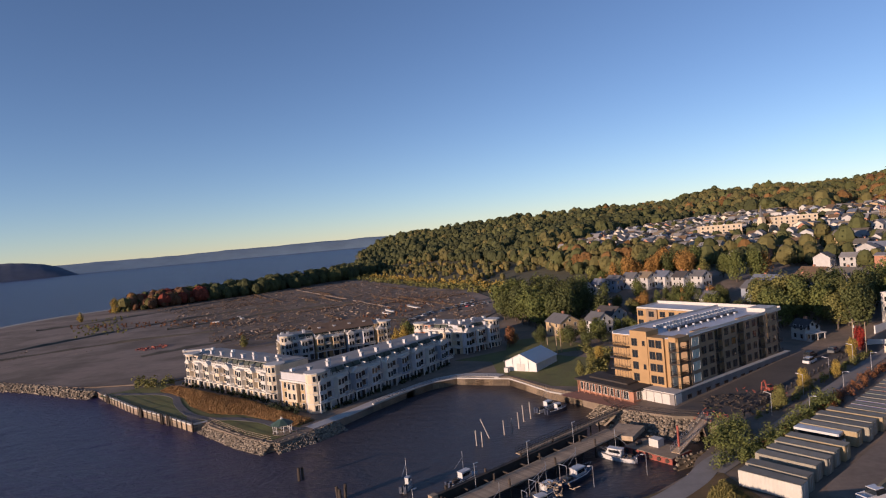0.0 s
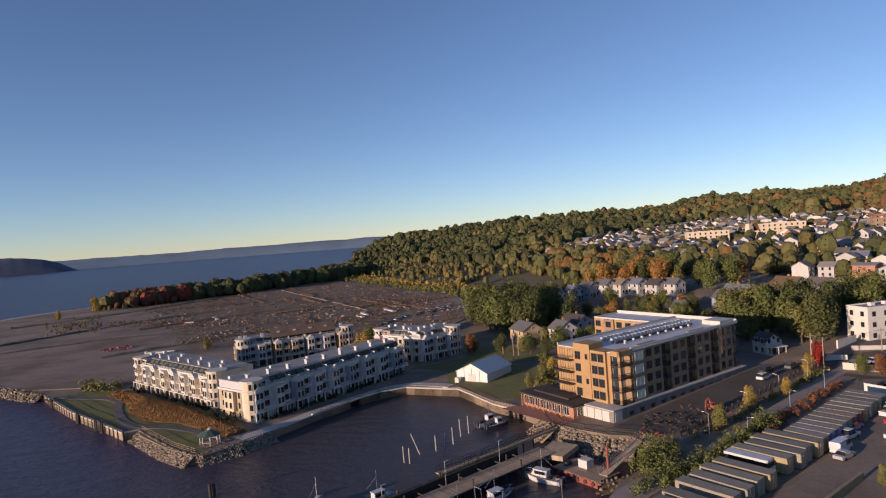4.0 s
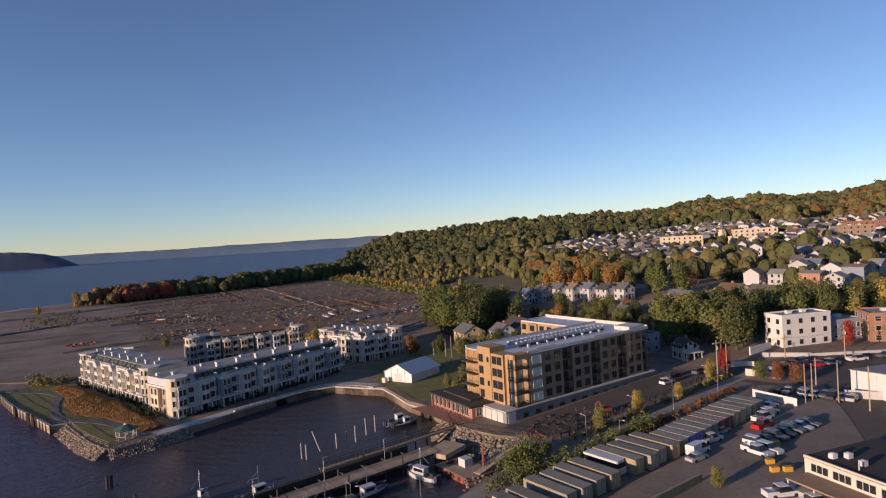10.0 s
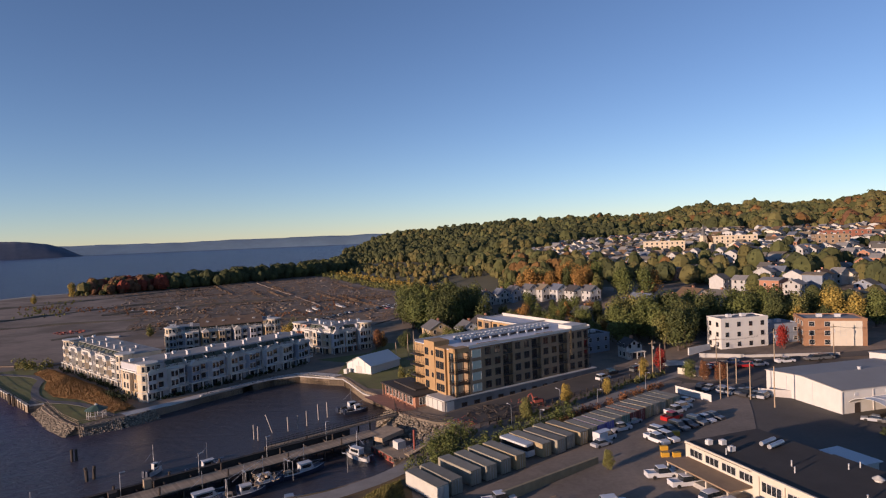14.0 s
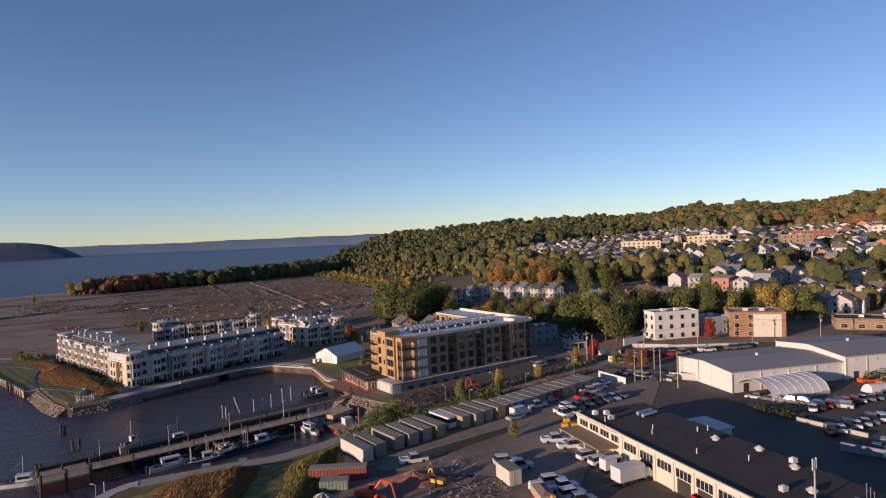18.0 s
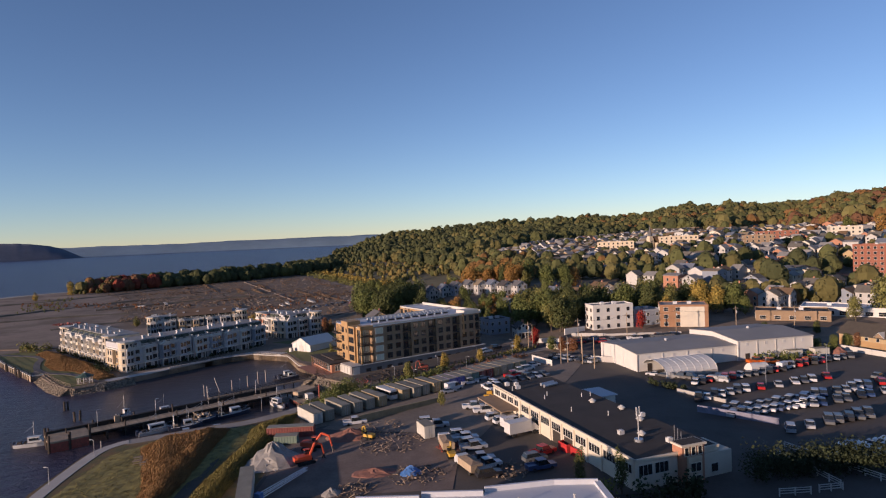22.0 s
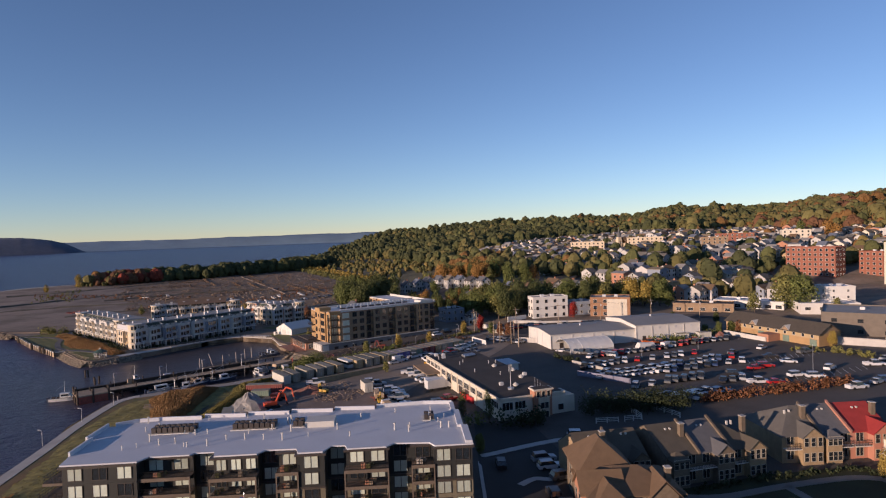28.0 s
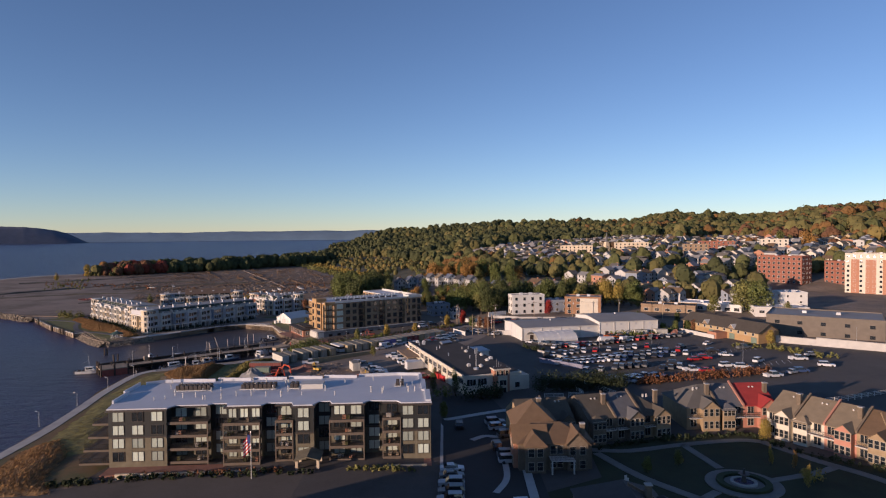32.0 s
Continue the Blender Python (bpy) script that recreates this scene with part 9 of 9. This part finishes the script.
def box_truck(x, y, rz, label, dump=False):
    t = thing("dump_truck" if dump else "box_truck", label, "truck", pose(x, y, ground_z(x, y) + 0.06, 0, 0, rz), group="yard vehicles")
    part("cab", M().add([(1.9, -1.05, 0.6), (3.6, -1.05, 0.6), (3.6, -1.05, 1.4), (2.9, -1.05, 2.2), (1.9, -1.05, 2.2), (1.9, 1.05, 0.6), (3.6, 1.05, 0.6), (3.6, 1.05, 1.4), (2.9, 1.05, 2.2), (1.9, 1.05, 2.2)],
                        [(0, 1, 2, 3, 4), (9, 8, 7, 6, 5), (0, 5, 6, 1), (1, 6, 7, 2), (2, 7, 8, 3), (3, 8, 9, 4), (4, 9, 5, 0)]), HULL_WHITE, t)
    part("windscreen", M().add([(3.58, -0.9, 1.45), (3.58, 0.9, 1.45), (2.95, 0.9, 2.15), (2.95, -0.9, 2.15)], [(0, 1, 2, 3)]), GLASS, t)
    part("chassis", M().box(-3.4, 3.2, -0.5, 0.5, 0.45, 0.8), DARK_TRIM, t)
    part("cargo_box", M().box(-3.5, 1.8, -1.2, 1.2, 0.8, 2.1 if dump else 3.1), WOOD_GREY if dump else HULL_WHITE, t)
    if dump:
        part("load", M().hip(-3.3, 1.6, -1.05, 1.05, 2.1, 2.5, 0.0, 0.05), RUBBLE, t)
    for u in (-2.4, 2.6):
        for s in (-1, 1):
            part("wheel", M().beam((u, s * 0.95 - 0.15, 0.45), (u, s * 0.95 + 0.15, 0.45), 0.45, 10), TYRE, t)


box_truck(45, 75, 25, "white box truck by the garage")
box_truck(33, 58, 115, "white dump truck loaded with rubble", True)
box_truck(29, 70.5, 100, "white-cabbed tipper truck in the yard", True)
for i, (x, y) in enumerate(((52.3, 64.5), (54, 61.2))):
    s_ = thing("skip_bin", "bright red open skip at the garage wall", "skip", pose(x, y, ground_z(x, y) + 0.05, 0, 0, -65), group="skips")
    for x0, x1, y0, y1 in ((-1.4, 1.4, -0.9, -0.8), (-1.4, 1.4, 0.8, 0.9), (-1.4, -1.3, -0.8, 0.8), (1.3, 1.4, -0.8, 0.8)):
        part("side", M().box(x0, x1, y0, y1, 0, 1.6), mat("skip_red", (0.45, 0.03, 0.03), 0.5) if not i and x0 == -1.4 and y0 == -0.9 else bpy.data.materials["skip_red"], s_)
    part("floor", M().box(-1.3, 1.3, -0.8, 0.8, 0, 0.1), DARK_TRIM, s_)
for x, y in ((42.5, 111.5), (40.8, 108.5), (39.8, 105.2), (41.8, 104.8), (46, 116)):
    single("barrier_block", M().prism([(x - 0.7, y - 0.4), (x + 0.7, y - 0.4), (x + 0.7, y + 0.4), (x - 0.7, y + 0.4)], ground_z(x, y), ground_z(x, y) + 0.9), mat("barrier_yellow", (0.55, 0.30, 0.03), 0.6) if (x, y) == (42.5, 111.5) else bpy.data.materials["barrier_yellow"], "yellow plastic barrier block in the yard", "barrier", group="barrier blocks")
# low block walls and a white shed by the trailers
for p0, p1, h, m_, lab in (((8, 91), (27, 104.5), 1.6, mat("tan_block_wall", (0.27, 0.22, 0.13), 0.9), "low tan block wall along the yard"), ((86, 84), (98, 72.5), 1.5, mat("purple_grey_wall", (0.19, 0.19, 0.25), 0.8), "long blue-grey boarded fence at the lot"), ((88, 101), (95, 89.5), 0.9, CONCRETE, "low concrete barrier by the shelter")):
    d = math.hypot(p1[0] - p0[0], p1[1] - p0[1])
    single("low_wall", M().box(0, d, -0.25, 0.25, -1, h), m_, lab, "wall", frame_of(p0, p1, ground_z((p0[0] + p1[0]) / 2, (p0[1] + p1[1]) / 2)))

# ---- benches, lamps, poles, fences ----
for i, (x, y) in enumerate(((-37, 77), (-35.2, 76), (-33.4, 75), (-36, 74.5), (-34, 73.5), (-32, 73))):
    b = thing("picnic_bench", "weathered timber picnic bench on the bank", "bench", pose(x, y, ground_z(x, y) + 0.06, 0, 0, 25), group="picnic benches")
    part("top", M().box(-0.9, 0.9, -0.38, 0.38, 0.7, 0.76), WOOD_GREY, b)
    for s in (-0.7, 0.7):
        part("seat", M().box(-0.9, 0.9, s - 0.14, s + 0.14, 0.42, 0.47), WOOD_GREY, b)
    for u in (-0.65, 0.65):
        part("leg", M().beam((u, -0.7, 0), (u, 0.2, 0.7), 0.05, 4).beam((u, 0.7, 0), (u, -0.2, 0.7), 0.05, 4), WOOD_GREY, b)


def lamp(x, y, h, rz=0, label="grey street lamp on a slender pole", arm=1.3, group="street lamps"):
    l = thing("street_lamp", label, "lamp", pose(x, y, ground_z(x, y), 0, 0, rz) @ Matrix.Scale(0.8, 4), group=group)
    part("pole", M().cyl(0, 0, 0, h, 0.09, 0.06, 6), LIGHT_METAL, l)
    a = part("arm", M().beam((0, 0, h - 0.1), (arm, 0, h + 0.15), 0.05, 5), LIGHT_METAL, l)
    part("lamp_head", M().box(arm - 0.2, arm + 0.45, -0.14, 0.14, h + 0.08, h + 0.22), AC_GREY, a)


for x, y in ((-46, 30), (-47.5, 48), (-49, 66), (-49.3, 82), (-20, 109), (-30, 107)):
    lamp(x, y, 4.6, 180, arm=0.7, label="slim promenade lamp at the river edge")
for x, y in ((14, 129.5), (27, 139.5), (40, 150), (53, 160)):
    lamp(x, y, 6.0, 125, label="grey lamp post beside the lot fence")
for x, y in ((20, 126), (36, 139), (52, 152)):
    lamp(x, y, 5.5, -55, label="grey lamp post along the rail path")
for x, y in ((110, 100), (133, 112), (150, 76), (200, 96)):
    lamp(x, y, 9.0, 60, label="tall lamp post in the car park", arm=1.8)
lot_fence = thing("lot_fence", "dark post and rail fence along the lot", "fence", frame_of((7, 130), (60, 170), 0))
dl = math.hypot(53, 40)
for i in range(26):
    wx, wy = 7 + 53 * i / 25, 130 + 40 * i / 25
    part("post", M().box(-0.12, 0.12, -0.12, 0.12, ground_z(wx, wy) - 0.2, ground_z(wx, wy) + 1.2), DARK_TRIM, lot_fence, "", pose(dl * i / 25, 0, 0))
for z in (0.5, 1.0):
    part("rail", M().beam((0, 0, ground_z(7, 130) + z), (dl, 0, ground_z(60, 170) + z), 0.05, 4), DARK_TRIM, lot_fence)


def utility_pole(x, y, h, rz, label="brown timber utility pole with a crossarm", bare=False):
    z = ground_z(x, y)
    p = thing("utility_pole", label, "pole", pose(x, y, z, 0, 0, rz), group="utility poles")
    part("pole", M().cyl(0, 0, -0.5, h, 0.16, 0.11, 7), WOOD_GREY, p)
    if not bare:
        part("crossarm", M().box(-1.2, 1.2, -0.07, 0.07, h - 1.0, h - 0.85), WOOD_GREY, p)
        part("transformer", M().cyl(0.35, 0, h - 2.6, h - 1.7, 0.22, n=8), AC_GREY, p)
        for u in (-1.0, -0.4, 0.4, 1.0):
            part("insulator", M().cyl(u, 0, h - 0.85, h - 0.65, 0.05, n=5), TRIM, p)
    return Vector((x, y, z + h - 0.7))


tops = [utility_pole(x, y, h, 20) for x, y, h in ((60, 169.5, 9.5), (78, 168, 9.5), (97, 172, 9.5), (116, 174, 9.5), (138, 173, 9.5), (158, 170, 9.5))]
cable = M()
for a, b in zip(tops, tops[1:]):
    for o in (-0.5, 0.5):
        pts_ = [a.lerp(b, t / 8) + Vector((o * 0.3, o, -0.9 * 4 * (t / 8) * (1 - t / 8))) for t in range(9)]
        for p, q in zip(pts_, pts_[1:]):
            cable.beam(p, q, 0.025, 3)
single("overhead_cable", cable, DARK_TRIM, "sagging overhead cables along the street", "cable", kind="stuff")
for x, y, h in ((66, 139.5, 9), (68.5, 141, 8.5), (72.5, 138, 9), (74.5, 131, 9.5), (-14, 214, 9), (-12, 216.5, 9.5), (-18, 209, 7), (61, 166, 9), (75, 150, 7.5)):
    utility_pole(x, y, h, 30, "bare timber pole standing by the yard", True)
for x, y in ((45, 153), (32, 143.5), (20, 134)):
    pass


def white_fence(p0, p1, label):
    d = math.hypot(p1[0] - p0[0], p1[1] - p0[1])
    f = thing("rail_fence", label, "fence", frame_of(p0, p1, (ground_z(*p0) + ground_z(*p1)) / 2 + 0.05), group="white rail fences")
    n = max(1, round(d / 2.4))
    for i in range(n + 1):
        part("post", shared("wpost", lambda: M().box(-0.08, 0.08, -0.08, 0.08, -0.2, 1.25).mesh("post")), TRIM, f, "", pose(d * i / n, 0, 0))
    for z in (0.35, 0.75, 1.1):
        part("rail", M().box(0, d, -0.03, 0.03, z, z + 0.12), TRIM, f)


white_fence((92, 60), (99.5, 42), "white three-rail fence at the drive")
white_fence((89, 57), (91, 42.5), "white three-rail fence beside the gate")
white_fence((80.5, 41), (85.5, 41.2), "short white rail fence by the street")
white_fence((87, 41.5), (91, 42), "short white rail fence by the gate")
white_fence((143, 30), (186, 46), "long white rail fence behind the houses")
# kerbs and pavement round the court drive
for pts, w, lab in (([(69, -40), (69.5, -12), (70, 6)], 1.6, "pale pavement strip beside the drive"), ([(60, 13), (63, 15.5), (66, 15), (69, 18)], 1.4, "curved kerb island in the drive"), ([(54, 27), (70, 33), (88, 36), (104, 37)], 1.5, "pavement along the street by the garage"),
                    ([(53.5, -40), (53.5, 26)], 0.6, "pale kerb beside the condominium"), ([(63, -14), (65.5, -8), (66, 0)], 1.2, "pale kerb island by the corner house")):
    path_strip("pavement", pts, w, KERB, lab, "pavement", dz=0.16)
# parking-bay lines
LINE = mat("line_paint", (0.62, 0.62, 0.60), 0.7, vary=0.2)
lines = M()
for i in range(11):
    y = -30 + i * 2.9
    z = ground_z(55.5, y) + 0.06
    lines.box(53.9, 58.6, y - 0.06, y + 0.06, z, z + 0.005)
for i in range(14):
    t = i / 13
    x, y = 140 + 26 * t, 92 + 8 * t
    z = ground_z(x, y) + 0.07
    lines.obox(x, y, z, 0.12, 5.0, 0.005, -18)
for i in range(12):
    t = i / 11
    x, y = 140 + 26 * t, 70 + 8 * t
    z = ground_z(x, y) + 0.07
    lines.obox(x, y, z, 0.12, 5.0, 0.005, -18)
single("bay_lines", lines, LINE, "worn white parking-bay lines on asphalt", "road marking", kind="stuff")
# loose rubble and dead weeds over the rough part of the field
FIELD_RUBBLE = mat("field_rubble", (0.17, 0.135, 0.11), 0.95, vary=0.3, scale=0.3, random_amount=0.4, island=True)
WEED = mat("dead_weed", (0.125, 0.08, 0.048), 0.95, vary=0.3, random_amount=0.4, island=True)
rf = random.Random(41)
rub, weed = M(), M()
ROUGH_AREA = [(-76, 286), (-150, 300), (-178, 330), (-196, 380), (-236, 410), (-236, 470), (-280, 520), (-318, 560), (-330, 622), (-258, 726), (-190, 786), (-138, 700), (-78, 560), (-34, 460), (-26, 390), (-24, 338), (-44, 304)]
k = 0
while k < 2600:
    x, y = rf.uniform(-330, -24), rf.uniform(286, 776)
    if not inside(x, y, ROUGH_AREA):
        continue
    k += 1
    q = noise.noise((x * 0.03, y * 0.03, 9))
    z = ground_z(x, y) + 0.4
    if q > 0.12 and rf.random() < 0.5:
        rub.obox(x, y, z - 0.1, rf.uniform(0.6, 3.2), rf.uniform(0.5, 1.4), rf.uniform(0.3, 1.0), rf.choice((25, 115)) + rf.uniform(-12, 12))
    else:
        for _ in range(9):
            leaf(weed, Vector((x + rf.uniform(-1.5, 1.5), y + rf.uniform(-1.5, 1.5), z + rf.uniform(0.1, 0.8))), Vector((-0.6, -0.3, 0.7)), rf.uniform(0.25, 0.65), rf)
for i in range(34):
    x0, y0 = rf.uniform(-300, -50), rf.uniform(300, 740)
    along_x = rf.random() < 0.55
    d, c = (Vector((0.434, -0.901, 0)), rf.uniform(30, 110)) if along_x else (Vector((0.901, 0.434, 0)), rf.uniform(20, 70))
    for j in range(int(c * 2.2)):
        x, y = x0 + d.x * c * j / (c * 2.2) + rf.uniform(-0.9, 0.9), y0 + d.y * c * j / (c * 2.2) + rf.uniform(-0.9, 0.9)
        if not inside(x, y, ROUGH_AREA) or rf.random() < 0.25:
            continue
        z = ground_z(x, y) + 0.45
        if rf.random() < 0.12:
            rub.obox(x, y, z - 0.2, rf.uniform(1.0, 4.5), rf.uniform(0.4, 0.8), rf.uniform(0.4, 0.9), math.degrees(math.atan2(d.y, d.x)) + rf.uniform(-5, 5))
        for _ in range(4):
            leaf(weed, Vector((x + rf.uniform(-0.7, 0.7), y + rf.uniform(-0.7, 0.7), z + rf.uniform(0.1, 0.8))), Vector((-0.6, -0.5, 0.6)), rf.uniform(0.35, 0.8), rf)
single("field_rubble", rub, FIELD_RUBBLE, "scattered broken concrete over the field", "rubble", kind="stuff")
single("dead_weeds", weed, WEED, "patches of dead brown weeds over the field", "weeds", kind="stuff")
# field walls and sandy shore
low = thing("field_wall", "long low broken concrete wall across the field", "wall", frame_of((-203, 656), (-85, 411), 0.5))
dw = math.hypot(118, 245)
for i in range(20):
    if i not in (13,):
        part("wall_block", M().box(dw * i / 20, dw * (i + 0.92) / 20, -0.4, 0.4, -1, 0.8 + 0.3 * (i % 3 == 0)), FIELD_RUBBLE, low)
for x, y, rz, l in ((-84, 390, -65, 14), (-70, 402, -65, 20), (-211, 418, 5, 16), (-192, 430, -60, 12), (-173, 302, 0, 14), (-86, 380, -60, 8)):
    single("concrete_slab", M().box(-l / 2, l / 2, -1.0, 1.0, -0.5, 1.0).box(-l / 2, -l / 2 + 1, -1.2, 1.2, -0.5, 1.5), KERB, "pale concrete slab left on the field", "slab", pose(x, y, 0.5, 0, 0, rz), group="field slabs")
path_strip("sandy_shore", [(-330, 311), (-396, 402), (-424, 500), (-420, 560), (-400, 600), (-332, 654)], 9, mat("sand", (0.42, 0.37, 0.30), 0.95, vary=0.15, scale=0.2), "pale sandy river shore", "shore", dz=0.55)
for pts, w in (([(-310, 352), (-286, 395), (-258, 440), (-215, 480), (-150, 500)], 5), ([(-360, 470), (-310, 520), (-262, 600), (-215, 680)], 6), ([(-200, 300), (-160, 330), (-110, 345), (-60, 350)], 5), ([(-230, 400), (-180, 440), (-120, 470)], 4), ([(-290, 330), (-240, 360), (-190, 372)], 4)):
    m = M()
    line = curve(pts, 8)
    rr_ = random.Random(int(pts[0][0]))
    for i, (x, y) in enumerate(line):
        x0, y0 = line[max(0, i - 1)]
        x1, y1 = line[min(len(line) - 1, i + 1)]
        d = math.hypot(x1 - x0, y1 - y0)
        nx, ny = -(y1 - y0) / d, (x1 - x0) / d
        hh = rr_.uniform(0.4, 1.4)
        m.v += [(x + nx * w * q, y + ny * w * q, ground_z(x, y) + 0.35 + hh * e) for q, e in ((-0.5, 0), (-0.15, 0.9), (0.2, 1.0), (0.5, 0))]
    m.f = [(4 * i + j, 4 * i + 4 + j, 4 * i + 5 + j, 4 * i + 1 + j) for i in range(len(line) - 1) for j in range(3)]
    single("earth_berm", m.mesh("earth_berm", True), mat("berm_earth", (0.10, 0.085, 0.06), 0.95, vary=0.4, scale=0.1) if "berm_earth" not in bpy.data.materials else bpy.data.materials["berm_earth"], "low dark earth berm across the field", "berm", kind="structure")

# vehicles and goods before the warehouses
for x, y, rz in ((121.5, 127.0, 10), (124.5, 125.0, 20), (137.6, 125.8, 5)):
    car("pickup", 6, x, y, rz, "orange yard trucks")
for x, y, l in ((135, 131.4, 4.5), (143.5, 132.2, 5.0)):
    trailer(x, y, 8, l, shared_mat("container_white"), "small white container by the warehouse wall", 2.2, "shipping_container")
m = M()
for i in range(9):
    a = math.pi * i / 8
    m.v += [(u * (1 - 0.15 * math.sin(a)), -1.5 * math.cos(a), 0.3 + 2.0 * math.sin(a) * (1 - 0.08 * (u > 0))) for u in (-3.2, -1.0, 1.2, 3.2)]
m.f = [(4 * i + j, 4 * i + j + 1, 4 * i + j + 5, 4 * i + j + 4) for i in range(8) for j in range(3)]
for e in (0, 3):
    m.f.append(tuple(4 * i + e for i in (range(9) if e else range(8, -1, -1))))
m.f.append((0, 3, 35, 32))
single("covered_boat", m, TENT_WHITE, "boat under a ribbed white tarpaulin in the lot", "boat", pose(117.3, 118.4, ground_z(117, 118) + 0.05, 0, 0, 15))
heap("mulch_heap", 150, 133, 3.4, 2.8, 2.2, REDBROWN, "rust-red mulch heap by the warehouse corner", 51)

# timber rails along the stone banks
for pts, material, lab in (([(-14.6, 155), (-13.6, 147.5), (-9.4, 142.6), (-4.2, 138.2), (1.0, 135.2)], WOOD_DARK, "dark timber rail above the riprap bank"), ([(-121, 175), (-106, 159), (-97.5, 152), (-91, 157)], WOOD_GREY, "pale timber rail round the lawn point")):
    rail = thing("bank_rail", lab, "fence", group="bank rails")
    for p0, p1 in zip(pts, pts[1:]):
        railing(rail, p0[0], p0[1], p1[0], p1[1], ground_z((p0[0] + p1[0]) / 2, (p0[1] + p1[1]) / 2) + 0.05, material, 1.1, 1.6, "rail_section")
